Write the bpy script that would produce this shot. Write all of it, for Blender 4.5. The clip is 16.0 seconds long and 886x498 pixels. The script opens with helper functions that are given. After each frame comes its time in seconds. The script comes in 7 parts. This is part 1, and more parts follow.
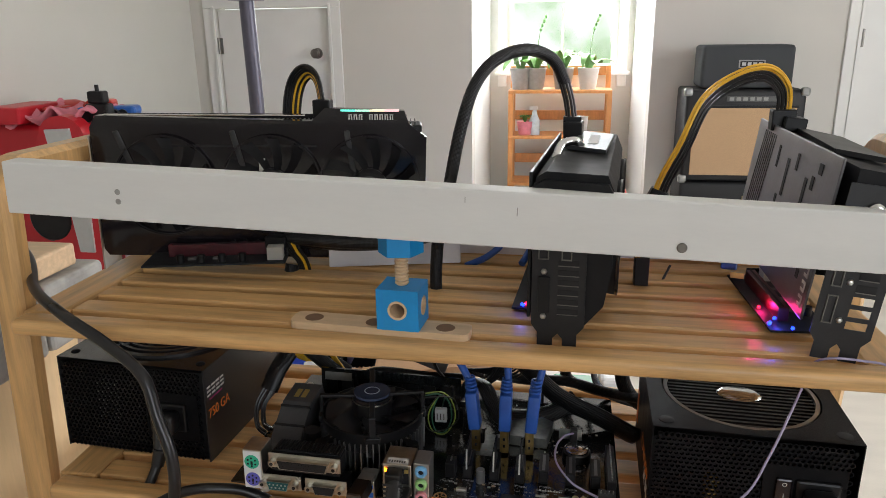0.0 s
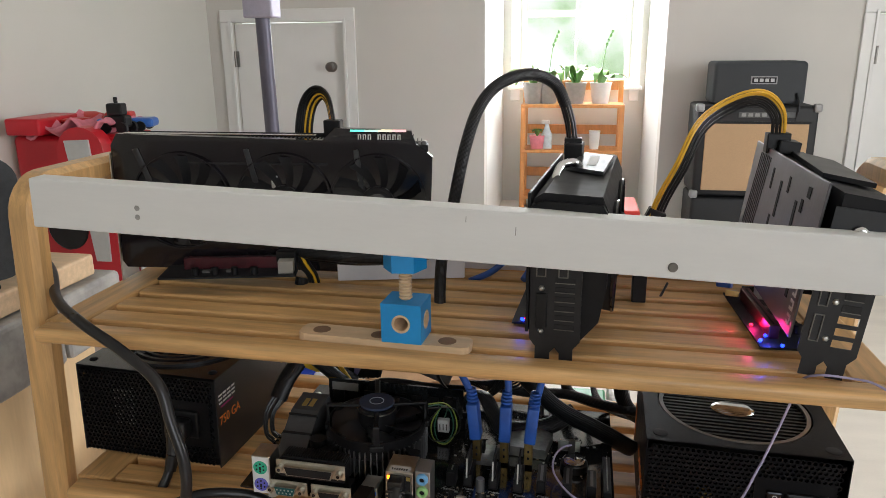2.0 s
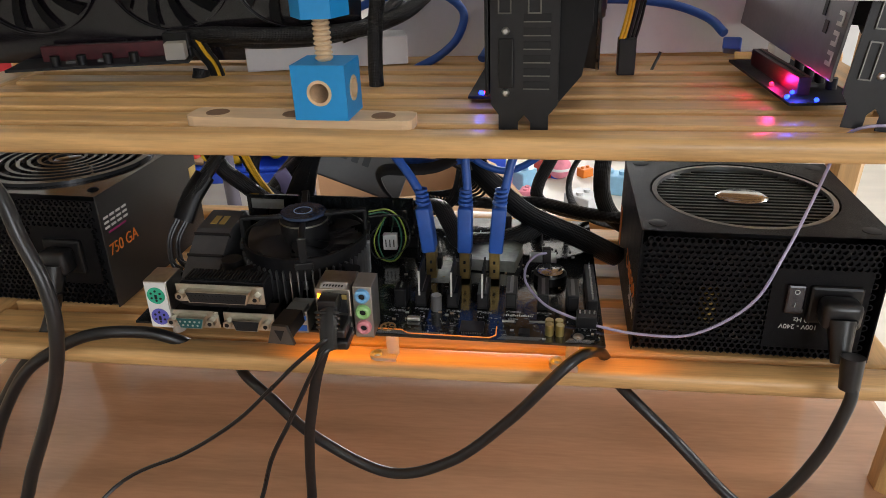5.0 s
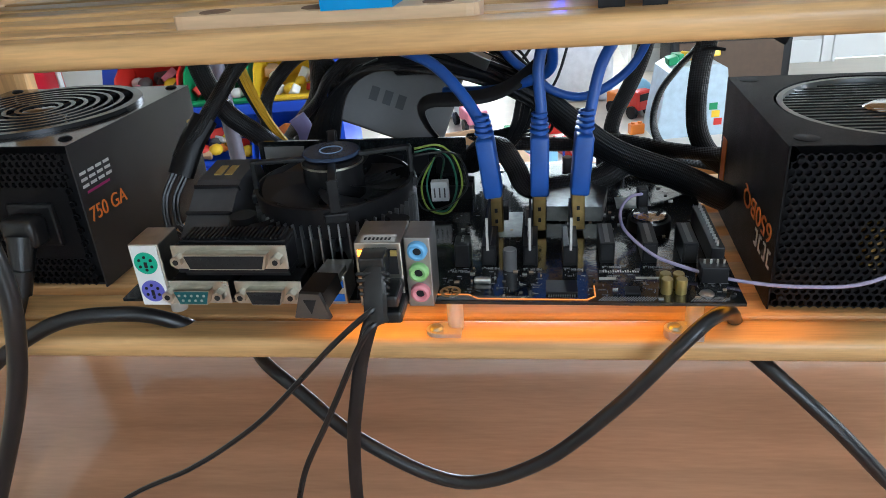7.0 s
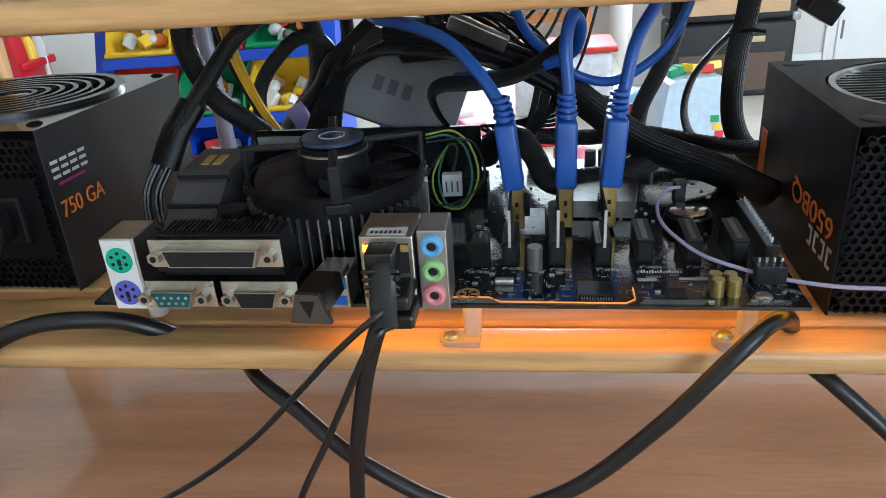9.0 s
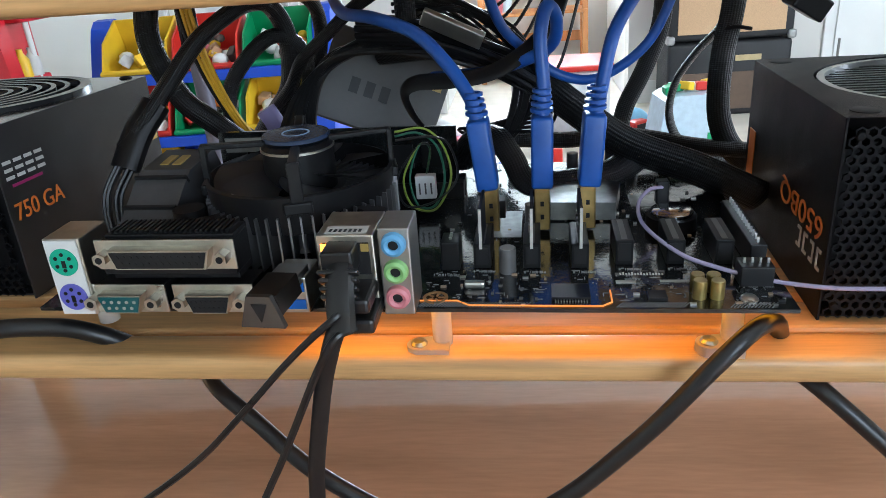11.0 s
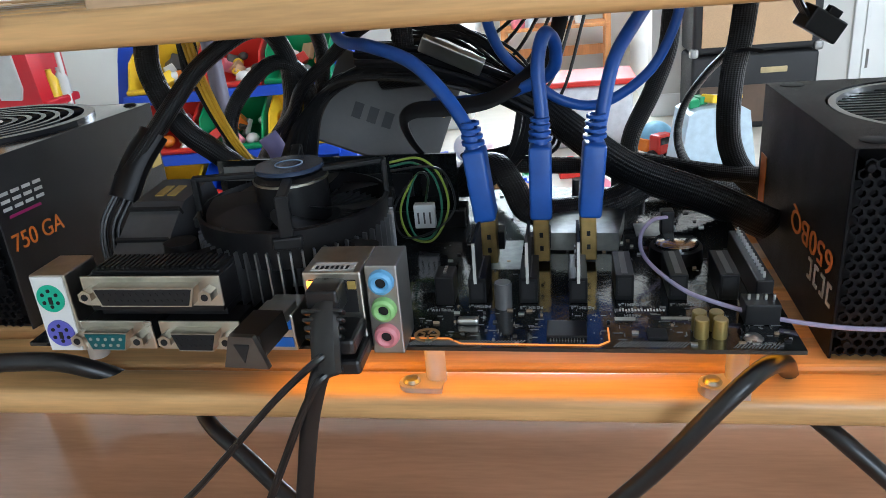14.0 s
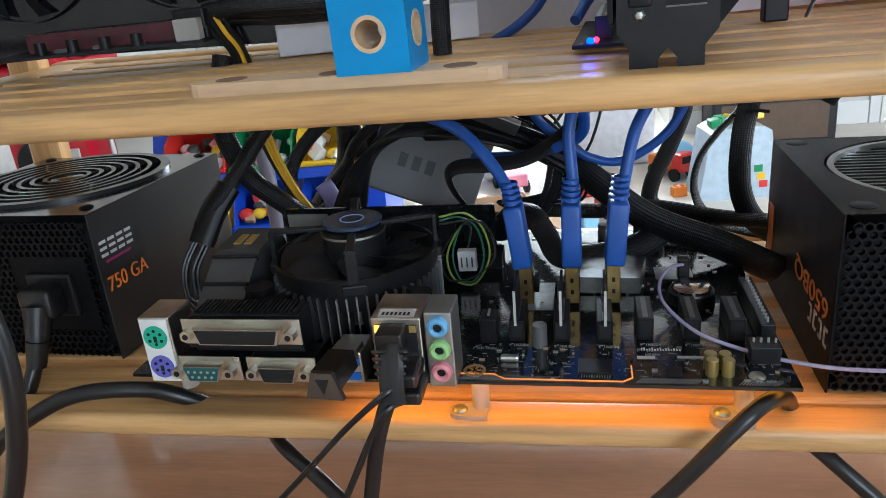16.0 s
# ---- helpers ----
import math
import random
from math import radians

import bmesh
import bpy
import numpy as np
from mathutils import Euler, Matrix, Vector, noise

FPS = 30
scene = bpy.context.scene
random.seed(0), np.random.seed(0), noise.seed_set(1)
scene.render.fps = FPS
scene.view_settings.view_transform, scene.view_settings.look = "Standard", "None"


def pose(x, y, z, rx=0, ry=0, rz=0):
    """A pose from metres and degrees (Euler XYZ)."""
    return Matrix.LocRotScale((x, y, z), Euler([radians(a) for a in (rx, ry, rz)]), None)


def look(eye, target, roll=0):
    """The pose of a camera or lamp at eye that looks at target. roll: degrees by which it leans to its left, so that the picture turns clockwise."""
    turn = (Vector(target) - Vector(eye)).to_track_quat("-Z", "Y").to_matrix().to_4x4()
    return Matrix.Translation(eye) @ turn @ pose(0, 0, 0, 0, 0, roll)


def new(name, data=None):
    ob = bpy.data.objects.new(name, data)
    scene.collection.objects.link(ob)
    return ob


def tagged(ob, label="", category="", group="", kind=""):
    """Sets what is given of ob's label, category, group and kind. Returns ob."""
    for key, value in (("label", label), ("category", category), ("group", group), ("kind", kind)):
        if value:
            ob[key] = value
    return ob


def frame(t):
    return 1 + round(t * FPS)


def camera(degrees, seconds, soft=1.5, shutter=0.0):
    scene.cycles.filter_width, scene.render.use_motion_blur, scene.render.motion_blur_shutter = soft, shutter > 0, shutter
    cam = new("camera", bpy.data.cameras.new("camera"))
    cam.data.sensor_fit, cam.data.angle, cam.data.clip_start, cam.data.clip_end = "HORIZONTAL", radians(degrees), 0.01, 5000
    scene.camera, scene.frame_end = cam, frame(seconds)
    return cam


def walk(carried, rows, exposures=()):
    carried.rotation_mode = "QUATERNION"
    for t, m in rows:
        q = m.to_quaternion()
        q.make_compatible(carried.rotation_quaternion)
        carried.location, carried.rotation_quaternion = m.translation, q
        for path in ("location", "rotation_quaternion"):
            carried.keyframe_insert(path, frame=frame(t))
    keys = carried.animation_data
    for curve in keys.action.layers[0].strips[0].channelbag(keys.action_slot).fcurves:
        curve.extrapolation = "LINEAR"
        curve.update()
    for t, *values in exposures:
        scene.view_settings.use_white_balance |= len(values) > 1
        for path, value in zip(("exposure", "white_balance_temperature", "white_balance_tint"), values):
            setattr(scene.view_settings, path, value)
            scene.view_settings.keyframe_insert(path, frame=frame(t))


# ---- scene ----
cam = camera(62.8, 16.0, soft=0.6)
PATH = [
    (0, (-0.014, 0.011, 1.229), (-0.321, 1.901, 0.651), -0.9),
    (0.5, (-0.016, 0.016, 1.23), (-0.334, 1.906, 0.658), -0.8),
    (1, (-0.016, -0.005, 1.239), (-0.348, 1.887, 0.68), -0.7),
    (1.5, (-0.01, -0.011, 1.242), (-0.351, 1.882, 0.694), -0.6),
    (2, (-0.003, -0.009, 1.239), (-0.345, 1.884, 0.693), -0.6),
    (2.5, (-0.002, -0.008, 1.239), (-0.335, 1.884, 0.684), -0.7),
    (3, (0.003, 0.004, 1.235), (-0.308, 1.89, 0.647), -0.7),
    (3.5, (0.01, 0.021, 1.221), (-0.273, 1.892, 0.574), -0.9),
    (4, (0.012, 0.041, 1.18), (-0.242, 1.887, 0.453), -1.1),
    (4.5, (-0.001, 0.073, 1.149), (-0.236, 1.885, 0.335), -1.7),
    (5, (-0.009, 0.093, 1.132), (-0.236, 1.879, 0.261), -2.3),
    (5.2, (-0.014, 0.099, 1.125), (-0.235, 1.878, 0.239), -2.4),
    (7.3, (-0.055, 0.184, 1.053), (-0.317, 1.959, 0.168), -5.5),
    (7.5, (-0.056, 0.186, 1.048), (-0.315, 1.971, 0.182), -5.5),
    (8, (-0.06, 0.192, 1.044), (-0.322, 1.978, 0.183), -5.4),
    (8.5, (-0.065, 0.202, 1.041), (-0.325, 1.99, 0.183), -5.3),
    (9, (-0.067, 0.212, 1.036), (-0.319, 2.005, 0.187), -4.9),
    (11.3, (-0.054, 0.233, 1.02), (-0.306, 2.051, 0.226), -5.0),
    (11.5, (-0.053, 0.237, 1.024), (-0.31, 2.056, 0.234), -5.1),
    (12, (-0.051, 0.235, 1.023), (-0.327, 2.056, 0.242), -5.4),
    (12.5, (-0.051, 0.238, 1.019), (-0.34, 2.057, 0.239), -5.6),
    (13, (-0.049, 0.241, 1.019), (-0.344, 2.06, 0.241), -5.6),
    (13.5, (-0.045, 0.238, 1.024), (-0.348, 2.057, 0.249), -5.7),
    (14, (-0.044, 0.239, 1.024), (-0.36, 2.061, 0.263), -5.8),
    (14.5, (-0.043, 0.228, 1.03), (-0.374, 2.05, 0.274), -5.8),
    (15, (-0.048, 0.209, 1.049), (-0.397, 2.037, 0.315), -6.0),
    (15.5, (-0.05, 0.198, 1.056), (-0.413, 2.026, 0.329), -6.1),
    (16, (-0.047, 0.2, 1.057), (-0.418, 2.029, 0.338), -6.3),
]
walk(cam, [(t, look(eye, target, roll)) for t, eye, target, roll in PATH],
     [(0, -0.03, 6500, 11.5), (3.0, -0.03, 6550, 11.5), (5.0, 0.34, 6620, 12.5), (7.3, 0.68, 5520, 5), (12, 0.70, 5520, 5), (16, 0.58, 5620, 6.5)])

# ---- light ----
world = bpy.data.worlds.new("sky")
world.use_nodes = True
scene.world = world
wn = world.node_tree.nodes
sky = wn.new("ShaderNodeTexSky")
sky.sky_type, sky.sun_disc = "NISHITA", False
sky.sun_elevation, sky.sun_rotation = radians(33), radians(-14)
world.node_tree.links.new(sky.outputs[0], wn["Background"].inputs[0])
wn["Background"].inputs[1].default_value = 0.15

sun_data = bpy.data.lights.new("sun", "SUN")
sun_data.energy, sun_data.angle, sun_data.color = 4.0, radians(0.6), (1.0, 0.95, 0.86)
sun = new("sun", sun_data)
sun.matrix_world = look((1.0, 9.0, 5.8), (0.0, 5.0, 3.15))


def area(name, eye, target, w, h, energy, color):
    d = bpy.data.lights.new(name, "AREA")
    d.shape, d.size, d.size_y, d.energy, d.color = "RECTANGLE", w, h, energy, color
    o = new(name, d)
    o.matrix_world = look(eye, target)
    return o


area("alcove_window_light", (0.0, 5.72, 1.45), (0.0, 3.0, 1.1), 0.84, 1.1, 50, (0.93, 0.97, 1.0))
# Added fill lamp out of view behind the camera, brightening the rack's front.
area("rear_fill_light", (1.45, -2.30, 1.55), (-0.3, 0.5, 0.95), 1.5, 1.2, 24, (0.95, 0.97, 1.0))
# Added fill lamp out of view to the right, lifting the room behind.
area("side_fill_light", (3.30, 1.35, 1.5), (0.0, 1.5, 0.8), 1.1, 1.2, 76, (0.97, 0.98, 1.0))

# ---- materials ----
MATS = {}


def mat(name, color, rough=0.5, metal=0.0, var=0.12, scale=30.0, stretch=(1, 1, 1), bump=0.0, fine=300.0, clear=0.0, spec=0.5):
    """A procedural surface: base colour varied at two scales, roughness wear and a fine relief."""
    if name in MATS:
        return MATS[name]
    m = bpy.data.materials.new(name)
    m.use_nodes = True
    nt = m.node_tree
    n, l = nt.nodes, nt.links
    b = n["Principled BSDF"]
    b.inputs["Roughness"].default_value, b.inputs["Metallic"].default_value = rough, metal
    b.inputs["Coat Weight"].default_value = clear
    b.inputs["Coat Roughness"].default_value = 0.12
    b.inputs["Specular IOR Level"].default_value = spec
    tc, mp = n.new("ShaderNodeTexCoord"), n.new("ShaderNodeMapping")
    mp.inputs["Scale"].default_value = stretch
    l.new(tc.outputs["Object"], mp.inputs[0])
    a, f = n.new("ShaderNodeTexNoise"), n.new("ShaderNodeTexNoise")
    a.inputs["Scale"].default_value, a.inputs["Detail"].default_value = scale, 4
    f.inputs["Scale"].default_value, f.inputs["Detail"].default_value = fine, 3
    l.new(mp.outputs[0], a.inputs[0]); l.new(mp.outputs[0], f.inputs[0])
    mixn = n.new("ShaderNodeMath"); mixn.operation = "MULTIPLY_ADD"
    l.new(f.outputs[0], mixn.inputs[0]); mixn.inputs[1].default_value = 0.35
    l.new(a.outputs[0], mixn.inputs[2])
    ramp = n.new("ShaderNodeValToRGB")
    lo = [max(0, c * (1 - var)) for c in color]; hi = [min(1, c * (1 + var)) for c in color]
    ramp.color_ramp.elements[0].position, ramp.color_ramp.elements[1].position = 0.45, 0.9
    ramp.color_ramp.elements[0].color, ramp.color_ramp.elements[1].color = (*lo, 1), (*hi, 1)
    l.new(mixn.outputs[0], ramp.inputs[0]); l.new(ramp.outputs[0], b.inputs["Base Color"])
    rr = n.new("ShaderNodeMapRange")
    rr.inputs["To Min"].default_value, rr.inputs["To Max"].default_value = rough * 0.8, min(1, rough * 1.2)
    l.new(a.outputs[0], rr.inputs[0]); l.new(rr.outputs[0], b.inputs["Roughness"])
    if bump:
        bp = n.new("ShaderNodeBump")
        bp.inputs["Strength"].default_value, bp.inputs["Distance"].default_value = bump, 0.001
        l.new(f.outputs[0], bp.inputs["Height"]); l.new(bp.outputs[0], b.inputs["Normal"])
    MATS[name] = m
    return m


def braid(name, around, pitch):
    """Black woven sleeve: crossing strands run round the cable both ways, crowns coloured lighter as if catching light.
    """
    m = bpy.data.materials.new(name)
    m.use_nodes = True
    n, l = m.node_tree.nodes, m.node_tree.links
    b = n["Principled BSDF"]
    tc, sp = n.new("ShaderNodeTexCoord"), n.new("ShaderNodeSeparateXYZ")
    l.new(tc.outputs["UV"], sp.inputs[0])

    def calc(op, p, q):
        k = n.new("ShaderNodeMath")
        k.operation = op
        for i, x in enumerate((p, q)):
            if x is None:
                continue
            if isinstance(x, (int, float)):
                k.inputs[i].default_value = x
            else:
                l.new(x, k.inputs[i])
        return k.outputs[0]
    u = calc("MULTIPLY", sp.outputs[0], 2 * math.pi * around)
    v = calc("MULTIPLY", sp.outputs[1], 2 * math.pi / pitch)
    weave = calc("MULTIPLY", calc("SINE", calc("ADD", u, v), None), calc("SINE", calc("SUBTRACT", u, v), None))
    ramp = n.new("ShaderNodeValToRGB")
    ramp.color_ramp.elements[0].position, ramp.color_ramp.elements[1].position = 0.25, 0.95
    ramp.color_ramp.elements[0].color, ramp.color_ramp.elements[1].color = (0.0045, 0.0045, 0.005, 1), (0.024, 0.025, 0.028, 1)
    l.new(weave, ramp.inputs[0]); l.new(ramp.outputs[0], b.inputs["Base Color"])
    b.inputs["Roughness"].default_value = 0.36
    b.inputs["Specular IOR Level"].default_value = 0.4
    bp = n.new("ShaderNodeBump")
    bp.inputs["Strength"].default_value, bp.inputs["Distance"].default_value = 0.5, 0.0004
    l.new(weave, bp.inputs["Height"]); l.new(bp.outputs[0], b.inputs["Normal"])
    MATS[name] = m
    return m


def glow(name, color, strength):
    if name not in MATS:
        m = bpy.data.materials.new(name)
        m.use_nodes = True
        b = m.node_tree.nodes["Principled BSDF"]
        b.inputs["Base Color"].default_value = (*color, 1)
        b.inputs["Emission Color"].default_value, b.inputs["Emission Strength"].default_value = (*color, 1), strength
        MATS[name] = m
    return MATS[name]


def glassy(name, color, rough, trans, ior=1.45):
    if name not in MATS:
        m = bpy.data.materials.new(name)
        m.use_nodes = True
        b = m.node_tree.nodes["Principled BSDF"]
        b.inputs["Base Color"].default_value, b.inputs["Roughness"].default_value = (*color, 1), rough
        b.inputs["Transmission Weight"].default_value, b.inputs["IOR"].default_value = trans, ior
        MATS[name] = m
    return MATS[name]


BAMBOO = mat("bamboo", (0.64, 0.382, 0.155), 0.40, var=0.24, scale=10, stretch=(1, 16, 16), bump=0.06, fine=60, clear=0.08)
BAMBOO_Y = mat("bamboo_across", (0.64, 0.382, 0.155), 0.40, var=0.24, scale=10, stretch=(16, 1, 16), bump=0.06, fine=60, clear=0.08)
BAMBOO_Z = mat("bamboo_upright", (0.62, 0.37, 0.150), 0.36, var=0.22, scale=10, stretch=(16, 16, 1), bump=0.06, fine=60, clear=0.25)
PALEWOOD = mat("pale_wood", (0.66, 0.47, 0.29), 0.55, var=0.14, scale=14, stretch=(1, 10, 10), bump=0.05, fine=80)
BIRCH = mat("birch_plywood", (0.70, 0.50, 0.28), 0.5, var=0.12, scale=5, stretch=(4, 4, 0.6), bump=0.03, fine=60)
TABLEWOOD = mat("cherry_table", (0.49, 0.275, 0.162), 0.20, var=0.2, scale=4, stretch=(1, 8, 8), bump=0.02, fine=50, clear=1.0)
TABLEWOOD.node_tree.nodes["Principled BSDF"].inputs["Coat Roughness"].default_value = 0.05
PINE = mat("orange_pine", (0.62, 0.27, 0.09), 0.45, var=0.18, scale=6, stretch=(6, 6, 1), bump=0.03, fine=60)
WALL = mat("wall_paint", (0.66, 0.64, 0.60), 0.7, var=0.03, scale=2, bump=0.03, fine=200)
WALL_L = mat("wall_paint_pale", (0.70, 0.695, 0.645), 0.7, var=0.03, scale=2, bump=0.03, fine=200)
CEIL = mat("ceiling_paint", (0.78, 0.77, 0.74), 0.8, var=0.02, scale=2)
TRIMW = mat("white_trim", (0.80, 0.80, 0.78), 0.4, var=0.03, scale=4)
FLOORM = mat("cream_floor", (0.66, 0.61, 0.53), 0.5, var=0.08, scale=3, stretch=(1, 4, 1), bump=0.03, fine=120)
BARPAINT = mat("white_painted_wood", (0.74, 0.74, 0.72), 0.5, var=0.025, scale=12, stretch=(1, 5, 5), bump=0.05, fine=120)
BLACK = mat("black_plastic", (0.008, 0.008, 0.009), 0.40, var=0.25, scale=40, bump=0.04, fine=600, spec=0.32)
GLOSSBLACK = mat("glossy_black_plastic", (0.010, 0.008, 0.010), 0.10, var=0.25, scale=40)
MATTEBLACK = mat("powder_black_steel", (0.005, 0.005, 0.006), 0.48, var=0.25, scale=60, bump=0.25, fine=1800, spec=0.13)
# Near-black for black inserts and for shade painted into holes and cases.
DARKHOLE = mat("black_and_hole_shade", (0.006, 0.006, 0.007), 0.7, var=0.2)
SLEEVE = braid("braided_sleeve", 13, 0.0021)
RUBBER = mat("black_rubber_cord", (0.012, 0.012, 0.013), 0.3, var=0.2, scale=40)
WIREBLK = mat("black_wire", (0.013, 0.013, 0.014), 0.33, var=0.2, scale=60)
WIREYEL = mat("yellow_wire", (0.75, 0.42, 0.03), 0.35, var=0.1, scale=60)
WIREGRN = mat("green_wire", (0.02, 0.10, 0.06), 0.4, var=0.1, scale=60)
WIRELIME = mat("lime_wire", (0.20, 0.26, 0.04), 0.4, var=0.1, scale=60)
LILAC = mat("lilac_wire", (0.40, 0.36, 0.54), 0.25, var=0.1, scale=60, clear=0.5)
USBBLUE = mat("blue_cable_jacket", (0.025, 0.10, 0.42), 0.36, var=0.12, scale=60)
TOYBLUE = mat("blue_painted_wood", (0.010, 0.28, 0.66), 0.42, var=0.08, scale=30, bump=0.05)
STEEL = mat("bright_steel", (0.62, 0.62, 0.60), 0.32, 1.0, var=0.12, scale=60)
NICKEL = mat("nickel_shell", (0.60, 0.58, 0.52), 0.3, 1.0, var=0.15, scale=90)
BRASS = mat("brass_plug", (0.55, 0.40, 0.16), 0.34, 1.0, var=0.2, scale=120)
DARKSTEEL = mat("black_nickel_bracket", (0.014, 0.014, 0.016), 0.42, 0.2, var=0.25, scale=80)
BACKPLATE = mat("grey_backplate", (0.20, 0.195, 0.215), 0.34, 0.85, var=0.15, scale=40, stretch=(1, 1, 1))
GUNMETAL = mat("gunmetal_plastic", (0.026, 0.027, 0.029), 0.4, 0.2, var=0.2, scale=40)
GREYBOX = mat("grey_plastic", (0.09, 0.085, 0.082), 0.5, var=0.15, scale=30, bump=0.05)
PCB = mat("black_circuit_board", (0.010, 0.012, 0.013), 0.08, var=0.6, scale=120, bump=0.35, fine=110, clear=1.0)
PCBRED = mat("red_circuit_board", (0.055, 0.004, 0.008), 0.4, var=0.3, scale=120)
SILK = mat("white_print", (0.62, 0.62, 0.60), 0.6, var=0.05)
ORANGEPRINT = mat("orange_print", (0.75, 0.20, 0.025), 0.5, var=0.06)
MAGENTA = mat("magenta_print", (0.35, 0.01, 0.14), 0.5, var=0.06)
GOLDPRINT = mat("gold_print", (0.55, 0.40, 0.12), 0.4, 0.5, var=0.06)
NYLON = glassy("white_nylon", (0.80, 0.76, 0.70), 0.5, 0.7)
TEAL = mat("teal_plastic", (0.005, 0.085, 0.095), 0.4, var=0.1)
JBLUE = mat("jack_blue", (0.16, 0.42, 0.72), 0.4, var=0.05)
JGREEN = mat("jack_green", (0.32, 0.60, 0.22), 0.4, var=0.05)
JPINK = mat("jack_pink", (0.72, 0.26, 0.30), 0.4, var=0.05)
PSGREEN = mat("port_green", (0.03, 0.42, 0.26), 0.4, var=0.05)
PSPURPLE = mat("port_purple", (0.12, 0.12, 0.50), 0.4, var=0.05)
SLOTGREY = mat("slot_grey", (0.008, 0.008, 0.009), 0.45, spec=0.25, var=0.15)
# Silver put on where the glossy board mirrors the bright room.
SHINYPCB = mat("board_reflection_silver", (0.32, 0.34, 0.34), 0.3, 0.9, var=0.4, scale=40)
RED = mat("red_plastic", (0.55, 0.012, 0.025), 0.35, var=0.08, scale=8)
TRED = mat("toy_red", (0.60, 0.03, 0.02), 0.35, var=0.08, scale=8)
TBLUE = mat("toy_blue", (0.015, 0.07, 0.55), 0.38, var=0.08, scale=8)
TYEL = mat("toy_yellow", (0.80, 0.52, 0.02), 0.38, var=0.08, scale=8)
TGREEN = mat("toy_green", (0.02, 0.25, 0.09), 0.38, var=0.08, scale=8)
TORANGE = mat("toy_orange", (0.80, 0.22, 0.02), 0.38, var=0.08, scale=8)
TWHITE = mat("toy_white", (0.75, 0.75, 0.74), 0.4, var=0.06, scale=8)
TPINK = mat("pink_cloth", (0.75, 0.25, 0.32), 0.8, var=0.15, scale=30, bump=0.3)
CARD = mat("brown_cardboard", (0.48, 0.30, 0.17), 0.8, var=0.1, scale=12)
GREYSTONE = mat("grey_stone_tile", (0.34, 0.33, 0.31), 0.55, var=0.35, scale=22, bump=0.2, fine=90)
TOLEX = mat("black_tolex", (0.013, 0.013, 0.014), 0.6, var=0.3, scale=200, bump=0.5, fine=900)
GRILLCLOTH = mat("tan_grille_cloth", (0.52, 0.34, 0.19), 0.8, var=0.1, scale=260, bump=0.3, fine=900)
LEAF = mat("orchid_leaf", (0.10, 0.24, 0.05), 0.4, var=0.3, scale=25)
POTW = mat("white_pot", (0.62, 0.61, 0.60), 0.4, var=0.05)
POTG = mat("grey_pot", (0.30, 0.28, 0.27), 0.5, var=0.1)
RISERPCB = mat("matt_black_board", (0.010, 0.011, 0.013), 0.6, var=0.4, scale=120, spec=0.3)
MATTPLASTIC = mat("matt_black_plastic", (0.010, 0.010, 0.011), 0.55, var=0.2, scale=60, bump=0.05, spec=0.2)
KNOBMETAL = mat("aged_nickel", (0.20, 0.19, 0.175), 0.35, 0.9, var=0.15)
SATINBLACK = mat("satin_black_steel", (0.018, 0.0175, 0.019), 0.36, var=0.25, scale=60, bump=0.12, fine=1800, spec=0.45)
HEATSINK = mat("dark_grey_heatsink", (0.070, 0.071, 0.076), 0.4, 0.2, var=0.15, scale=60)
FANGREY = mat("dark_fan_plastic", (0.020, 0.020, 0.022), 0.3, var=0.15, scale=60)
PIANO = mat("polished_black_steel", (0.013, 0.013, 0.015), 0.17, var=0.2, scale=30, clear=0.35, spec=0.5)
RINGMETAL = mat("dark_satin_ring", (0.030, 0.030, 0.033), 0.26, 0.2, var=0.15)
CHROME = mat("chrome", (0.7, 0.7, 0.7), 0.14, 1.0, var=0.08)
GREYFAB = mat("dark_grey_fabric", (0.045, 0.05, 0.055), 0.8, var=0.2, scale=200, bump=0.4, fine=900)
POLE = mat("lavender_grey_metal", (0.105, 0.10, 0.135), 0.42, 0.3, var=0.1)
PAINTGREY = mat("pale_grey_plastic", (0.55, 0.56, 0.56), 0.5, var=0.06)


# ---- building tools ----
def thing(name, label, category, m=None, group="", kind=""):
    o = new(name)
    o.empty_display_size = 0.02
    if m is not None:
        o.matrix_basis = m
    return tagged(o, label, category, group, kind)


def part(name, bm, material, parent=None, label="", smooth=False, m=None):
    me = bpy.data.meshes.new(name)
    bmesh.ops.recalc_face_normals(bm, faces=bm.faces)
    bm.to_mesh(me)
    bm.free()
    me.materials.append(material)
    if smooth:
        me.shade_smooth()
        me.set_sharp_from_angle(angle=radians(38))
    o = new(name, me)
    o.parent = parent
    if m is not None:
        o.matrix_basis = m
    if label:
        o["label"] = label
    return o


def single(name, bm, material, label, category, m=None, smooth=False, group="", kind=""):
    o = part(name, bm, material, None, "", smooth, m)
    return tagged(o, label, category, group, kind)


def box(c, s, bevel=0.0, bm=None, seg=2, rot=None):
    """A box of size s with its centre at c, its edges rounded."""
    bm = bm or bmesh.new()
    r = bmesh.ops.create_cube(bm, size=1)
    vs = r["verts"]
    for v in vs:
        v.co = Vector((v.co.x * s[0], v.co.y * s[1], v.co.z * s[2]))
    if bevel > 0:
        es = list({e for v in vs for e in v.link_edges})
        out = bmesh.ops.bevel(bm, geom=es, offset=min(bevel, min(s) * 0.49), segments=seg, profile=0.5, affect="EDGES")
        vs = list({v for f in out["faces"] for v in f.verts} | {v for v in vs if v.is_valid})
    mm = Matrix.Translation(c) @ (rot.to_4x4() if rot else Matrix())
    for v in vs:
        v.co = mm @ v.co
    return bm


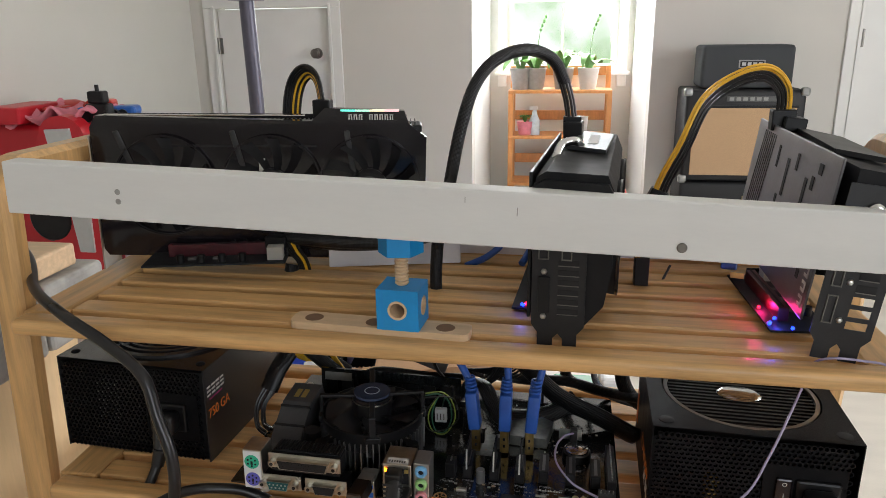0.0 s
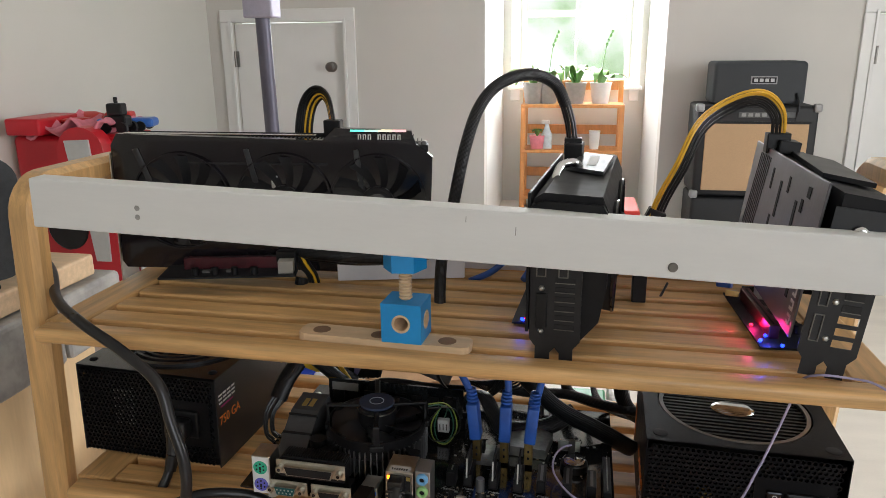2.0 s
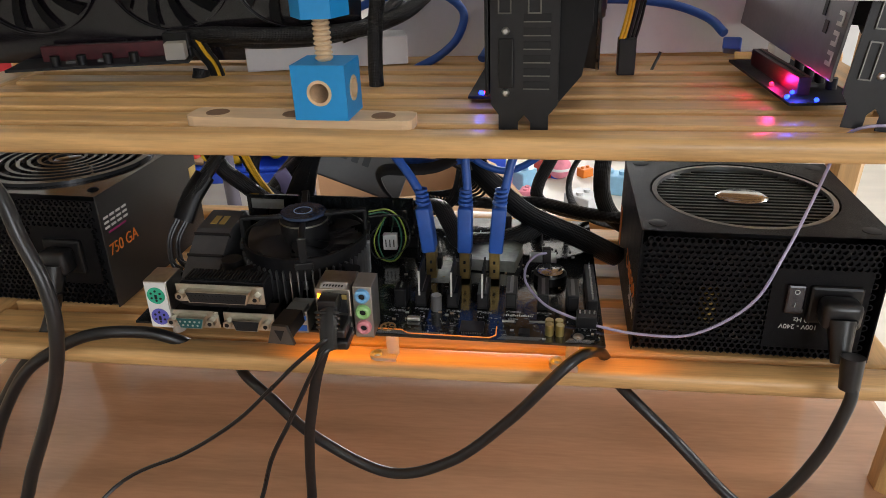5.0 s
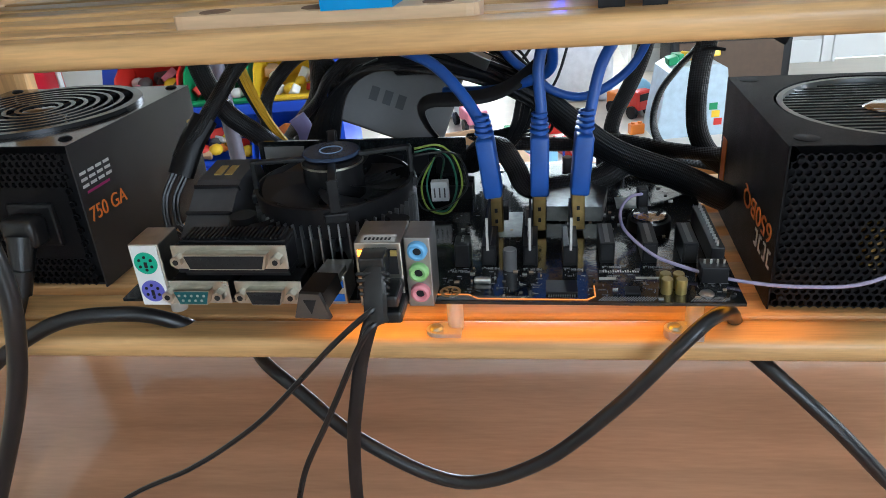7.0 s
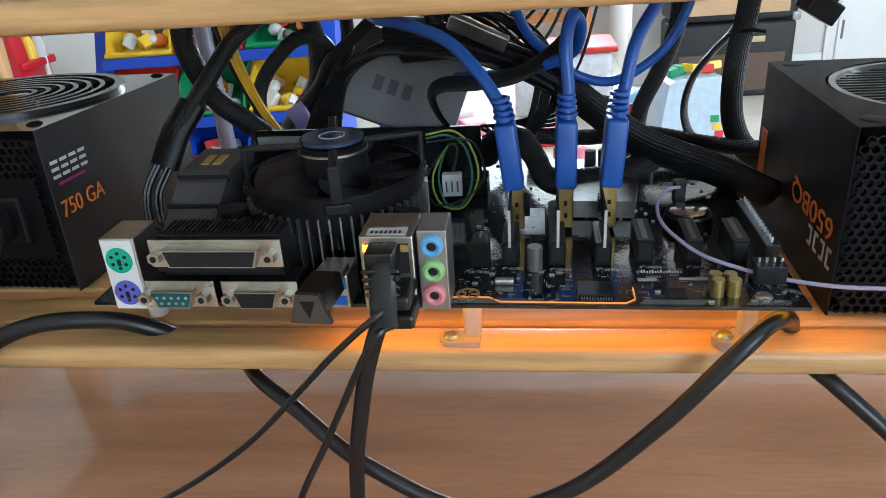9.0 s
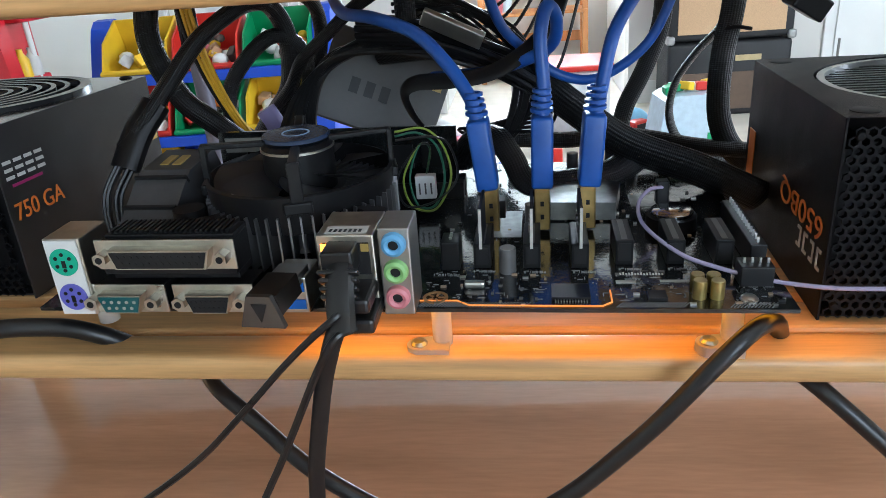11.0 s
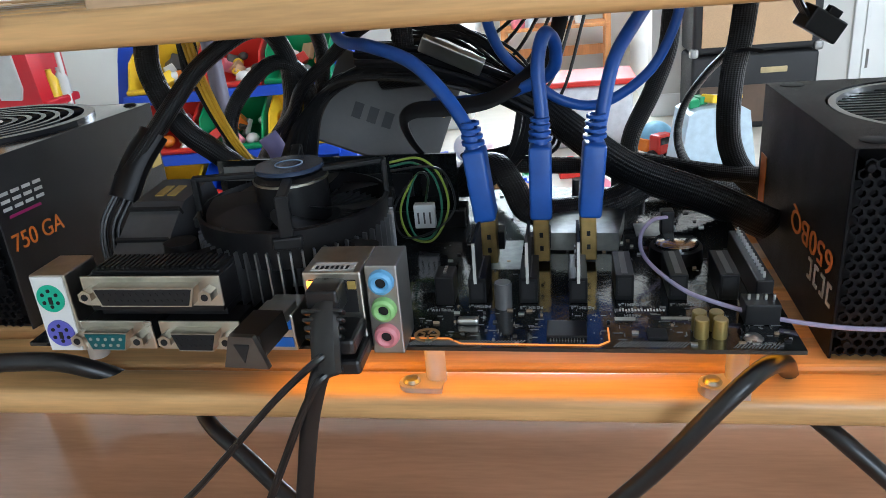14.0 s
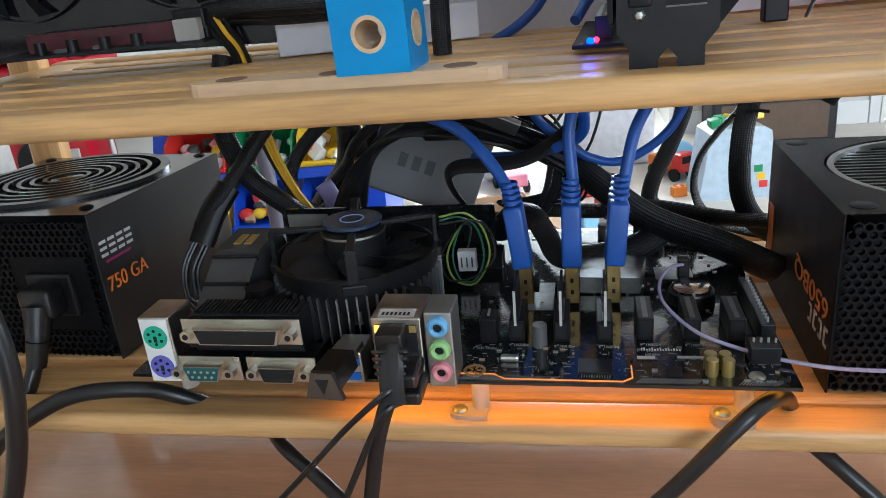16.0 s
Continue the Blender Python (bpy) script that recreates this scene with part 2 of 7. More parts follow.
def span(a, b, bevel=0.0, bm=None, seg=2):
    """A box from corner a to corner b."""
    return box([(p + q) / 2 for p, q in zip(a, b)], [abs(q - p) for p, q in zip(a, b)], bevel, bm, seg)


def rod(p, q, r, r2=None, seg=20, bm=None, caps=True):
    bm = bm or bmesh.new()
    p, q = Vector(p), Vector(q)
    d = q - p
    t = d.to_track_quat("Z", "Y").to_matrix().to_4x4()
    bmesh.ops.create_cone(bm, cap_ends=caps, segments=seg, radius1=r, radius2=r if r2 is None else r2, depth=d.length, matrix=Matrix.Translation((p + q) / 2) @ t)
    return bm


def ball(c, r, bm=None, sub=2, s=(1, 1, 1)):
    bm = bm or bmesh.new()
    bmesh.ops.create_icosphere(bm, subdivisions=sub, radius=r, matrix=Matrix.Translation(c) @ Matrix.Diagonal((*s, 1)))
    return bm


def lathe(profile, c=(0, 0, 0), seg=40, bm=None):
    """A turned form about z: profile of (radius, height)."""
    bm = bm or bmesh.new()
    rings = []
    for r, z in profile:
        rings.append([bm.verts.new((c[0] + r * math.cos(2 * math.pi * i / seg), c[1] + r * math.sin(2 * math.pi * i / seg), c[2] + z)) for i in range(seg)])
    for a, b in zip(rings, rings[1:]):
        for i in range(seg):
            bm.faces.new((a[i], a[(i + 1) % seg], b[(i + 1) % seg], b[i]))
    return bm


def ring(c, r, w, hgt, seg=48, bm=None):
    """A flat hoop of section w by hgt about z."""
    return lathe([(r - w / 2, 0), (r + w / 2, 0), (r + w / 2, hgt), (r - w / 2, hgt), (r - w / 2, 0)], c, seg, bm)


def prism(pts, axis, a, b, bm=None):
    """A flat outline pushed from a to b along an axis. pts are the two other coordinates in order."""
    bm = bm or bmesh.new()
    i = "xyz".index(axis)

    def at(p, d):
        q = list(p)
        q.insert(i, d)
        return q
    lo = [bm.verts.new(at(p, a)) for p in pts]
    hi = [bm.verts.new(at(p, b)) for p in pts]
    bm.faces.new(lo); bm.faces.new(hi[::-1])
    n = len(pts)
    for k in range(n):
        bm.faces.new((lo[k], lo[(k + 1) % n], hi[(k + 1) % n], hi[k]))
    return bm


def glide(pts, n=10):
    """A smooth run of points through pts."""
    p = [Vector(q) for q in pts]
    p = [2 * p[0] - p[1]] + p + [2 * p[-1] - p[-2]]
    out = []
    for i in range(1, len(p) - 2):
        for k in range(n):
            t = k / n
            a, b, c, d = p[i - 1], p[i], p[i + 1], p[i + 2]
            out.append(0.5 * ((2 * b) + (c - a) * t + (2 * a - 5 * b + 4 * c - d) * t * t + (3 * b - a - 3 * c + d) * t ** 3))
    out.append(p[-2])
    return out


def tube(pts, r, seg=10, n=10, flat=1.0, bm=None, up=(0, 0, 1), offset=None):
    """A cable through pts; flat < 1 presses it into a ribbon whose width lies across `up`."""
    bm = bm or bmesh.new()
    uv = bm.loops.layers.uv.verify()
    run = glide(pts, n) if n > 1 else [Vector(q) for q in pts]
    rings = []
    along = [0.0]
    for a, b in zip(run, run[1:]):
        along.append(along[-1] + (b - a).length)
    u = None
    for i, c in enumerate(run):
        d = (run[min(i + 1, len(run) - 1)] - run[max(i - 1, 0)])
        d = d.normalized() if d.length > 1e-9 else Vector((0, 0, 1))
        if u is None:
            u = Vector(up)
            if abs(u.dot(d)) > 0.95:
                u = Vector((0, 1, 0))
        u = (u - d * u.dot(d))
        u = u.normalized() if u.length > 1e-6 else d.orthogonal().normalized()
        w = d.cross(u)
        base = c + (u * offset[0] + w * offset[1] if offset else Vector())
        rings.append([bm.verts.new(base + u * (r * flat * math.sin(2 * math.pi * k / seg)) + w * (r * math.cos(2 * math.pi * k / seg))) for k in range(seg)])
    for i, (a, b) in enumerate(zip(rings, rings[1:])):
        for k in range(seg):
            f = bm.faces.new((a[k], a[(k + 1) % seg], b[(k + 1) % seg], b[k]))
            for loop, (du, dv) in zip(f.loops, ((0, 0), (1, 0), (1, 1), (0, 1))):
                loop[uv].uv = ((k + du) / seg, along[i + dv])
    bm.faces.new(rings[0]); bm.faces.new(rings[-1][::-1])
    return bm


def words(text, size, m, material, parent, name="lettering", label="", bold=0.0):
    cu = bpy.data.curves.new(name, "FONT")
    cu.body, cu.size, cu.align_x, cu.align_y, cu.extrude, cu.offset = text, size, "CENTER", "CENTER", 0.0002, bold
    tmp = bpy.data.objects.new("tmp", cu)
    scene.collection.objects.link(tmp)
    me = bpy.data.meshes.new_from_object(tmp)
    bpy.data.objects.remove(tmp)
    me.materials.clear()
    me.materials.append(material)
    o = new(name, me)
    o.parent = parent
    o.matrix_basis = m
    if label:
        o["label"] = label
    return o


def turn(o, x=0.0, y=0.0, z=0.0):
    return Euler((radians(x), radians(y), radians(z))).to_matrix()


# ---- the room ----
def wall(name, bm, material, label):
    return single(name, bm, material, label, "wall", kind="structure")


single("floor", span((-2.6, -2.6, -0.1), (3.6, 6.2, 0.0)), FLOORM, "pale cream floor of a bright playroom", "floor", kind="structure")
single("ceiling", span((-2.6, -2.6, 2.4), (3.6, 6.2, 2.5)), CEIL, "plain white ceiling", "ceiling", kind="structure")
wall("wall_west", span((-2.55, -2.5, 0), (-2.38, 4.75, 2.4)), WALL_L, "pale grey-green painted wall")
YB = 4.6
wn_ = bmesh.new()
span((-2.38, YB, 0), (-2.208, YB + 0.15, 2.4), bm=wn_)
span((-2.208, YB, 1.38), (-1.461, YB + 0.15, 2.4), bm=wn_)
span((-1.461, YB, 0), (-0.56, YB + 0.15, 2.4), bm=wn_)
span((0.515, YB, 0), (1.65, YB + 0.15, 2.4), bm=wn_)
span((1.65, YB, 1.38), (2.40, YB + 0.15, 2.4), bm=wn_)
span((2.40, YB, 0), (3.45, YB + 0.15, 2.4), bm=wn_)
wall("wall_north", wn_, WALL, "greige painted wall with two low doors and a window alcove")
wa = bmesh.new()
span((-0.72, YB + 0.15, 0), (-0.56, 5.80, 2.4), bm=wa)
wall("alcove_wall_west", wa, TRIMW, "white alcove side wall")
wa = bmesh.new()
span((0.515, YB + 0.15, 0), (0.68, 5.80, 2.4), bm=wa)
wall("alcove_wall_east", wa, TRIMW, "white alcove side wall")
wa = bmesh.new()
span((-0.72, 5.80, 0), (-0.43, 5.95, 2.4), bm=wa)
span((0.40, 5.80, 0), (0.68, 5.95, 2.4), bm=wa)
span((-0.43, 5.80, 0), (0.40, 5.95, 0.90), bm=wa)
span((-0.43, 5.80, 2.05), (0.40, 5.95, 2.4), bm=wa)
wall("alcove_wall_north", wa, WALL, "greige wall below the alcove window")
# The opening here is added to hold the rear fill lamp.
ws = bmesh.new()
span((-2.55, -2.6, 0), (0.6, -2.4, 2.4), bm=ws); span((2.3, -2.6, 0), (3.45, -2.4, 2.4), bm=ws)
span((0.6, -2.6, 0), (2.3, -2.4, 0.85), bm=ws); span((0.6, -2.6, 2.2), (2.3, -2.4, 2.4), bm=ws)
wall("wall_south", ws, WALL_L, "unseen pale wall with an added opening for a fill lamp")
# Unseen wall, its gap added for the side fill lamp.
we = bmesh.new()
span((3.45, -2.5, 0), (3.6, 0.8, 2.4), bm=we); span((3.45, 2.4, 0), (3.6, 4.75, 2.4), bm=we)
span((3.45, 0.8, 0), (3.6, 2.4, 0.8), bm=we); span((3.45, 0.8, 2.15), (3.6, 2.4, 2.4), bm=we)
wall("wall_east", we, WALL_L, "unseen pale wall with an added opening for a fill lamp")


def low_door(name, x0, x1, hinge_left, knob):
    d = thing(name, "closed white low door with a satin nickel knob", "door", pose(0, YB, 0), kind="structure")
    part("door_leaf", span((x0 + 0.004, 0.02, 0.01), (x1 - 0.004, 0.06, 1.372), 0.004), TRIMW, d)
    f = bmesh.new()
    span((x0 - 0.078, -0.018, 0), (x0, 0.004, 1.38), 0.004, f)
    span((x1, -0.018, 0), (x1 + 0.078, 0.004, 1.38), 0.004, f)
    span((x0 - 0.078, -0.018, 1.38), (x1 + 0.078, 0.004, 1.458), 0.004, f)
    part("door_casing", f, TRIMW, d)
    f = bmesh.new()
    span((x0 - 0.02, -0.027, 0), (x0 - 0.002, -0.018, 1.395), 0.002, f)
    span((x1 + 0.002, -0.027, 0), (x1 + 0.02, -0.018, 1.395), 0.002, f)
    part("casing_bead", f, TRIMW, d)
    hx = x0 if hinge_left else x1
    for z in (1.15, 0.25):
        hb = rod((hx + 0.004, -0.004, z - 0.05), (hx + 0.004, -0.004, z + 0.05), 0.009, seg=12)
        span((hx - 0.004, 0.0, z - 0.05), (hx + 0.022, 0.021, z + 0.05), bm=hb)
        part("hinge", hb, KNOBMETAL, d, "aged nickel hinge")
    if knob:
        kx = x1 - 0.09 if hinge_left else x0 + 0.09
        k = lathe([(0.0, 0.0), (0.033, 0.0), (0.033, 0.008), (0.012, 0.012), (0.012, 0.035), (0.028, 0.045), (0.030, 0.058), (0.02, 0.07), (0, 0.072)], seg=24)
        part("door_knob", k, KNOBMETAL, d, "round aged nickel knob", True, pose(kx, 0.02, 1.098, 90, 0, 0))


low_door("door_1", -2.208, -1.461, True, True)
low_door("door_2", 1.65, 2.40, True, True)

for nm, a, b in (("baseboard_1", (-1.38, YB - 0.014, 0), (-0.556, YB, 0.13)), ("baseboard_2", (0.52, YB - 0.014, 0), (1.57, YB, 0.13)), ("baseboard_3", (-2.38, -2.4, 0), (-2.366, YB - 0.02, 0.13))):
    single(nm, span(a, b, 0.004), TRIMW, "white painted baseboard", "baseboard", kind="structure")

win = thing("window_1", "white double-hung window with bright foliage outside", "window", pose(0, 5.8, 0), kind="structure")
f = bmesh.new()
span((-0.50, -0.02, 0.80), (-0.43, 0.004, 2.1), 0.004, f); span((0.40, -0.02, 0.80), (0.47, 0.004, 2.1), 0.004, f)
part("window_casing", f, TRIMW, win)
part("window_sill", span((-0.52, -0.06, 0.885), (0.49, 0.06, 0.912), 0.006), TRIMW, win)
f = bmesh.new()
span((-0.43, 0.03, 0.912), (-0.385, 0.09, 2.05), 0.004, f); span((0.355, 0.03, 0.912), (0.40, 0.09, 2.05), 0.004, f)
span((-0.385, 0.03, 0.912), (0.355, 0.09, 0.965), 0.004, f); span((-0.385, 0.03, 1.42), (0.355, 0.09, 1.47), 0.004, f)
part("sash", f, TRIMW, win)
part("muntin", span((-0.02, 0.045, 0.965), (-0.004, 0.075, 2.05), 0.002), TRIMW, win)
pane = part("pane", span((-0.385, 0.055, 0.92), (0.355, 0.059, 2.05)), glassy("clear_glass", (1, 1, 1), 0.0, 1.0), win)
pane.visible_shadow = False

# greenery and sky beyond the window, far off
bd = bpy.data.materials.new("bright_garden")
bd.use_nodes = True
n_, l_ = bd.node_tree.nodes, bd.node_tree.links
bs = n_["Principled BSDF"]
tx, no, rp = n_.new("ShaderNodeTexCoord"), n_.new("ShaderNodeTexNoise"), n_.new("ShaderNodeValToRGB")
no.inputs["Scale"].default_value, no.inputs["Detail"].default_value = 0.55, 8
rp.color_ramp.elements[0].position, rp.color_ramp.elements[1].position = 0.42, 0.62
rp.color_ramp.elements[0].color, rp.color_ramp.elements[1].color = (0.95, 0.97, 1.0, 1), (0.30, 0.44, 0.24, 1)
l_.new(tx.outputs["Object"], no.inputs[0]); l_.new(no.outputs[0], rp.inputs[0])
l_.new(rp.outputs[0], bs.inputs["Emission Color"])
bs.inputs["Base Color"].default_value = (0.1, 0.12, 0.1, 1)
bs.inputs["Emission Strength"].default_value = 1.6
single("backdrop", span((-9, 15, -4), (9, 15.1, 2.6)), bd, "sunlit pale green trees and sky outside", "backdrop", kind="structure")

# ---- table and rack ----
TOP, LOW, UP = 0.75, 0.858, 1.012
table = thing("table", "glossy reddish-brown wooden table under the rack", "table")
part("tabletop", span((-0.505, -0.10, TOP - 0.03), (0.278, 0.90, TOP), 0.006), TABLEWOOD, table)
for x in (-0.46, 0.235):
    for y in (-0.05, 0.85):
        part("leg", span((x - 0.025, y - 0.025, 0.0), (x + 0.025, y + 0.025, TOP - 0.03), 0.004), TABLEWOOD, table)
ap = bmesh.new()
span((-0.46, 0.83, TOP - 0.11), (0.235, 0.85, TOP - 0.03), bm=ap)
part("apron", ap, TABLEWOOD, table)

rack = thing("bamboo_rack", "two-tier natural bamboo rack with slatted shelves holding computer parts", "rack")
XL, XR, YF, YR = -0.4335, 0.243, 0.510, 0.705


def side_frame(x):
    """One bent side: two posts joined by a rounded top rail."""
    bm = bmesh.new()
    w, d = 0.026, 0.022
    zt, rad = 1.128, 0.024
    path = [(YF, TOP)] + [(YF, zt - rad)]
    for k in range(1, 7):
        a = math.pi / 2 * k / 6
        path.append((YF + rad - rad * math.cos(a), zt - rad + rad * math.sin(a)))
    path.append((YR - rad, zt))
    for k in range(1, 7):
        a = math.pi / 2 * k / 6
        path.append((YR - rad + rad * math.sin(a), zt - rad + rad * math.cos(a)))
    path.append((YR, TOP))
    rings = []
    for i, (y, z) in enumerate(path):
        a, b = path[max(i - 1, 0)], path[min(i + 1, len(path) - 1)]
        ty, tz = b[0] - a[0], b[1] - a[1]
        ln = math.hypot(ty, tz)
        ny, nz = -tz / ln, ty / ln
        c = 0.005
        sec = [(-w / 2 + c, -d / 2), (w / 2 - c, -d / 2), (w / 2, -d / 2 + c), (w / 2, d / 2 - c), (w / 2 - c, d / 2), (-w / 2 + c, d / 2), (-w / 2, d / 2 - c), (-w / 2, -d / 2 + c)]
        rings.append([bm.verts.new((x + sx + 0.05 * (z - 1.02), y + ny * sn, z + nz * sn)) for sx, sn in sec])
    for a, b in zip(rings, rings[1:]):
        for k in range(8):
            bm.faces.new((a[k], a[(k + 1) % 8], b[(k + 1) % 8], b[k]))
    bm.faces.new(rings[0]); bm.faces.new(rings[-1][::-1])
    return bm


part("side_frame", side_frame(XL - 0.019), BAMBOO_Z, rack, "bent bamboo side frame", True)
part("side_frame", side_frame(XR + 0.018), BAMBOO_Z, rack, "bent bamboo side frame", True)
TILT = pose(0.10, 0, UP, 0, 0.76, 0) @ pose(-0.10, 0, -UP)
TILT_LOW = pose(0.06, 0, LOW, 0, 0.92, 0) @ pose(-0.06, 0, -LOW)
for z, yf in ((UP, 0.472), (LOW, 0.478)):
    tm = TILT if z == UP else TILT_LOW
    part("front_rail", span((XL + 0.003, yf, z - 0.0125), (XR + 0.008, yf + 0.0215, z), 0.004, seg=3), BAMBOO, rack, "rounded front shelf rail", True, tm)
    part("rear_rail", span((XL - 0.012, 0.716, z - 0.0125), (XR, 0.738, z), 0.004, seg=3), BAMBOO, rack, "", True, tm)
    for x in (XL + 0.016, XR - 0.030):
        part("side_rail", span((x - 0.019, yf + 0.0225, z - 0.016), (x + 0.016, 0.715, z - 0.001), 0.003), BAMBOO_Y, rack, "", False, tm)
    for k in range(6):
        y0 = 0.5045 + 0.0352 * k
        part("slat", span((XL + 0.033, y0, z - 0.0145), (XR - 0.047, y0 + 0.0245, z - 0.0015), 0.002), BAMBOO, rack, "", False, tm)

# painted bar screwed across the front posts, sloping a little
bar = thing("white_bar", "white painted wooden bar screwed across the rack posts", "bar", pose(-0.080, 0.487, 1.109, 0, 2.38, 0))
part("board", box((0, 0, 0), (0.672, 0.018, 0.0388), 0.0012), BARPAINT, bar)
part("screw", lathe([(0, 0.0012), (0.0026, 0.0012), (0.0034, 0.0004), (0.0034, 0)], seg=16), KNOBMETAL, bar, "small steel screw head", True, pose(0.147, -0.009, -0.0110, 90, 0, 0))
for dz in (0.004, -0.003):
    part("nail_hole", lathe([(0, 0.0005), (0.0014, 0.0005), (0.0022, 0.0002), (0.0022, 0)], seg=10), GREYSTONE, bar, "filled nail hole", True, pose(-0.246, -0.009, dz - 0.002, 90, 0, 0))
part("scratch", box((0.04, -0.0091, 0.006), (0.0006, 0.0004, 0.006)), GREYSTONE, bar, "small grey scratch")
part("scratch", box((0.005, -0.0091, 0.012), (0.0005, 0.0004, 0.004)), GREYSTONE, bar, "small grey scratch")

# toy clamp: cube, threaded peg and nut on a drilled strip
strip = thing("toy_wood_strip", "pale wooden toy strip with round holes on the rack rail", "toy", pose(-0.142, 0.5005, UP + 0.0024, 0, 0.76, -3.0))
ol = []
L, Wd = 0.138, 0.022
for cx, a0 in ((L / 2 - 0.006, -90), (-L / 2 + 0.006, 90)):
    for k in range(7):
        a = radians(a0 + 30 * k)
        ol.append((cx + 0.006 * math.cos(a), (Wd / 2 - 0.006) * (1 if math.sin(a) > 0 else -1) * (0 if abs(math.sin(a)) < 1e-6 else 1) + 0.006 * math.sin(a)))
part("strip", prism(ol, "z", 0.0, 0.006), PALEWOOD, strip)
# Raised dark discs carry the holes' shade; the strip itself is not drilled.
for hx in (-0.052, -0.004, 0.050):
    part("peg_hole", lathe([(0, 0.0063), (0.0068, 0.0063), (0.0072, 0.0059)], (hx, 0, 0), 20), mat("shaded_hole_wood", (0.20, 0.11, 0.06), 0.7), strip, "dark disc painted as a shaded peg hole")
peg = thing("toy_clamp", "bright blue wooden toy cube with threaded peg and blue nut", "toy", pose(-0.1245, 0.5015, UP + 0.0082, 0, 0, -4))


def holed_face(bm, m, w, h, r, seg=24):
    """A w by h face in the plane z = 0 of m with a round hole of radius r."""
    inner, outer = [], []
    for k in range(seg):
        a = 2 * math.pi * (k + 0.5) / seg
        c, q = math.cos(a), math.sin(a)
        f = min(w / 2 / abs(c), h / 2 / abs(q))
        inner.append(bm.verts.new(m @ Vector((r * c, r * q, 0))))
        outer.append(bm.verts.new(m @ Vector((f * c, f * q, 0))))
    for k in range(seg):
        n_ = (k + 1) % seg
        a, b = 2 * math.pi * (k + 0.5) / seg, 2 * math.pi * (k + 1.5) / seg
        sa = abs(math.cos(a)) * h > abs(math.sin(a)) * w
        sb = abs(math.cos(b)) * h > abs(math.sin(b)) * w
        if sa != sb:
            mid = (a + b) / 2
            cv = bm.verts.new(m @ Vector((math.copysign(w / 2, math.cos(mid)), math.copysign(h / 2, math.sin(mid)), 0)))
            bm.faces.new((inner[k], inner[n_], outer[n_], cv, outer[k]))
        else:
            bm.faces.new((inner[k], inner[n_], outer[n_], outer[k]))


cb = bmesh.new()
CW, CD, CH, CB = 0.0315, 0.029, 0.031, 0.0009
front, back = pose(0, -CD / 2, CH / 2, 90, 0, 0), pose(0, CD / 2, CH / 2, 90, 0, 180)
east, west = pose(CW / 2, 0, CH / 2, 90, 0, 90), pose(-CW / 2, 0, CH / 2, 90, 0, -90)
for m_, w_ in ((front, CW), (back, CW), (east, CD), (west, CD)):
    holed_face(cb, m_, w_, CH, 0.0072)
for z_ in (0.0, CH):
    cb.faces.new([cb.verts.new((sx * CW / 2, sy * CD / 2, z_)) for sx, sy in ((-1, -1), (1, -1), (1, 1), (-1, 1))])
bmesh.ops.remove_doubles(cb, verts=cb.verts, dist=1e-6)
rim_edges = [e for e in cb.edges if len(e.link_faces) == 2 and abs(e.link_faces[0].normal.dot(e.link_faces[1].normal)) < 0.5]
bmesh.ops.bevel(cb, geom=rim_edges, offset=CB, segments=2, profile=0.5, affect="EDGES")
part("cube", cb, TOYBLUE, peg, "bright blue painted wooden cube")
for a_, b_ in (((0, -CD / 2 - 0.0002, CH / 2), (0, CD / 2 + 0.0002, CH / 2)), ((0.0074, 0, CH / 2), (CW / 2 + 0.0002, 0, CH / 2)), ((-CW / 2 - 0.0002, 0, CH / 2), (-0.0074, 0, CH / 2))):
    part("drilled_hole", rod(a_, b_, 0.0056, 0.0056, 28, caps=False), PALEWOOD, peg, "bare pale wood inside a drilled hole", True)
for m_ in (front, back, east, west):
    part("hole_rim", lathe([(0.0056, 0.0003), (0.0073, 0.0003), (0.0073, -0.0006)], seg=28), PALEWOOD, peg, "bare wood rim of a drilled hole", True, m_)
pg = rod((0, 0, 0.030), (0, 0, 0.075), 0.0040, seg=16)
part("peg", pg, PALEWOOD, peg, "pale wooden threaded peg", True)
for k in range(9):
    part("thread", lathe([(0.0040, 0.0), (0.0052, 0.0010), (0.0052, 0.0017), (0.0040, 0.0027)], (0, 0, 0.0312 + 0.0027 * k), 16), PALEWOOD, peg, "", True)
part("nut", prism([(0.0165 * math.cos(radians(60 * k + 10)), 0.0165 * math.sin(radians(60 * k + 10))) for k in range(6)], "z", 0.0555, 0.071), TOYBLUE, peg, "blue hexagonal wooden nut")


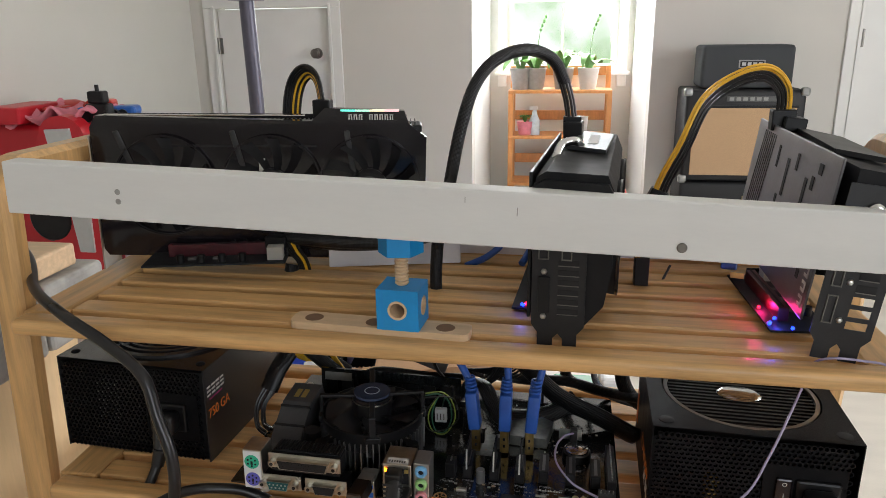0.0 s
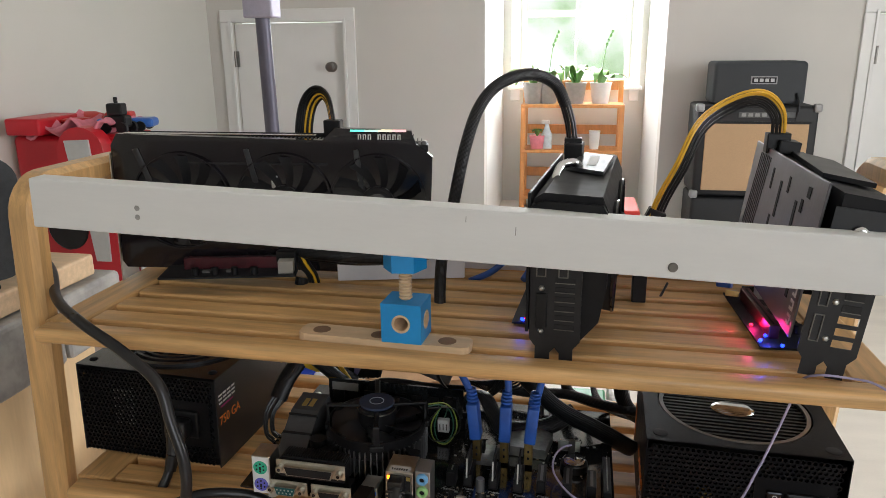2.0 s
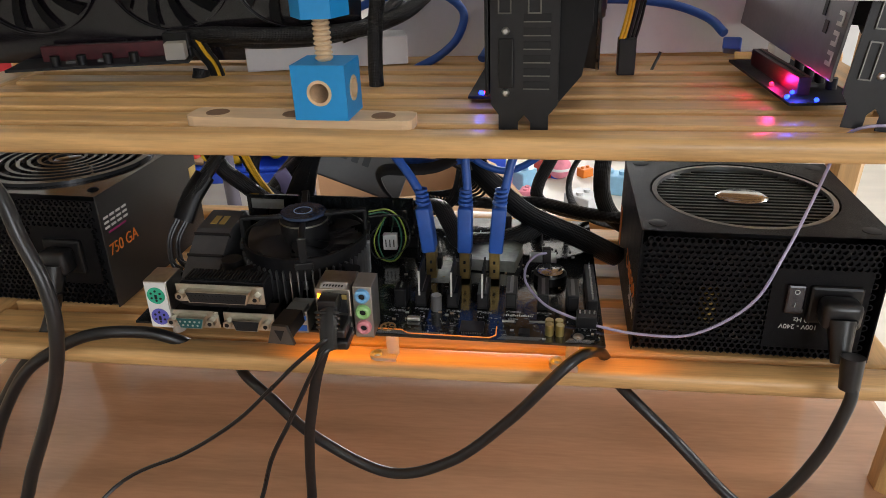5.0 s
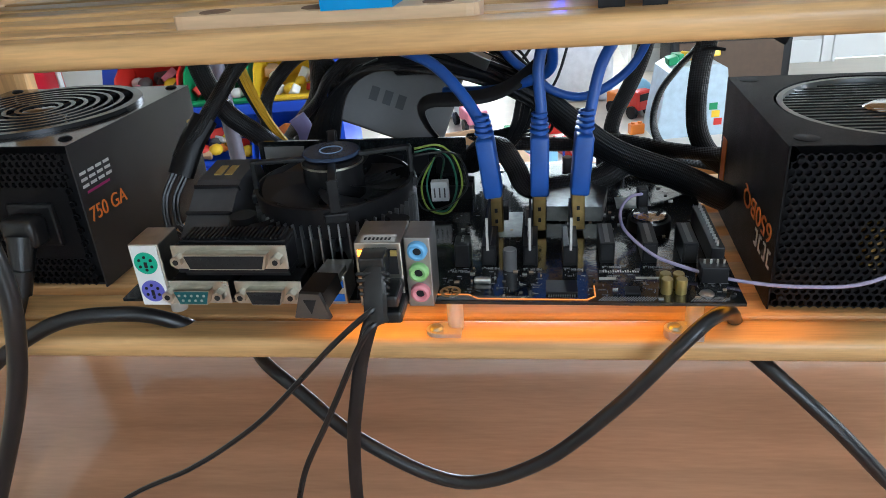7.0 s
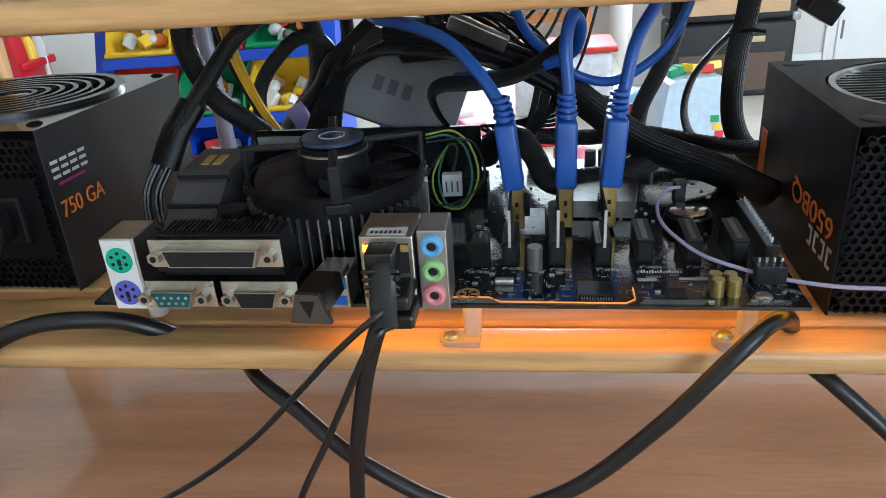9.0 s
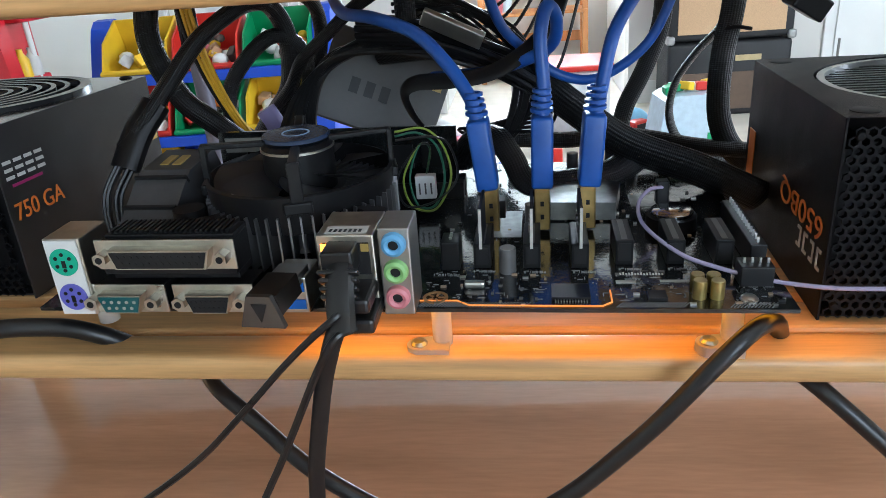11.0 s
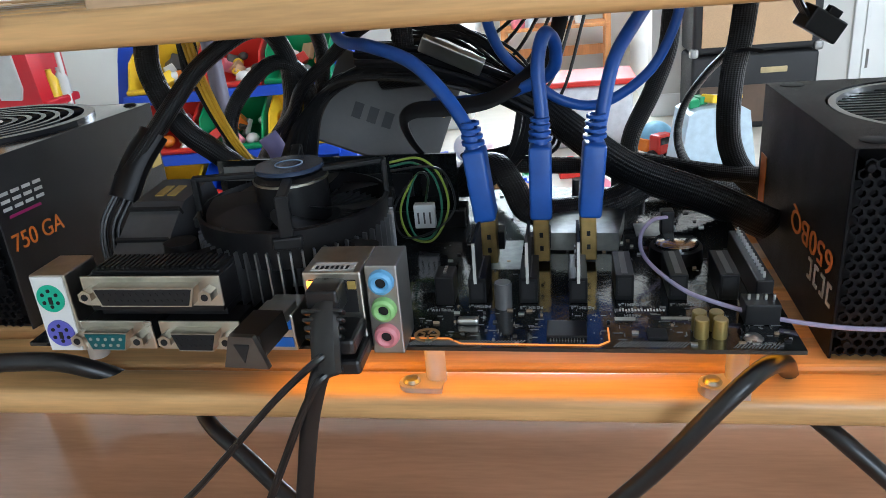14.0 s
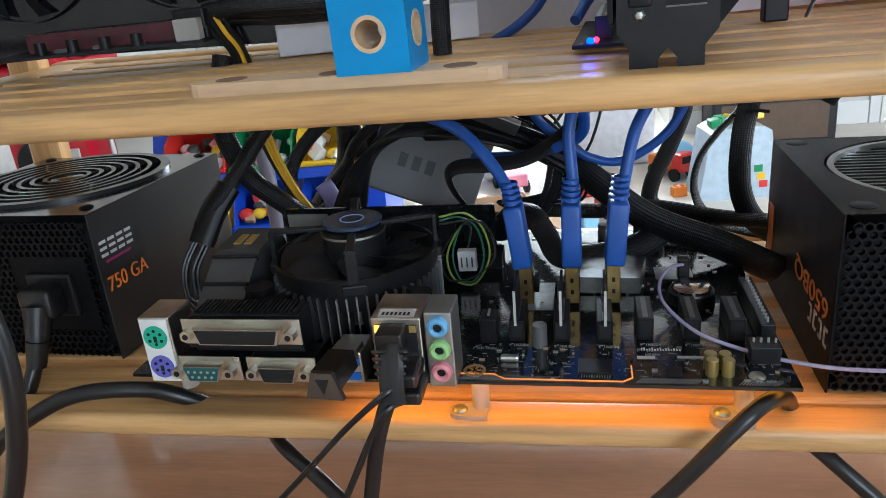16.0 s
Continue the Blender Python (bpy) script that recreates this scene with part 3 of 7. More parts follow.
# ---- power supplies ----
def hex_grille(x0, x1, z0, z1, pitch, hole, depth, skip=()):
    """A perforated sheet in the plane y = 0, with hexagonal holes sunk to +depth."""
    bm = bmesh.new()
    rows = int((z1 - z0) / (pitch * 0.866))
    for r in range(rows):
        z = z0 + pitch * 0.433 + r * pitch * 0.866
        cols = int((x1 - x0) / pitch) - (r % 2)
        for c in range(cols):
            x = x0 + pitch * (0.5 + c + 0.5 * (r % 2))
            if any(a < x < b and p < z < q for a, b, p, q in skip):
                continue
            o, i, dn = [], [], []
            for k in range(6):
                a = radians(30 + 60 * k)
                o.append(bm.verts.new((x + pitch * 0.577 * math.cos(a), 0, z + pitch * 0.577 * math.sin(a))))
                i.append(bm.verts.new((x + hole * math.cos(a), 0, z + hole * math.sin(a))))
                dn.append(bm.verts.new((x + hole * math.cos(a), depth, z + hole * math.sin(a))))
            for k in range(6):
                j = (k + 1) % 6
                bm.faces.new((o[k], o[j], i[j], i[k])); bm.faces.new((i[k], i[j], dn[j], dn[k]))
    return bm


def psu_shell(w, d, hgt):
    """Sheet-steel case with its front face left open for the grille."""
    bm = bmesh.new()
    t = 0.0012
    span((0, 0.004, 0), (w, d, t), bm=bm)
    span((0, 0, 0), (t, d, hgt), 0.0004, bm)
    span((w - t, 0, 0), (w, d, hgt), 0.0004, bm)
    span((t, d - t, 0), (w - t, d, hgt), bm=bm)
    return bm


def top_with_hole(w, d, z, cx, cy, r, thick):
    bm = bmesh.new()
    n = 48
    inner, outer, low = [], [], []
    for k in range(n):
        a = 2 * math.pi * k / n
        c, s = math.cos(a), math.sin(a)
        inner.append(bm.verts.new((cx + r * c, cy + r * s, z)))
        low.append(bm.verts.new((cx + r * c, cy + r * s, z - thick)))
        kx = (w - cx if c > 0 else cx) / abs(c) if abs(c) > 1e-6 else 9
        ky = (d - cy if s > 0 else cy) / abs(s) if abs(s) > 1e-6 else 9
        q = min(kx, ky)
        outer.append(bm.verts.new((cx + q * c, cy + q * s, z)))
    for k in range(n):
        j = (k + 1) % n
        bm.faces.new((inner[k], inner[j], outer[j], outer[k])); bm.faces.new((inner[k], low[k], low[j], inner[j]))
    for x, y in ((0, 0), (w, 0), (0, d), (w, d)):
        near = sorted(outer, key=lambda v: (v.co.x - x) ** 2 + (v.co.y - y) ** 2)[:2]
        cv = bm.verts.new((x, y, z))
        bm.faces.new((near[0], near[1], cv))
    return bm


def plug_and_socket(parent, x, z):
    s = bmesh.new()
    span((x - 0.016, -0.0025, z - 0.013), (x + 0.016, 0.010, z + 0.013), 0.002, s)
    part("power_socket", s, BLACK, parent, "black mains inlet")
    g = bmesh.new()
    span((x - 0.0115, -0.018, z - 0.0088), (x + 0.0115, -0.0025, z + 0.0088), 0.004, g, 3)
    rod((x, -0.0145, z - 0.002), (x, -0.0250, z - 0.026), 0.0088, 0.0052, 16, g)
    part("mains_plug", g, RUBBER, parent, "black moulded mains plug", True)


def screws(parent, pts, m=STEEL, r=0.0028):
    for x, y, z, rx in pts:
        part("screw", lathe([(0, 0.0014), (r * 0.7, 0.0012), (r, 0.0003), (r, 0)], seg=14), m, parent, "", True, pose(x, y, z, rx, 0, 0))


P1 = pose(-0.4535, 0.541, LOW + 0.0085, -1.0, 0.9, -3) @ Matrix.Diagonal((0.955, 0.955, 1.03, 1))
psu = thing("power_supply", "black power supply with ringed fan grille and orange 750 GA lettering", "power supply", P1)
W1, D1, H1 = 0.150, 0.150, 0.086
part("case", psu_shell(W1, D1, H1), SATINBLACK, psu, "black steel case")
part("top_cover", top_with_hole(W1, D1, H1, 0.075, 0.080, 0.063, 0.004), PIANO, psu, "black cover round the fan opening")
part("front_grille", hex_grille(0.002, 0.148, 0.002, 0.0845, 0.0046, 0.00185, 0.0025, ((0.088, 0.141, 0.018, 0.062),)), MATTEBLACK, psu, "honeycomb steel grille")
part("inlet_panel", span((0.088, 0.0005, 0.018), (0.141, 0.003, 0.062)), MATTEBLACK, psu)
# Solid block in near-black paints the shade behind the grille.
part("inner_shade_block", span((0.002, 0.012, 0.002), (0.148, 0.148, 0.078)), DARKHOLE, psu, "near-black block painted as shade inside the case")
for k in range(4):
    cw = bmesh.new()
    for q in range(5):
        box((0.036 + 0.0058 * k, 0.0065, 0.030 + 0.0075 * q + 0.002 * (k % 2)), (0.0030, 0.004, 0.0046), bm=cw)
    part("transformer_winding", cw, mat("pale_tape", (0.62, 0.60, 0.54), 0.6), psu, "pale taped winding behind the grille")
plug_and_socket(psu, 0.114, 0.040)
rings = bmesh.new()
for k, r in enumerate((0.014, 0.022, 0.030, 0.038, 0.046, 0.054)):
    ring((0.075, 0.080, H1 - 0.0005), r, 0.0030, 0.0028, 48, rings)
part("fan_ring_grille", rings, RINGMETAL, psu, "glossy concentric fan rings", True)
part("fan_ring_edge", ring((0.075, 0.080, H1 - 0.001), 0.0645, 0.006, 0.0034, 56), RINGMETAL, psu, "glossy outer ring", True)
for k in range(4):
    a = radians(45 + 90 * k)
    b = tube([(0.075 + 0.014 * math.cos(a), 0.080 + 0.014 * math.sin(a), H1 + 0.0002), (0.075 + 0.036 * math.cos(a + 0.25), 0.080 + 0.036 * math.sin(a + 0.25), H1 + 0.0003), (0.075 + 0.063 * math.cos(a + 0.1), 0.080 + 0.063 * math.sin(a + 0.1), H1 + 0.0002)], 0.0020, 8, 5)
    part("grille_spoke", b, RINGMETAL, psu, "", True)
part("fan_cap", lathe([(0, 0.0018), (0.010, 0.0018), (0.0125, 0.0006), (0.0125, 0)], (0.075, 0.080, H1), 32), GLOSSBLACK, psu, "", True)
fb = bmesh.new()
for k in range(9):
    a = 2 * math.pi * k / 9
    box((0.075 + 0.036 * math.cos(a), 0.080 + 0.036 * math.sin(a), H1 - 0.014), (0.044, 0.014, 0.0012), bm=fb, rot=turn(0, 24, 0, math.degrees(a)))
rod((0.075, 0.080, H1 - 0.024), (0.075, 0.080, H1 - 0.006), 0.018, bm=fb)
part("fan_rotor", fb, BLACK, psu, "black fan blades")
screws(psu, [(x, y, H1, 0) for x in (0.010, 0.140) for y in (0.014, 0.142)], MATTEBLACK, 0.0042)
E1 = pose(W1 + 0.0004, 0, 0, 90, 0, 90)
words("750 GA", 0.0122, E1 @ pose(0.0225, 0.0437, 0), ORANGEPRINT, psu, "lettering", "orange printed model lettering")
for k, u in enumerate((0.0070, 0.0150, 0.0230, 0.0310)):
    lg, w_ = bmesh.new(), 0.0058
    for dz in (0.0, 0.0037, 0.0074):
        span((W1, u - w_ / 2, 0.0600 + dz), (W1 + 0.0004, u + w_ / 2, 0.0616 + dz), bm=lg)
    part("maker_mark", lg, SILK, psu, "white printed mark")
part("series_mark", span((W1, 0.007, 0.0562), (W1 + 0.0004, 0.030, 0.0576)), MAGENTA, psu, "thin magenta printed line")
part("badge", span((W1, 0.136, 0.047), (W1 + 0.0004, 0.148, 0.064), 0.001), GOLDPRINT, psu, "small gold rating badge")
screws(psu, [(x, 0.0, z, 90) for x, z in ((0.006, 0.080), (0.144, 0.080), (0.144, 0.008), (0.006, 0.012))], MATTEBLACK, 0.0020)

P2 = pose(0.0605, 0.507, LOW + 0.0005, -0.9, 0.7, -2.4) @ Matrix.Diagonal((0.975, 1, 1, 1))
psu2 = thing("power_supply", "black power supply with barred fan, chrome emblem and orange lettering", "power supply", P2)
W2, D2, H2 = 0.150, 0.140, 0.086
part("case", psu_shell(W2, D2, H2), MATTEBLACK, psu2, "black steel case")
part("top_cover", top_with_hole(W2, D2, H2, 0.075, 0.071, 0.0625, 0.006), MATTEBLACK, psu2, "black cover round the fan opening")
part("front_grille", hex_grille(0.002, 0.148, 0.002, 0.0845, 0.0042, 0.0017, 0.0025, ((0.083, 0.142, 0.008, 0.063),)), MATTEBLACK, psu2, "honeycomb steel grille")
part("inlet_panel", span((0.083, 0.0005, 0.008), (0.142, 0.003, 0.064)), MATTEBLACK, psu2)
# The case's inner shade, painted as one near-black block.
part("inner_shade_block", span((0.002, 0.014, 0.002), (0.148, 0.138, 0.070)), DARKHOLE, psu2, "near-black block painted as shade inside the case")
coil = bmesh.new()
for k in range(5):
    ring((0.048, 0.0082, 0.022 + 0.0045 * k), 0.0050, 0.0024, 0.0032, 14, coil)
part("coil", coil, mat("enamelled_copper", (0.62, 0.42, 0.12), 0.35, 0.2), psu2, "copper coil behind the grille")
plug_and_socket(psu2, 0.122, 0.041)
part("rocker_switch", span((0.092, -0.0022, 0.034), (0.104, 0.003, 0.054), 0.0015), GLOSSBLACK, psu2, "black rocker switch")
F2 = pose(0, -0.0004, 0, 90, 0, 0)
words("O", 0.0045, F2 @ pose(0.098, 0.0495, 0.002), SILK, psu2)
words("I", 0.0045, F2 @ pose(0.098, 0.0405, 0.002), SILK, psu2)
words("100V - 240V", 0.0046, F2 @ pose(0.103, 0.0245, 0, 0, 0, 180), SILK, psu2, "lettering", "upside-down white voltage print")
words("60 Hz", 0.0046, F2 @ pose(0.105, 0.0295, 0, 0, 0, 180), SILK, psu2)
part("fan_ring_edge", ring((0.075, 0.071, H2 - 0.0045), 0.0595, 0.0032, 0.0040, 64), mat("satin_silver_ring", (0.30, 0.30, 0.30), 0.3, 0.9), psu2, "satin silver ring", True)
for k in range(-9, 10):
    y = 0.0058 * k
    hw = math.sqrt(max(0.0585 ** 2 - y * y, 1e-6))
    part("fan_bar", span((0.075 - hw, 0.071 + y - 0.0013, H2 - 0.006), (0.075 + hw, 0.071 + y + 0.0013, H2 - 0.0028)), BLACK, psu2)
em = lathe([(0, 0.0022), (0.014, 0.0020), (0.0175, 0.0006), (0.018, 0)], (0, 0, 0), 32)
part("emblem", em, CHROME, psu2, "chrome oval emblem", True, pose(0.075, 0.071, H2 - 0.0026) @ Matrix.Diagonal((1, 0.72, 1, 1)))
# Near-black plate gives the shade below the fan bars as colour.
part("fan_well", span((0.014, 0.010, H2 - 0.014), (0.136, 0.132, H2 - 0.012)), DARKHOLE, psu2, "near-black plate painted as shade in the fan well")
# Screw wells are flat discs with their shade painted on.
for x in (0.011, 0.139):
    for y in (0.012, 0.130):
        part("screw_well", lathe([(0, 0.0003), (0.0052, 0.0004), (0.0058, 0.0002), (0.0058, 0)], (x, y, H2), 20), DARKHOLE, psu2, "near-black disc painted as the shade in a screw well", True)
S2 = pose(-0.0004, 0, 0, 90, 0, -90)
words("650BQ", 0.0190, S2 @ pose(-0.0370, 0.0375, 0, 0, 0, 180) @ Matrix.Diagonal((1.12, 0.78, 1, 1)), ORANGEPRINT, psu2, "lettering", "upside-down orange printed lettering")
for k in range(4):
    y0 = 0.005 + 0.0088 * k
    lg = bmesh.new()
    span((-0.0004, y0, 0.020), (0, y0 + 0.005, 0.0215), bm=lg); span((-0.0004, y0, 0.028), (0, y0 + 0.005, 0.0295), bm=lg)
    span((-0.0004, y0 + (0.0 if k % 2 else 0.0035), 0.020), (0, y0 + (0.0015 if k % 2 else 0.005), 0.0295), bm=lg)
    part("maker_mark", lg, SILK, psu2, "white printed mark")
part("side_label", span((-0.0005, 0.122, 0.020), (0, 0.134, 0.050), 0.0002), ORANGEPRINT, psu2, "orange printed panel")
screws(psu2, [(x, 0.0, z, 90) for x, z in ((0.006, 0.079), (0.144, 0.079), (0.006, 0.007), (0.066, 0.079))], MATTEBLACK, 0.0020)


# ---- graphics cards ----
def card_fan(parent, m, r, blades=11):
    o = part("fan", lathe([(0, 0.006), (r * 0.30, 0.006), (r * 0.36, 0.003), (r * 0.36, -0.006)], seg=28), BLACK, parent, "dark fan with curved blades", True, m)
    for k in range(blades):
        bm = bmesh.new()
        a = 2 * math.pi * k / blades
        pts = []
        for j in range(5):
            q = 0.35 + 0.63 * j / 4
            ang = a + 0.35 * j / 4
            pts.append((q * r * math.cos(ang), q * r * math.sin(ang), 0.0))
        w = 2 * math.pi * r / blades * 0.27
        vs = []
        for j, p in enumerate(pts):
            ang = math.atan2(p[1], p[0])
            rr = math.hypot(p[0], p[1])
            dw = w * (0.5 + 0.5 * j / 4) / rr
            vs.append((bm.verts.new((rr * math.cos(ang - dw), rr * math.sin(ang - dw), -0.003)), bm.verts.new((rr * math.cos(ang + dw), rr * math.sin(ang + dw), 0.004))))
        for p, q in zip(vs, vs[1:]):
            bm.faces.new((p[0], q[0], q[1], p[1]))
        part("fan_blade", bm, MATTPLASTIC, o, "", True)
    part("fan_well", lathe([(0, -0.0075), (r, -0.0075), (r * 1.03, 0.004)], seg=40), DARKHOLE, o, "dark finned well behind the fan", True)
    part("fan_rim", ring((0, 0, 0.002), r * 1.03, 0.0012, 0.0016, 56), GLOSSBLACK, o, "", True)
    wf = bmesh.new()
    for k in range(64):
        a = 2 * math.pi * k / 64
        box((r * 0.86 * math.cos(a), r * 0.86 * math.sin(a), -0.0045), (r * 0.28, 0.0011, 0.004), bm=wf, rot=turn(0, 0, 0, math.degrees(a)))
    part("well_fins", wf, HEATSINK, o, "ring of dark fins inside the fan opening")
    part("hub_cap", lathe([(0, 0.0068), (r * 0.2, 0.0066), (r * 0.22, 0.006)], seg=28), GREYBOX, o, "grey hub sticker", True)
    return o


# long three-fan card lying along the rack; local x along its length, y to its back, z up
G1 = pose(-0.4285, 0.600, 1.033, 0, 1.4, 11.6)
g1 = thing("graphics_card", "long black three-fan graphics card standing on a riser board", "graphics card", G1)
LN, HT = 0.299, 0.127
sh = prism([(0.004, 0.0), (0.250, -0.004), (LN - 0.002, 0.012), (LN, 0.110), (LN - 0.016, 0.122), (LN - 0.020, 0.134), (0.208, 0.136), (0.196, 0.1245), (0.006, 0.1285), (0.0, 0.118), (0.0, 0.006)], "y", 0.0, 0.010)
part("shroud", sh, GLOSSBLACK, g1, "glossy black faceted fan shroud")
part("heatsink_body", span((0.006, 0.0105, 0.006), (LN - 0.004, 0.042, 0.120), 0.002), BLACK, g1, "black finned heatsink")
fins = bmesh.new()
for k in range(70):
    x = 0.012 + k * 0.0040
    span((x, 0.012, 0.0045), (x + 0.0012, 0.040, 0.0060), bm=fins)
    span((x, 0.012, 0.1200), (x + 0.0012, 0.040, 0.1225), bm=fins)
part("fins", fins, GUNMETAL, g1, "heatsink fins")
part("backplate", span((0.002, 0.044, 0.0), (LN - 0.018, 0.0465, 0.126), 0.001), BLACK, g1, "black metal backplate")
for k, x in enumerate((0.062, 0.158, 0.247)):
    card_fan(g1, pose(x, -0.0015, 0.066, 90, 0, 0), 0.0445, 11)
for k in range(3):
    part("shroud_rib", box((0.030 + 0.10 * k, -0.0012, 0.094), (0.005, 0.0025, 0.045), 0.0008, rot=turn(0, 0, -20 + 6 * k)), GUNMETAL, g1, "raised shroud rib")
part("accent_line", span((0.060, -0.0006, 0.1012), (0.200, 0.0, 0.1030)), DARKHOLE, g1)
for k, (nm_, col_) in enumerate((("teal", (0.16, 0.85, 0.68)), ("mint", (0.42, 0.80, 0.62)), ("cream", (0.80, 0.74, 0.50)), ("rose", (0.90, 0.50, 0.50)))):
    part("light_bar", span((0.222 + 0.013 * k, -0.0008, 0.1331), (0.235 + 0.013 * k, 0.004, 0.1348)), glow("light_bar_" + nm_, col_, 1.0), g1, "lit " + nm_ + " stretch of the light bar")
lgm = bmesh.new()
for k in range(9):
    if k == 3:
        continue
    x = 0.229 + 0.0046 * k
    span((x, -0.0006, 0.1258), (x + 0.0012, -0.0001, 0.1308), bm=lgm); span((x + 0.0022, -0.0006, 0.1258), (x + 0.0032, -0.0001, 0.1308), bm=lgm)
    span((x, -0.0006, 0.1298), (x + 0.0032, -0.0001, 0.1308), bm=lgm)
part("name_mark", lgm, SILK, g1, "pale printed mark of bars")
part("top_edge_strip", span((0.012, 0.001, 0.1287), (0.190, 0.006, 0.1296), 0.0003), CHROME, g1, "polished top edge")
vent = bmesh.new()
for k in range(7):
    box((0.118 + 0.011 * k, -0.0006, 0.012), (0.0066, 0.001, 0.0024), bm=vent, rot=turn(0, 0, -35))
part("shroud_slot", vent, DARKHOLE, g1, "row of slanted dark slots")
brk = bmesh.new()
span((-0.0035, 0.002, -0.018), (-0.0022, 0.042, 0.110), bm=brk)
span((-0.0034, 0.006, -0.030), (-0.0024, 0.012, -0.018), bm=brk)
part("bracket", brk, STEEL, g1, "bare steel slot bracket")
for x in (0.150,):
    part("silver_clip", box((x, -0.0008, 0.085), (0.006, 0.0012, 0.012), 0.0008), STEEL, g1, "small bright clip")

# two-fan card standing end-on with its bracket to the front
G2 = pose(-0.0300, 0.4995, UP - 0.004, 0, 0, -5.6)
g2 = thing("graphics_card", "short black graphics card standing end-on with black slot bracket", "graphics card", G2)


def bracket(parent, m, w, hgt, slots, gaps=()):
    pts = [(0.0, 0.018), (0.0045, 0.012), (0.0045, 0.0), (0.0155, 0.0), (0.0155, 0.008), (0.019, 0.012), (0.0225, 0.008), (0.0225, 0.0), (w - 0.005, 0.0), (w - 0.005, 0.012), (w, 0.018), (w, hgt), (0.0, hgt)]
    if gaps:
        x0, x1 = gaps[0][:2]
        zs = [0.018] + [z for g in gaps for z in g[2:]] + [hgt]
        pts = pts[:-2] + [(w, 0.0182), (0.0, 0.0182)]
    sheet = prism(pts, "y", -0.0010, 0.0)
    if gaps:
        span((0, -0.0010, 0.0182), (x0, 0, hgt), bm=sheet); span((x1, -0.0010, 0.0182), (w, 0, hgt), bm=sheet)
        for z0, z1 in zip(zs[::2], zs[1::2]):
            span((x0, -0.0010, z0), (x1, 0, z1), bm=sheet)
    o = part("bracket", sheet, DARKSTEEL, parent, "black metal slot bracket with notched foot", False, m)
    for s in slots:
        kind, x, z, sx, sz = s
        if kind == "vent":
            part("vent_slot", span((x - sx / 2, -0.0014, z - sz / 2), (x + sx / 2, -0.0009, z + sz / 2), 0.0002), DARKHOLE, o, "dark vent slot")
            part("vent_edge", span((x - sx / 2, -0.0019, z - sz / 2 - 0.0004), (x + sx / 2, -0.0014, z - sz / 2 + 0.0002)), KNOBMETAL, o, "bright lower lip of a vent")
        elif kind == "port":
            b = bmesh.new()
            t = 0.0007
            span((x - sx / 2, -0.0022, z - sz / 2), (x - sx / 2 + t, -0.0009, z + sz / 2), bm=b); span((x + sx / 2 - t, -0.0022, z - sz / 2), (x + sx / 2, -0.0009, z + sz / 2), bm=b)
            span((x - sx / 2 + t, -0.0022, z - sz / 2), (x + sx / 2 - t, -0.0009, z - sz / 2 + t), bm=b); span((x - sx / 2 + t, -0.0022, z + sz / 2 - t), (x + sx / 2 - t, -0.0009, z + sz / 2), bm=b)
            part("video_port", b, KNOBMETAL, o, "steel-rimmed video port")
        elif kind == "cover":
            part("port_cover", span((x - sx / 2, -0.0030, z - sz / 2), (x + sx / 2, -0.0010, z + sz / 2), 0.0008), BLACK, o, "black rubber port cover")
        else:
            part("screw", lathe([(0, 0.0016), (0.0015, 0.0014), (0.0024, 0.0003), (0.0024, 0)], seg=6), STEEL, o, "steel hex screw", False, pose(x, -0.001, z, 90, 0, 0))
    return o


bracket(g2, pose(0, 0, 0), 0.0375, 0.121, [("screw", 0.0085, 0.0245, 0, 0), ("screw", 0.0085, 0.058, 0, 0), ("cover", 0.0088, 0.041, 0.0085, 0.027), ("port", 0.008, 0.078, 0.0072, 0.022), ("port", 0.024, 0.078, 0.0072, 0.022), ("port", 0.008, 0.104, 0.0072, 0.018)] + [("vent", 0.0255, 0.029 + 0.0072 * k, 0.0145, 0.0040) for k in range(6)])
body2 = prism([(0.0, 0.020), (0.037, 0.018), (0.050, 0.034), (0.0545, 0.060), (0.0545, 0.114), (0.049, 0.127), (0.008, 0.1285), (0.001, 0.124)], "y", 0.0012, 0.200)
part("shroud", body2, MATTPLASTIC, g2, "black angular fan shroud")
part("end_cap", prism([(-0.001, 0.094), (0.0550, 0.094), (0.0555, 0.112), (0.0500, 0.1215), (0.008, 0.1235), (-0.001, 0.1185)], "y", -0.004, 0.001), MATTPLASTIC, g2, "dark grey end cap")
part("backplate", span((-0.0035, 0.001, 0.022), (-0.0012, 0.198, 0.128), 0.0006), BLACK, g2, "black metal backplate")
card_fan(g2, pose(0.0547, 0.055, 0.070, 90, 0, 90), 0.042, 9)
card_fan(g2, pose(0.0547, 0.148, 0.070, 90, 0, 90), 0.042, 9)
part("top_plate", prism([(0.012, 0.10), (0.044, 0.08), (0.047, 0.17), (0.020, 0.185)], "z", 0.1285, 0.1315), mat("brushed_grey_plate", (0.06, 0.062, 0.065), 0.4, 0.5), g2, "brushed grey top plate")
part("top_mark", span((0.028, 0.110, 0.1316), (0.036, 0.160, 0.1319)), SILK, g2, "pale printed mark")
part("heat_pipe", tube([(0.006, 0.070, 0.122), (0.010, 0.085, 0.134), (0.020, 0.092, 0.136), (0.024, 0.110, 0.128)], 0.0035, 10, 8), CHROME, g2, "polished heat pipe", True)
part("power_connector", span((0.004, 0.158, 0.128), (0.020, 0.180, 0.142), 0.001), BLACK, g2, "black power connector")

# card at the end of the shelf, seen from its grey backplate
G3 = pose(0.1545, 0.497, UP + 0.001, 0, 7.0, -1.0)
g3 = thing("graphics_card", "graphics card with slotted grey metal backplate and black shroud", "graphics card", G3)
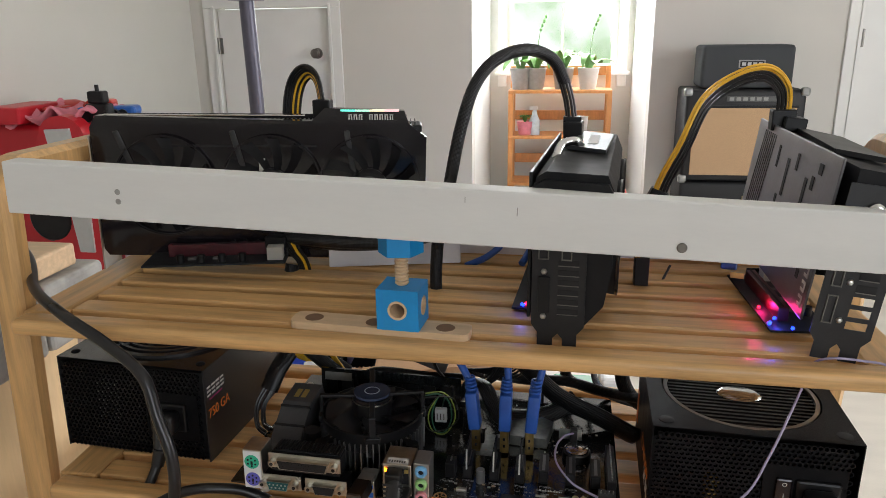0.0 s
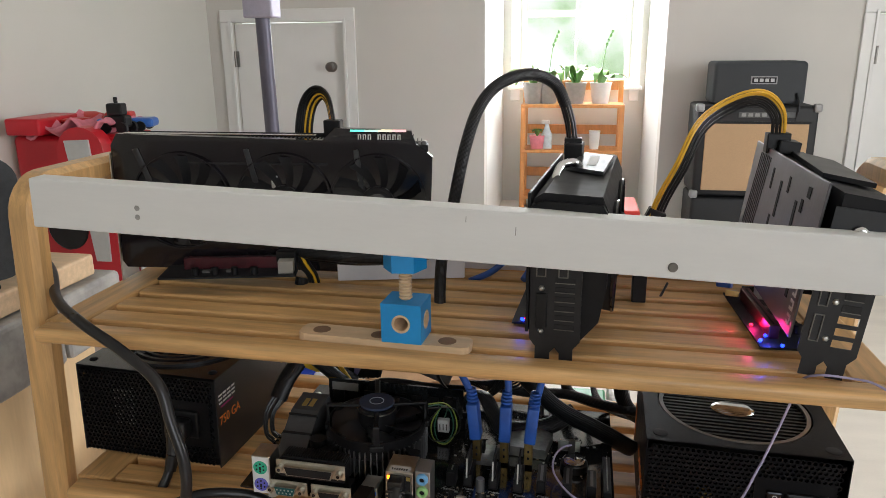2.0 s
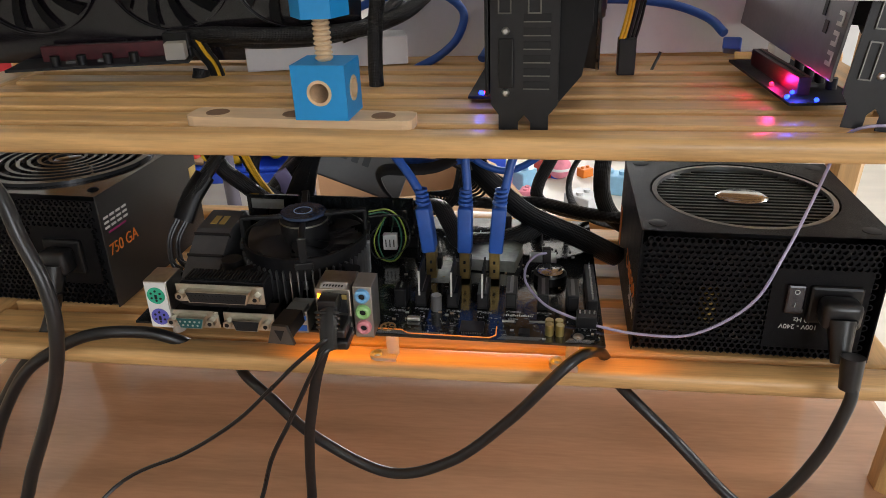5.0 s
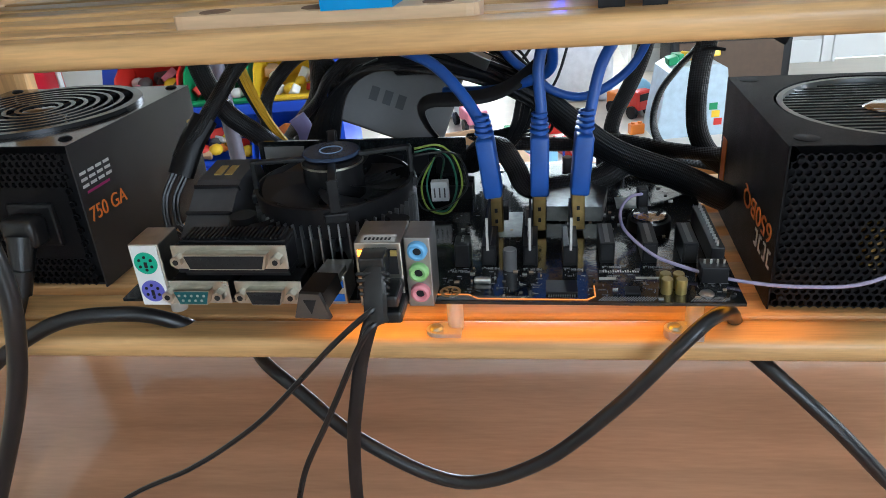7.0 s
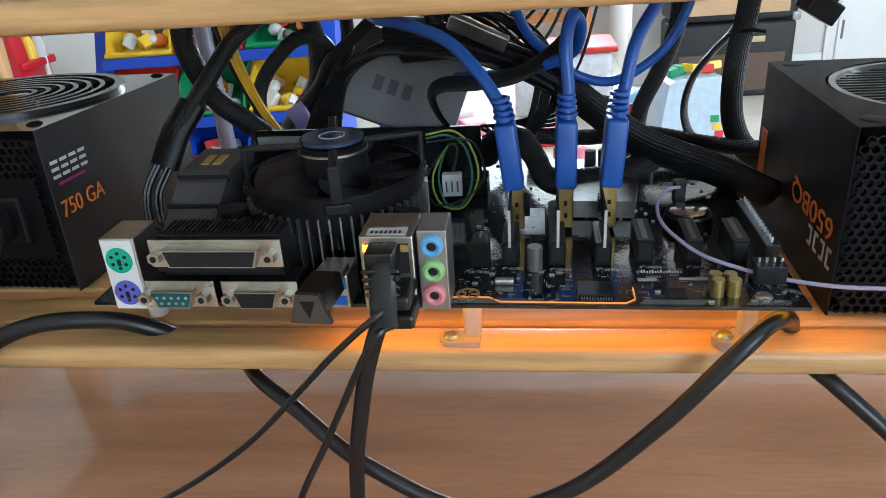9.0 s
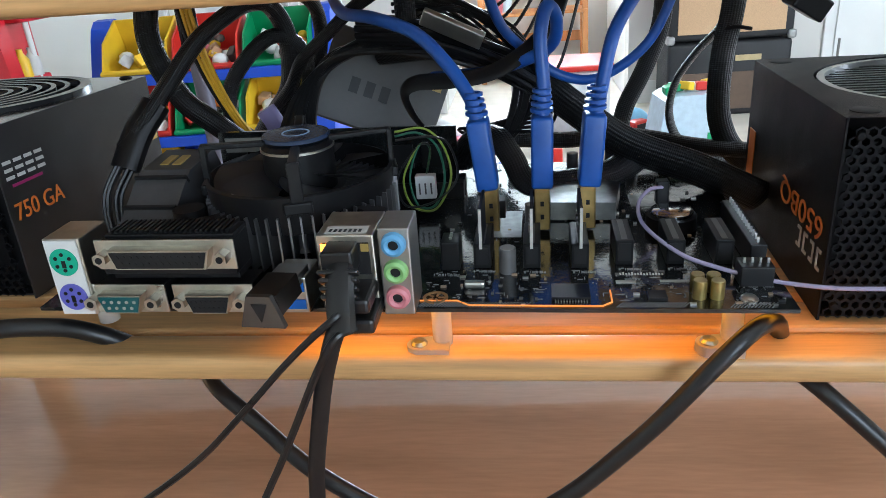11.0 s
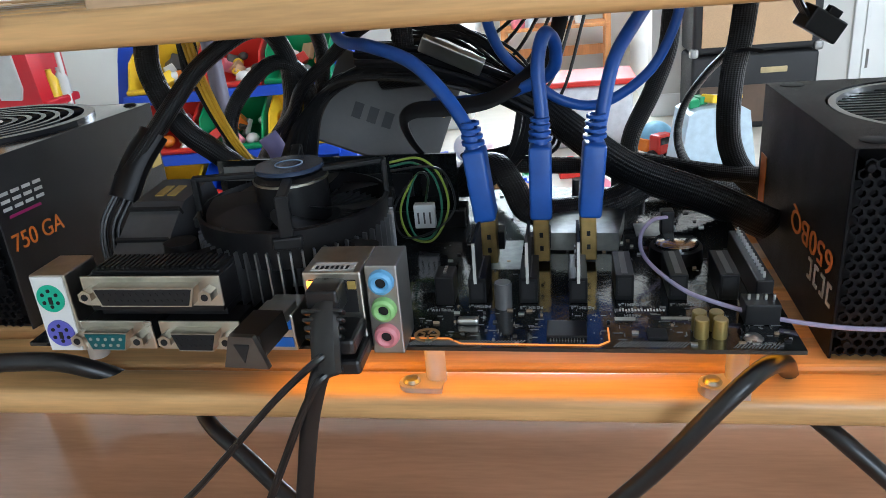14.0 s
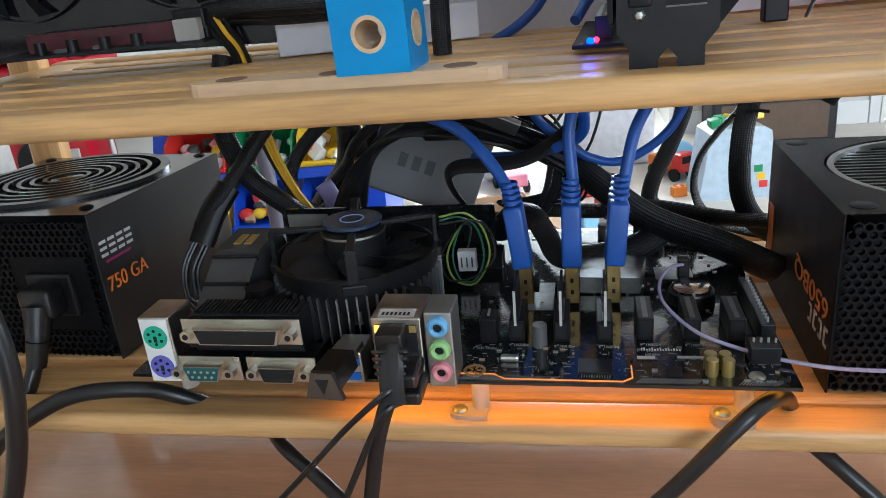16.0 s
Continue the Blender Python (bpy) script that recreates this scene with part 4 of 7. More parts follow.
bracket(g3, pose(0, 0, 0), 0.039, 0.121, [("screw", 0.016, 0.056, 0, 0), ("screw", 0.016, 0.029, 0, 0), ("port", 0.008, 0.036, 0.0066, 0.020), ("port", 0.008, 0.062, 0.0066, 0.020), ("port", 0.008, 0.092, 0.0066, 0.020)] + [("vent", 0.027, 0.0524 + 0.0088 * k, 0.0125, 0.0052) for k in range(6)], [(0.0205, 0.0345, 0.0232 + 0.0088 * k, 0.0290 + 0.0088 * k) for k in range(3)])
bp = part("backplate", span((-0.0042, 0.010, 0.021), (-0.0022, 0.232, 0.134), 0.0008), BACKPLATE, g3, "brushed grey metal backplate")
for k, (y, z, sy, sz) in enumerate(((0.046, 0.066, 0.005, 0.030), (0.056, 0.108, 0.006, 0.010), (0.070, 0.092, 0.006, 0.034), (0.092, 0.072, 0.007, 0.009), (0.098, 0.116, 0.005, 0.013), (0.120, 0.100, 0.006, 0.030), (0.132, 0.078, 0.005, 0.012), (0.150, 0.112, 0.005, 0.018), (0.045, 0.120, 0.008, 0.008), (0.038, 0.046, 0.006, 0.007), (0.108, 0.056, 0.006, 0.008))):
    part("backplate_slot", span((-0.0046, y - sy / 2, z - sz / 2), (-0.0040, y + sy / 2, z + sz / 2), 0.0002), DARKHOLE, bp, "dark rounded slot")
for k in range(7):
    part("backplate_groove", box((-0.0044, 0.176 + 0.006 * k, 0.085), (0.0005, 0.0016, 0.085), rot=turn(0, 10, 0, 0)), GUNMETAL, bp)
mk = bmesh.new()
for k in range(7):
    z = 0.028 + 0.0105 * k
    if k == 3:
        continue
    span((-0.0046, 0.016, z), (-0.0042, 0.024, z + 0.0022), bm=mk); span((-0.0046, 0.016, z + 0.0055), (-0.0042, 0.024, z + 0.0077), bm=mk)
    span((-0.0046, 0.016, z), (-0.0042, 0.0182, z + 0.0077), bm=mk)
part("name_mark", mk, SILK, bp, "white printed mark of bars")
sh3 = prism([(0.0, 0.049), (0.040, 0.050), (0.046, 0.056), (0.047, 0.112), (0.040, 0.128), (0.004, 0.130)], "y", 0.030, 0.236)
part("shroud", sh3, MATTPLASTIC, g3, "black angular fan shroud")
part("front_hood", prism([(0.004, 0.078), (0.046, 0.078), (0.047, 0.112), (0.040, 0.128), (0.004, 0.130)], "y", 0.002, 0.030), MATTPLASTIC, g3, "black hood")
part("heat_pipe", tube([(0.010, -0.001, 0.098), (0.018, -0.003, 0.108), (0.024, -0.003, 0.100), (0.022, -0.002, 0.088)], 0.003, 10, 8), CHROME, g3, "polished heat pipe end", True)
part("top_trim", prism([(0.006, 0.06), (0.036, 0.04), (0.040, 0.15), (0.014, 0.19)], "z", 0.1303, 0.1338), GUNMETAL, g3, "raised dark trim plate")
part("power_connector", span((0.002, 0.176, 0.130), (0.020, 0.200, 0.142), 0.001), BLACK, g3, "black power connector")
card_fan(g3, pose(0.0475, 0.085, 0.075, 90, 0, 90), 0.040, 9)
card_fan(g3, pose(0.0475, 0.180, 0.075, 90, 0, 90), 0.040, 9)


# ---- riser boards ----
def riser(name_label, m, led_cols, red):
    r = thing("riser_board", name_label, "circuit board", m, group="riser boards")
    part("circuit_board", box((0, 0, 0.0008), (0.125, 0.043, 0.0016)), RISERPCB, r)
    part("slot_socket", span((-0.045, 0.004, 0.0016), (0.045, 0.0115, 0.0125), 0.0005), PCBRED if red else BLACK, r, "long red slot socket" if red else "long black slot socket")
    part("slot_gap", span((-0.042, 0.0070, 0.0125), (0.042, 0.0086, 0.0128)), DARKHOLE, r)
    part("power_header", span((0.046, -0.016, 0.0016), (0.060, -0.004, 0.0135), 0.0006), NYLON, r, "clear six-pin power socket")
    part("usb_socket", span((0.0610, -0.006, 0.0016), (0.0625, 0.006, 0.0085), 0.0006), DARKSTEEL, r, "steel USB socket")
    for k in range(4):
        c = bmesh.new()
        rod((-0.030 + 0.018 * k, -0.014, 0.0016), (-0.030 + 0.018 * k, -0.014, 0.0085), 0.0033, seg=14, bm=c)
        part("capacitor", c, BLACK, r, "", True)
    for k in range(3):
        part("chip", box((-0.022 + 0.022 * k, -0.006, 0.0026), (0.007, 0.005, 0.002), 0.0003), GREYBOX, r)
    for (x, y), col, nm in led_cols:
        part("led", ball((x, y, 0.0030), 0.0014, sub=2), glow("led_" + nm, col, 6), r, nm + " lit LED", True)
    return r


BLU, REDL = (0.01, 0.04, 1.0), (1.0, 0.01, 0.03)
riser("black riser board with red slot under the long card", pose(-0.318, 0.6035, UP + 0.020, 0, 0.5, 14), [], True)
riser("black riser board with blue light under the short card", pose(-0.0215, 0.6130, UP + 0.0035, 0, 0, 86), [((-0.0595, 0.0125), BLU, "blue"), ((-0.0560, 0.0105), REDL, "red"), ((-0.0585, 0.0137), BLU, "blue")], False)
riser("riser board glowing red and blue under the grey card", pose(0.1605, 0.5900, UP + 0.004, 0, 0, 92), [((-0.0530, 0.0200), BLU, "blue"), ((-0.0515, 0.0190), BLU, "blue"), ((-0.0200, 0.0180), REDL, "red"), ((-0.0610, 0.0060), BLU, "blue"), ((-0.0420, 0.0130), BLU, "blue")], True)


def led_lamp(name, loc, col, e):
    d = bpy.data.lights.new(name, "POINT")
    d.energy, d.color, d.shadow_soft_size = e, col, 0.003
    o = new(name, d)
    o.location = loc


led_lamp("riser_red_light", (0.1440, 0.568, UP + 0.0105), (1.0, 0.02, 0.22), 0.022)
led_lamp("riser_blue_light", (0.1480, 0.535, UP + 0.0105), (0.05, 0.08, 1.0), 0.010)
led_lamp("small_riser_blue_light", (-0.0395, 0.5480, UP + 0.0105), (0.05, 0.08, 1.0), 0.004)

# loose white blocks and plank at the back of the shelf
single("white_block", box((0, 0, 0.0), (0.125, 0.030, 0.022), 0.001), mat("white_melamine", (0.74, 0.73, 0.76), 0.5, var=0.04), "white painted wooden block lying on the shelf", "block", pose(-0.168, 0.668, UP + 0.0140, 0, 0.76, 15))
single("white_plank", span((-0.13, 0.708, UP), (0.235, 0.722, UP + 0.046), 0.001), mat("white_melamine", (0.74, 0.73, 0.76), 0.5, var=0.04), "long white plank along the back of the shelf", "plank")

# ---- motherboard on its standoffs ----
BX, BY, BZ = -0.263, 0.479, 0.884
mb = thing("motherboard", "black motherboard with rear ports, cooler and many slots on nylon standoffs", "motherboard", pose(-0.2629, 0.4763, 0.8893, 0, 1.07, -0.9))
BW, BD = 0.303, 0.187
part("circuit_board", span((0, 0, -0.0016), (BW, BD, 0)), PCB, mb, "black printed circuit board")
for x, y in ((0.026, 0.006), (0.1675, 0.017), (0.2845, 0.017), (0.012, 0.165), (0.150, 0.165), (0.285, 0.165)):
    st = rod((x, y, -0.0325 + 0.0187 * x if x > 0.1 or y > 0.1 else -0.009), (x, y, -0.0016), 0.0042, seg=14)
    part("standoff", st, NYLON, mb, "white nylon standoff", True)
for x in (0.158, 0.275):
    zf = -0.0312 + 0.0187 * x
    part("standoff_foot", prism([(x + 0.0052 * math.cos(radians(a_)), 0.0125 + 0.0052 * math.sin(radians(a_))) for a_ in range(90, 271, 20)] + [(x + 0.0130, 0.0073), (x + 0.0130, 0.0205)], "z", zf, zf + 0.0046), NYLON, mb, "white nylon foot plate")
    part("standoff_screw", lathe([(0, 0.0018), (0.0026, 0.0016), (0.0036, 0.0005), (0.0036, 0)], (x, 0.0125, zf + 0.0046), 16), STEEL, mb, "steel screw", True)
screws(mb, [(0.287, 0.0085, 0.0, 0), (0.287, 0.166, 0.0, 0), (0.152, 0.168, 0.0, 0), (0.006, 0.166, 0.0, 0)], STEEL, 0.0036)

# rear ports
def dsub(x, z, w, hgt, body, shell_w, n, color, name, label):
    p = part(name, box((x, -0.0040, z), (w, 0.0010, hgt), 0.0004), NICKEL, mb, label)
    sw, shh = shell_w, hgt * 0.62
    out = [(-sw / 2, shh / 2), (sw / 2, shh / 2), (sw / 2 - 0.0022, -shh / 2), (-sw / 2 + 0.0022, -shh / 2)]
    part("shell", prism([(x + a, z + b) for a, b in out], "y", -0.0098, -0.0045), NICKEL, p, "", False)
    inn = [(x + a * 0.95, z + b * 0.84) for a, b in out]
    part("insert", prism(inn, "y", -0.0102, -0.0097), color, p)
    half = (n + 1) // 2
    for r, cnt in ((1, half), (-1, n - half)):
        for k in range(cnt):
            part("pin_hole", rod((x + (k - (cnt - 1) / 2) * (sw * 0.86 / half), -0.0105, z + r * shh * 0.17), (x + (k - (cnt - 1) / 2) * (sw * 0.86 / half), -0.0100, z + r * shh * 0.17), 0.00075, seg=6), DARKHOLE if color is not TEAL else STEEL, p)
    for s in (-1, 1):
        part("hex_nut", rod((x + s * (w / 2 - 0.0042), -0.0100, z), (x + s * (w / 2 - 0.0042), -0.0044, z), 0.0029, seg=6), NICKEL, p)
        part("nut_bore", rod((x + s * (w / 2 - 0.0042), -0.0103, z), (x + s * (w / 2 - 0.0042), -0.0099, z), 0.0014, seg=10), DARKHOLE, p)
    part("housing", span((x - w / 2 + 0.001, -0.0034, max(0.0, z - hgt / 2) if z < 0.015 else z - 0.009), (x + w / 2 - 0.001, 0.012, z + hgt / 2 - 0.001), 0.0006), BLACK, p, "black connector housing")
    return p


IO = 0.0146
ps = part("keyboard_port_block", span((0.000, -0.006, 0.0), (0.0155, 0.014, 0.0335), 0.0006), NICKEL, mb, "silver stacked keyboard and mouse ports", False, pose(IO, 0, 0))
part("port_face", span((0.0008, -0.0068, 0.0006), (0.0147, -0.0060, 0.0330), 0.0003), TWHITE, ps)
for z, c in ((0.0240, PSGREEN), (0.0087, PSPURPLE)):
    q = part("round_port", rod((0.0078, -0.0074, z), (0.0078, -0.0066, z), 0.0058, seg=28), c, ps, "round mouse port" if c is PSGREEN else "round keyboard port", True)
    for k in range(6):
        a = radians(30 + 60 * k)
        part("pin_hole", rod((0.0078 + 0.0034 * math.cos(a), -0.0077, z + 0.0034 * math.sin(a)), (0.0078 + 0.0034 * math.cos(a), -0.0073, z + 0.0034 * math.sin(a)), 0.0008, seg=8), DARKHOLE, q)
    part("key_slot", box((0.0078, -0.0075, z - 0.0008), (0.0016, 0.0004, 0.0030)), DARKHOLE, q)
dsub(0.0639, 0.0258, 0.0575, 0.0125, 0, 0.0415, 25, DARKHOLE, "parallel_port", "wide silver parallel port")
dsub(0.0434, 0.0066, 0.0340, 0.0125, 0, 0.0185, 9, TEAL, "serial_port", "silver serial port with teal insert")
dsub(0.0802, 0.0066, 0.0335, 0.0125, 0, 0.0185, 15, DARKHOLE, "video_port", "silver video port with black insert")
cmb = bmesh.new()
span((0.0375, 0.0, 0.0135), (0.0910, 0.014, 0.0325), 0.0005, cmb)
part("port_housing", cmb, BLACK, mb, "black ribbed port housing")
for k in range(24):
    part("housing_rib", span((0.0395 + 0.0021 * k, 0.001, 0.0326), (0.0406 + 0.0021 * k, 0.0135, 0.0338)), BLACK, mb)
ub = part("usb_block", span((0.0880, -0.004, 0.0), (0.1015, 0.014, 0.0155), 0.0006), NICKEL, mb, "silver USB sockets", False, pose(0.0172, 0, 0))
for z in (0.004, 0.0115):
    part("usb_tongue", span((0.0895, -0.0044, z - 0.002), (0.1005, -0.0038, z + 0.002)), mat("usb_socket_blue", (0.02, 0.14, 0.55), 0.4), ub, "blue socket tongue")
rj = part("network_port", span((0.1175, -0.005, 0.0), (0.1395, 0.020, 0.0335), 0.0006), NICKEL, mb, "silver network socket stacked on USB", False, pose(0.0080, 0, 0))
part("socket_mouth", span((0.1195, -0.0054, 0.0175), (0.1375, -0.0048, 0.0305)), DARKHOLE, rj)
part("status_light", span((0.1192, -0.0060, 0.0272), (0.1222, -0.0053, 0.0302)), glow("amber_status", (1.0, 0.22, 0.01), 7), rj, "lit amber status light")
part("status_light", span((0.1345, -0.0060, 0.0272), (0.1375, -0.0053, 0.0302)), GOLDPRINT, rj, "yellow status light")
part("top_sticker", span((0.1205, -0.0035, 0.0336), (0.1365, 0.0035, 0.0338)), mat("sticker_grey", (0.55, 0.54, 0.52), 0.6), rj, "pale serial sticker")
for k in range(7):
    part("sticker_bar", span((0.1220 + 0.0019 * k, -0.0025, 0.03385), (0.1230 + 0.0019 * k, 0.0, 0.0340)), BLACK, rj)
aj = part("audio_port_block", span((0.1455, -0.005, 0.0), (0.1575, 0.014, 0.0360), 0.0006), mat("zinc_shell", (0.42, 0.42, 0.41), 0.35, 0.9), mb, "grey block of three audio jacks", False, pose(0.0035, 0, 0))
for z, c in ((0.0298, JBLUE), (0.0188, JGREEN), (0.0080, JPINK)):
    j = part("audio_jack", lathe([(0.0020, 0.0), (0.0020, 0.0022), (0.0032, 0.0030), (0.0044, 0.0022), (0.0048, 0.0)], seg=28), c, aj, "round coloured audio jack", True, pose(0.1515, -0.005, z, 90, 0, 0))
    part("jack_bore", lathe([(0, 0.0012), (0.0021, 0.0012)], seg=20), DARKHOLE, j)

# USB stick, network plug and stacked USB plugs
stick = thing("usb_stick", "dark metal USB stick with a triangular end loop", "usb stick", pose(BX + 0.1125, BY - 0.004, BZ + 0.0155, 0, 0, -6))
STICKM = mat("dark_gunmetal", (0.06, 0.055, 0.052), 0.3, 0.9)
part("stick_body", prism([(-0.0068, -0.0010), (0.0068, -0.0010), (0.0058, 0.0072), (-0.0058, 0.0072)], "y", -0.0270, -0.0080), STICKM, stick)
part("stick_end", prism([(-0.0086, -0.0045), (0.0086, -0.0045), (0.0046, 0.0080), (-0.0046, 0.0080)], "y", -0.0296, -0.0272), mat("worn_steel", (0.16, 0.155, 0.15), 0.35, 0.9), stick, "bent triangular end plate")
part("loop_hole", prism([(-0.0030, 0.0050), (0.0030, 0.0050), (0.0, -0.0022)], "y", -0.0300, -0.0295), DARKHOLE, stick, "triangular loop hole")
part("plug_shell", box((0, -0.003, 0.0035), (0.012, 0.012, 0.0048), 0.0004), STEEL, stick, "steel plug shell")

np_ = thing("network_plug", "black network plug with a flat cable hanging down", "cable plug", pose(BX + 0.1345, BY, BZ))
part("plug_body", box((0.0015, -0.010, 0.0290), (0.0118, 0.022, 0.0100), 0.0010), RUBBER, np_)
for k in range(4):
    part("strain_ring", box((0.0022 + 0.0002 * k, -0.0225 - 0.0014 * k, 0.0268 - 0.0026 * k), (0.0152 - 0.0006 * k, 0.0048, 0.0017), 0.0007, rot=turn(0, -40, 0, 0)), RUBBER, np_)
part("boot", tube([(0.0015, -0.012, 0.0290), (0.0022, -0.021, 0.0265), (0.0030, -0.0275, 0.0195), (0.0028, -0.0305, 0.0080)], 0.0058, 10, 8, 0.62, up=(0, 1, 0)), RUBBER, np_, "moulded boot", True)
part("flat_cable", tube([(0.0028, -0.0300, 0.0120), (0.0000, -0.0318, 0.0060), (-0.0030, -0.032, -0.002), (-0.0068, -0.032, -0.014), (-0.0115, -0.032, -0.034), (-0.0160, -0.032, -0.056), (-0.0195, -0.031, -0.085), (-0.022, -0.030, -0.115), (-0.022, -0.04, -0.1325), (-0.014, -0.12, -0.1325), (0.0, -0.22, -0.1325)], 0.0034, 10, 8, 0.4, up=(0, 1, 0)), RUBBER, np_, "flat black network cable", True)
up_ = thing("usb_plug", "black USB plugs side by side in the ports below", "cable plug", pose(BX + 0.1385, BY, BZ))
for dx, dz in ((0.0030, 0.0150), (0.0040, 0.0068)):
    part("plug_body", box((dx, -0.0165, dz), (0.0122, 0.022, 0.0060), 0.0014), RUBBER, up_)
part("cord", tube([(0.002, -0.027, 0.0150), (-0.0025, -0.033, 0.0140), (-0.0135, -0.034, 0.005), (-0.026, -0.034, -0.007), (-0.044, -0.034, -0.026), (-0.064, -0.034, -0.046), (-0.087, -0.034, -0.064), (-0.110, -0.034, -0.079), (-0.16, -0.04, -0.105), (-0.19, -0.10, -0.132), (-0.21, -0.20, -0.132)], 0.0014, 8, 8), RUBBER, up_, "thin black cord", True)
part("cord", tube([(0.003, -0.027, 0.0065), (-0.0030, -0.033, 0.0060), (-0.0115, -0.034, -0.007), (-0.0235, -0.034, -0.031), (-0.0325, -0.034, -0.049), (-0.0475, -0.034, -0.078), (-0.058, -0.036, -0.110), (-0.065, -0.06, -0.132), (-0.085, -0.18, -0.132)], 0.0016, 8, 8), RUBBER, up_, "thin black cord", True)

# processor cooler
CX, CY = 0.0995, 0.0640
cool = part("heatsink", rod((CX, CY, 0.004), (CX, CY, 0.030), 0.020, seg=32), mat("aluminium_core", (0.35, 0.35, 0.36), 0.4, 0.9), mb, "aluminium cooler core")
for k in range(56):
    a = 2 * math.pi * k / 56
    part("fin", box((CX + 0.031 * math.cos(a + 0.12), CY + 0.031 * math.sin(a + 0.12), 0.018), (0.026, 0.0008, 0.024), rot=turn(0, 0, 0, math.degrees(a) + 14)), mat("aluminium_fin", (0.32, 0.32, 0.33), 0.35, 0.9), cool)
fr = bmesh.new()
lathe([(0.0396, 0.0215), (0.0408, 0.0215), (0.0418, 0.0280), (0.0428, 0.0385), (0.0412, 0.0390), (0.0404, 0.0290), (0.0396, 0.0215)], (CX, CY, 0), 56, fr)
part("fan_frame", fr, BLACK, mb, "black cooler fan frame", True)
bl = part("fan_rotor", lathe([(0, 0.0515), (0.0145, 0.0515), (0.0162, 0.0500), (0.0162, 0.030)], (CX, CY, 0), 40), BLACK, mb, "black fan hub", True)
part("hub_band", ring((CX, CY, 0.0485), 0.0163, 0.0010, 0.0010, 40), NICKEL, bl, "thin silver band", True)
for k in range(7):
    a0 = 2 * math.pi * k / 7
    bmb = bmesh.new()
    prev = None
    for j in range(8):
        q = j / 7
        rr = 0.0160 + (0.0392 - 0.0160) * q
        pr = []
        for i in range(7):
            ang = a0 + 0.40 * q + 0.86 * (i / 6)
            pr.append(bmb.verts.new((CX + rr * math.cos(ang), CY + rr * math.sin(ang), 0.0395 - 0.006 * (i / 6) + 0.001 * math.sin(3 * q))))
        if prev:
            for i in range(6):
                bmb.faces.new((prev[i], prev[i + 1], pr[i + 1], pr[i]))
        prev = pr
    part("fan_blade", bmb, FANGREY, bl, "", True)
part("hub_sticker", lathe([(0, 0.0550), (0.0150, 0.0550), (0.0154, 0.0545), (0.0154, 0.0532), (0.012, 0.0516)], (CX, CY, 0), 40), mat("navy_sticker", (0.045, 0.065, 0.12), 0.25, 0.3), bl, "round dark blue hub sticker", True)
part("hub_mark", ring((CX, CY, 0.0551), 0.0060, 0.0008, 0.0002, 32), mat("pale_blue_print", (0.35, 0.45, 0.60), 0.5), bl, "pale ring printed on the hub")
for k in range(4):
    a = radians(15 + 90 * k)
    am_ = bmesh.new()
    box((0.0285, 0, 0.0520), (0.0285, 0.0042, 0.0024), 0.0006, am_, rot=turn(0, 0, -2, 0))
    box((0.0418, 0, 0.0445), (0.0026, 0.0056, 0.0175), 0.0006, am_)
    box((0.0425, 0, 0.0340), (0.0040, 0.0120, 0.0050), 0.0008, am_)
    part("frame_arm", am_, BLACK, mb, "black cooler arm", False, pose(CX, CY, 0, 0, 0, math.degrees(a)))
    c, s_ = math.cos(a + 0.65), math.sin(a + 0.65)
    part("pin_lug", box((0.0465, 0, 0.0270), (0.0130, 0.0070, 0.0040), 0.0008), BLACK, mb, "black pin lug", False, pose(CX, CY, 0, 0, 0, math.degrees(a + 0.65)))
    part("push_pin", lathe([(0, 0.029), (0.0050, 0.029), (0.0054, 0.024), (0.0036, 0.021), (0.0036, 0.0)], (CX + 0.0515 * c, CY + 0.0515 * s_, 0), 18), BLACK, mb, "black push pin", True)

# voltage heatsinks, memory, slots
part("voltage_heatsink", prism([(0.024, 0.0), (0.024, 0.012), (0.030, 0.018), (0.056, 0.035), (0.064, 0.039), (0.092, 0.041), (0.098, 0.030), (0.098, 0.0)], "x", 0.021, 0.046), HEATSINK, mb, "angular dark grey heatsink")
for k in range(2):
    part("heatsink_groove", box((0.0335, 0.0440 + 0.015 * k, 0.0268 + 0.0092 * k), (0.0254, 0.0014, 0.0044), rot=turn(0, 33, 0, 0)), DARKHOLE, mb)
for k in range(2):
    part("gold_mark", box((0.0300 + 0.0062 * k, 0.076, 0.0402), (0.0042, 0.012, 0.0006), rot=turn(0, 4, 0, 0)), GOLDPRINT, mb, "gold printed block")
part("heatsink_pin", lathe([(0, 0.030), (0.007, 0.030), (0.0075, 0.024), (0.0045, 0.022), (0.0045, 0)], (0.056, 0.036, 0), 20), BLACK, mb, "black heatsink pin", True)
for k in range(2):
    y = 0.128 + 0.0105 * k
    part("memory_slot", span((0.030, y - 0.0035, 0), (0.168, y + 0.0035, 0.009), 0.0004), BLACK, mb, "long black memory slot")
mm = part("memory_module", span((0.033, 0.1270, 0.008), (0.165, 0.1290, 0.040)), PCB, mb, "upright black memory module")
for k in range(8):
    part("memory_chip", box((0.043 + 0.0155 * k, 0.1263, 0.024), (0.011, 0.0012, 0.013), 0.0002), BLACK, mm)
part("module_label", box((0.050, 0.1258, 0.033), (0.026, 0.0006, 0.008)), mat("faded_label", (0.22, 0.22, 0.21), 0.6), mm, "faded grey module label")


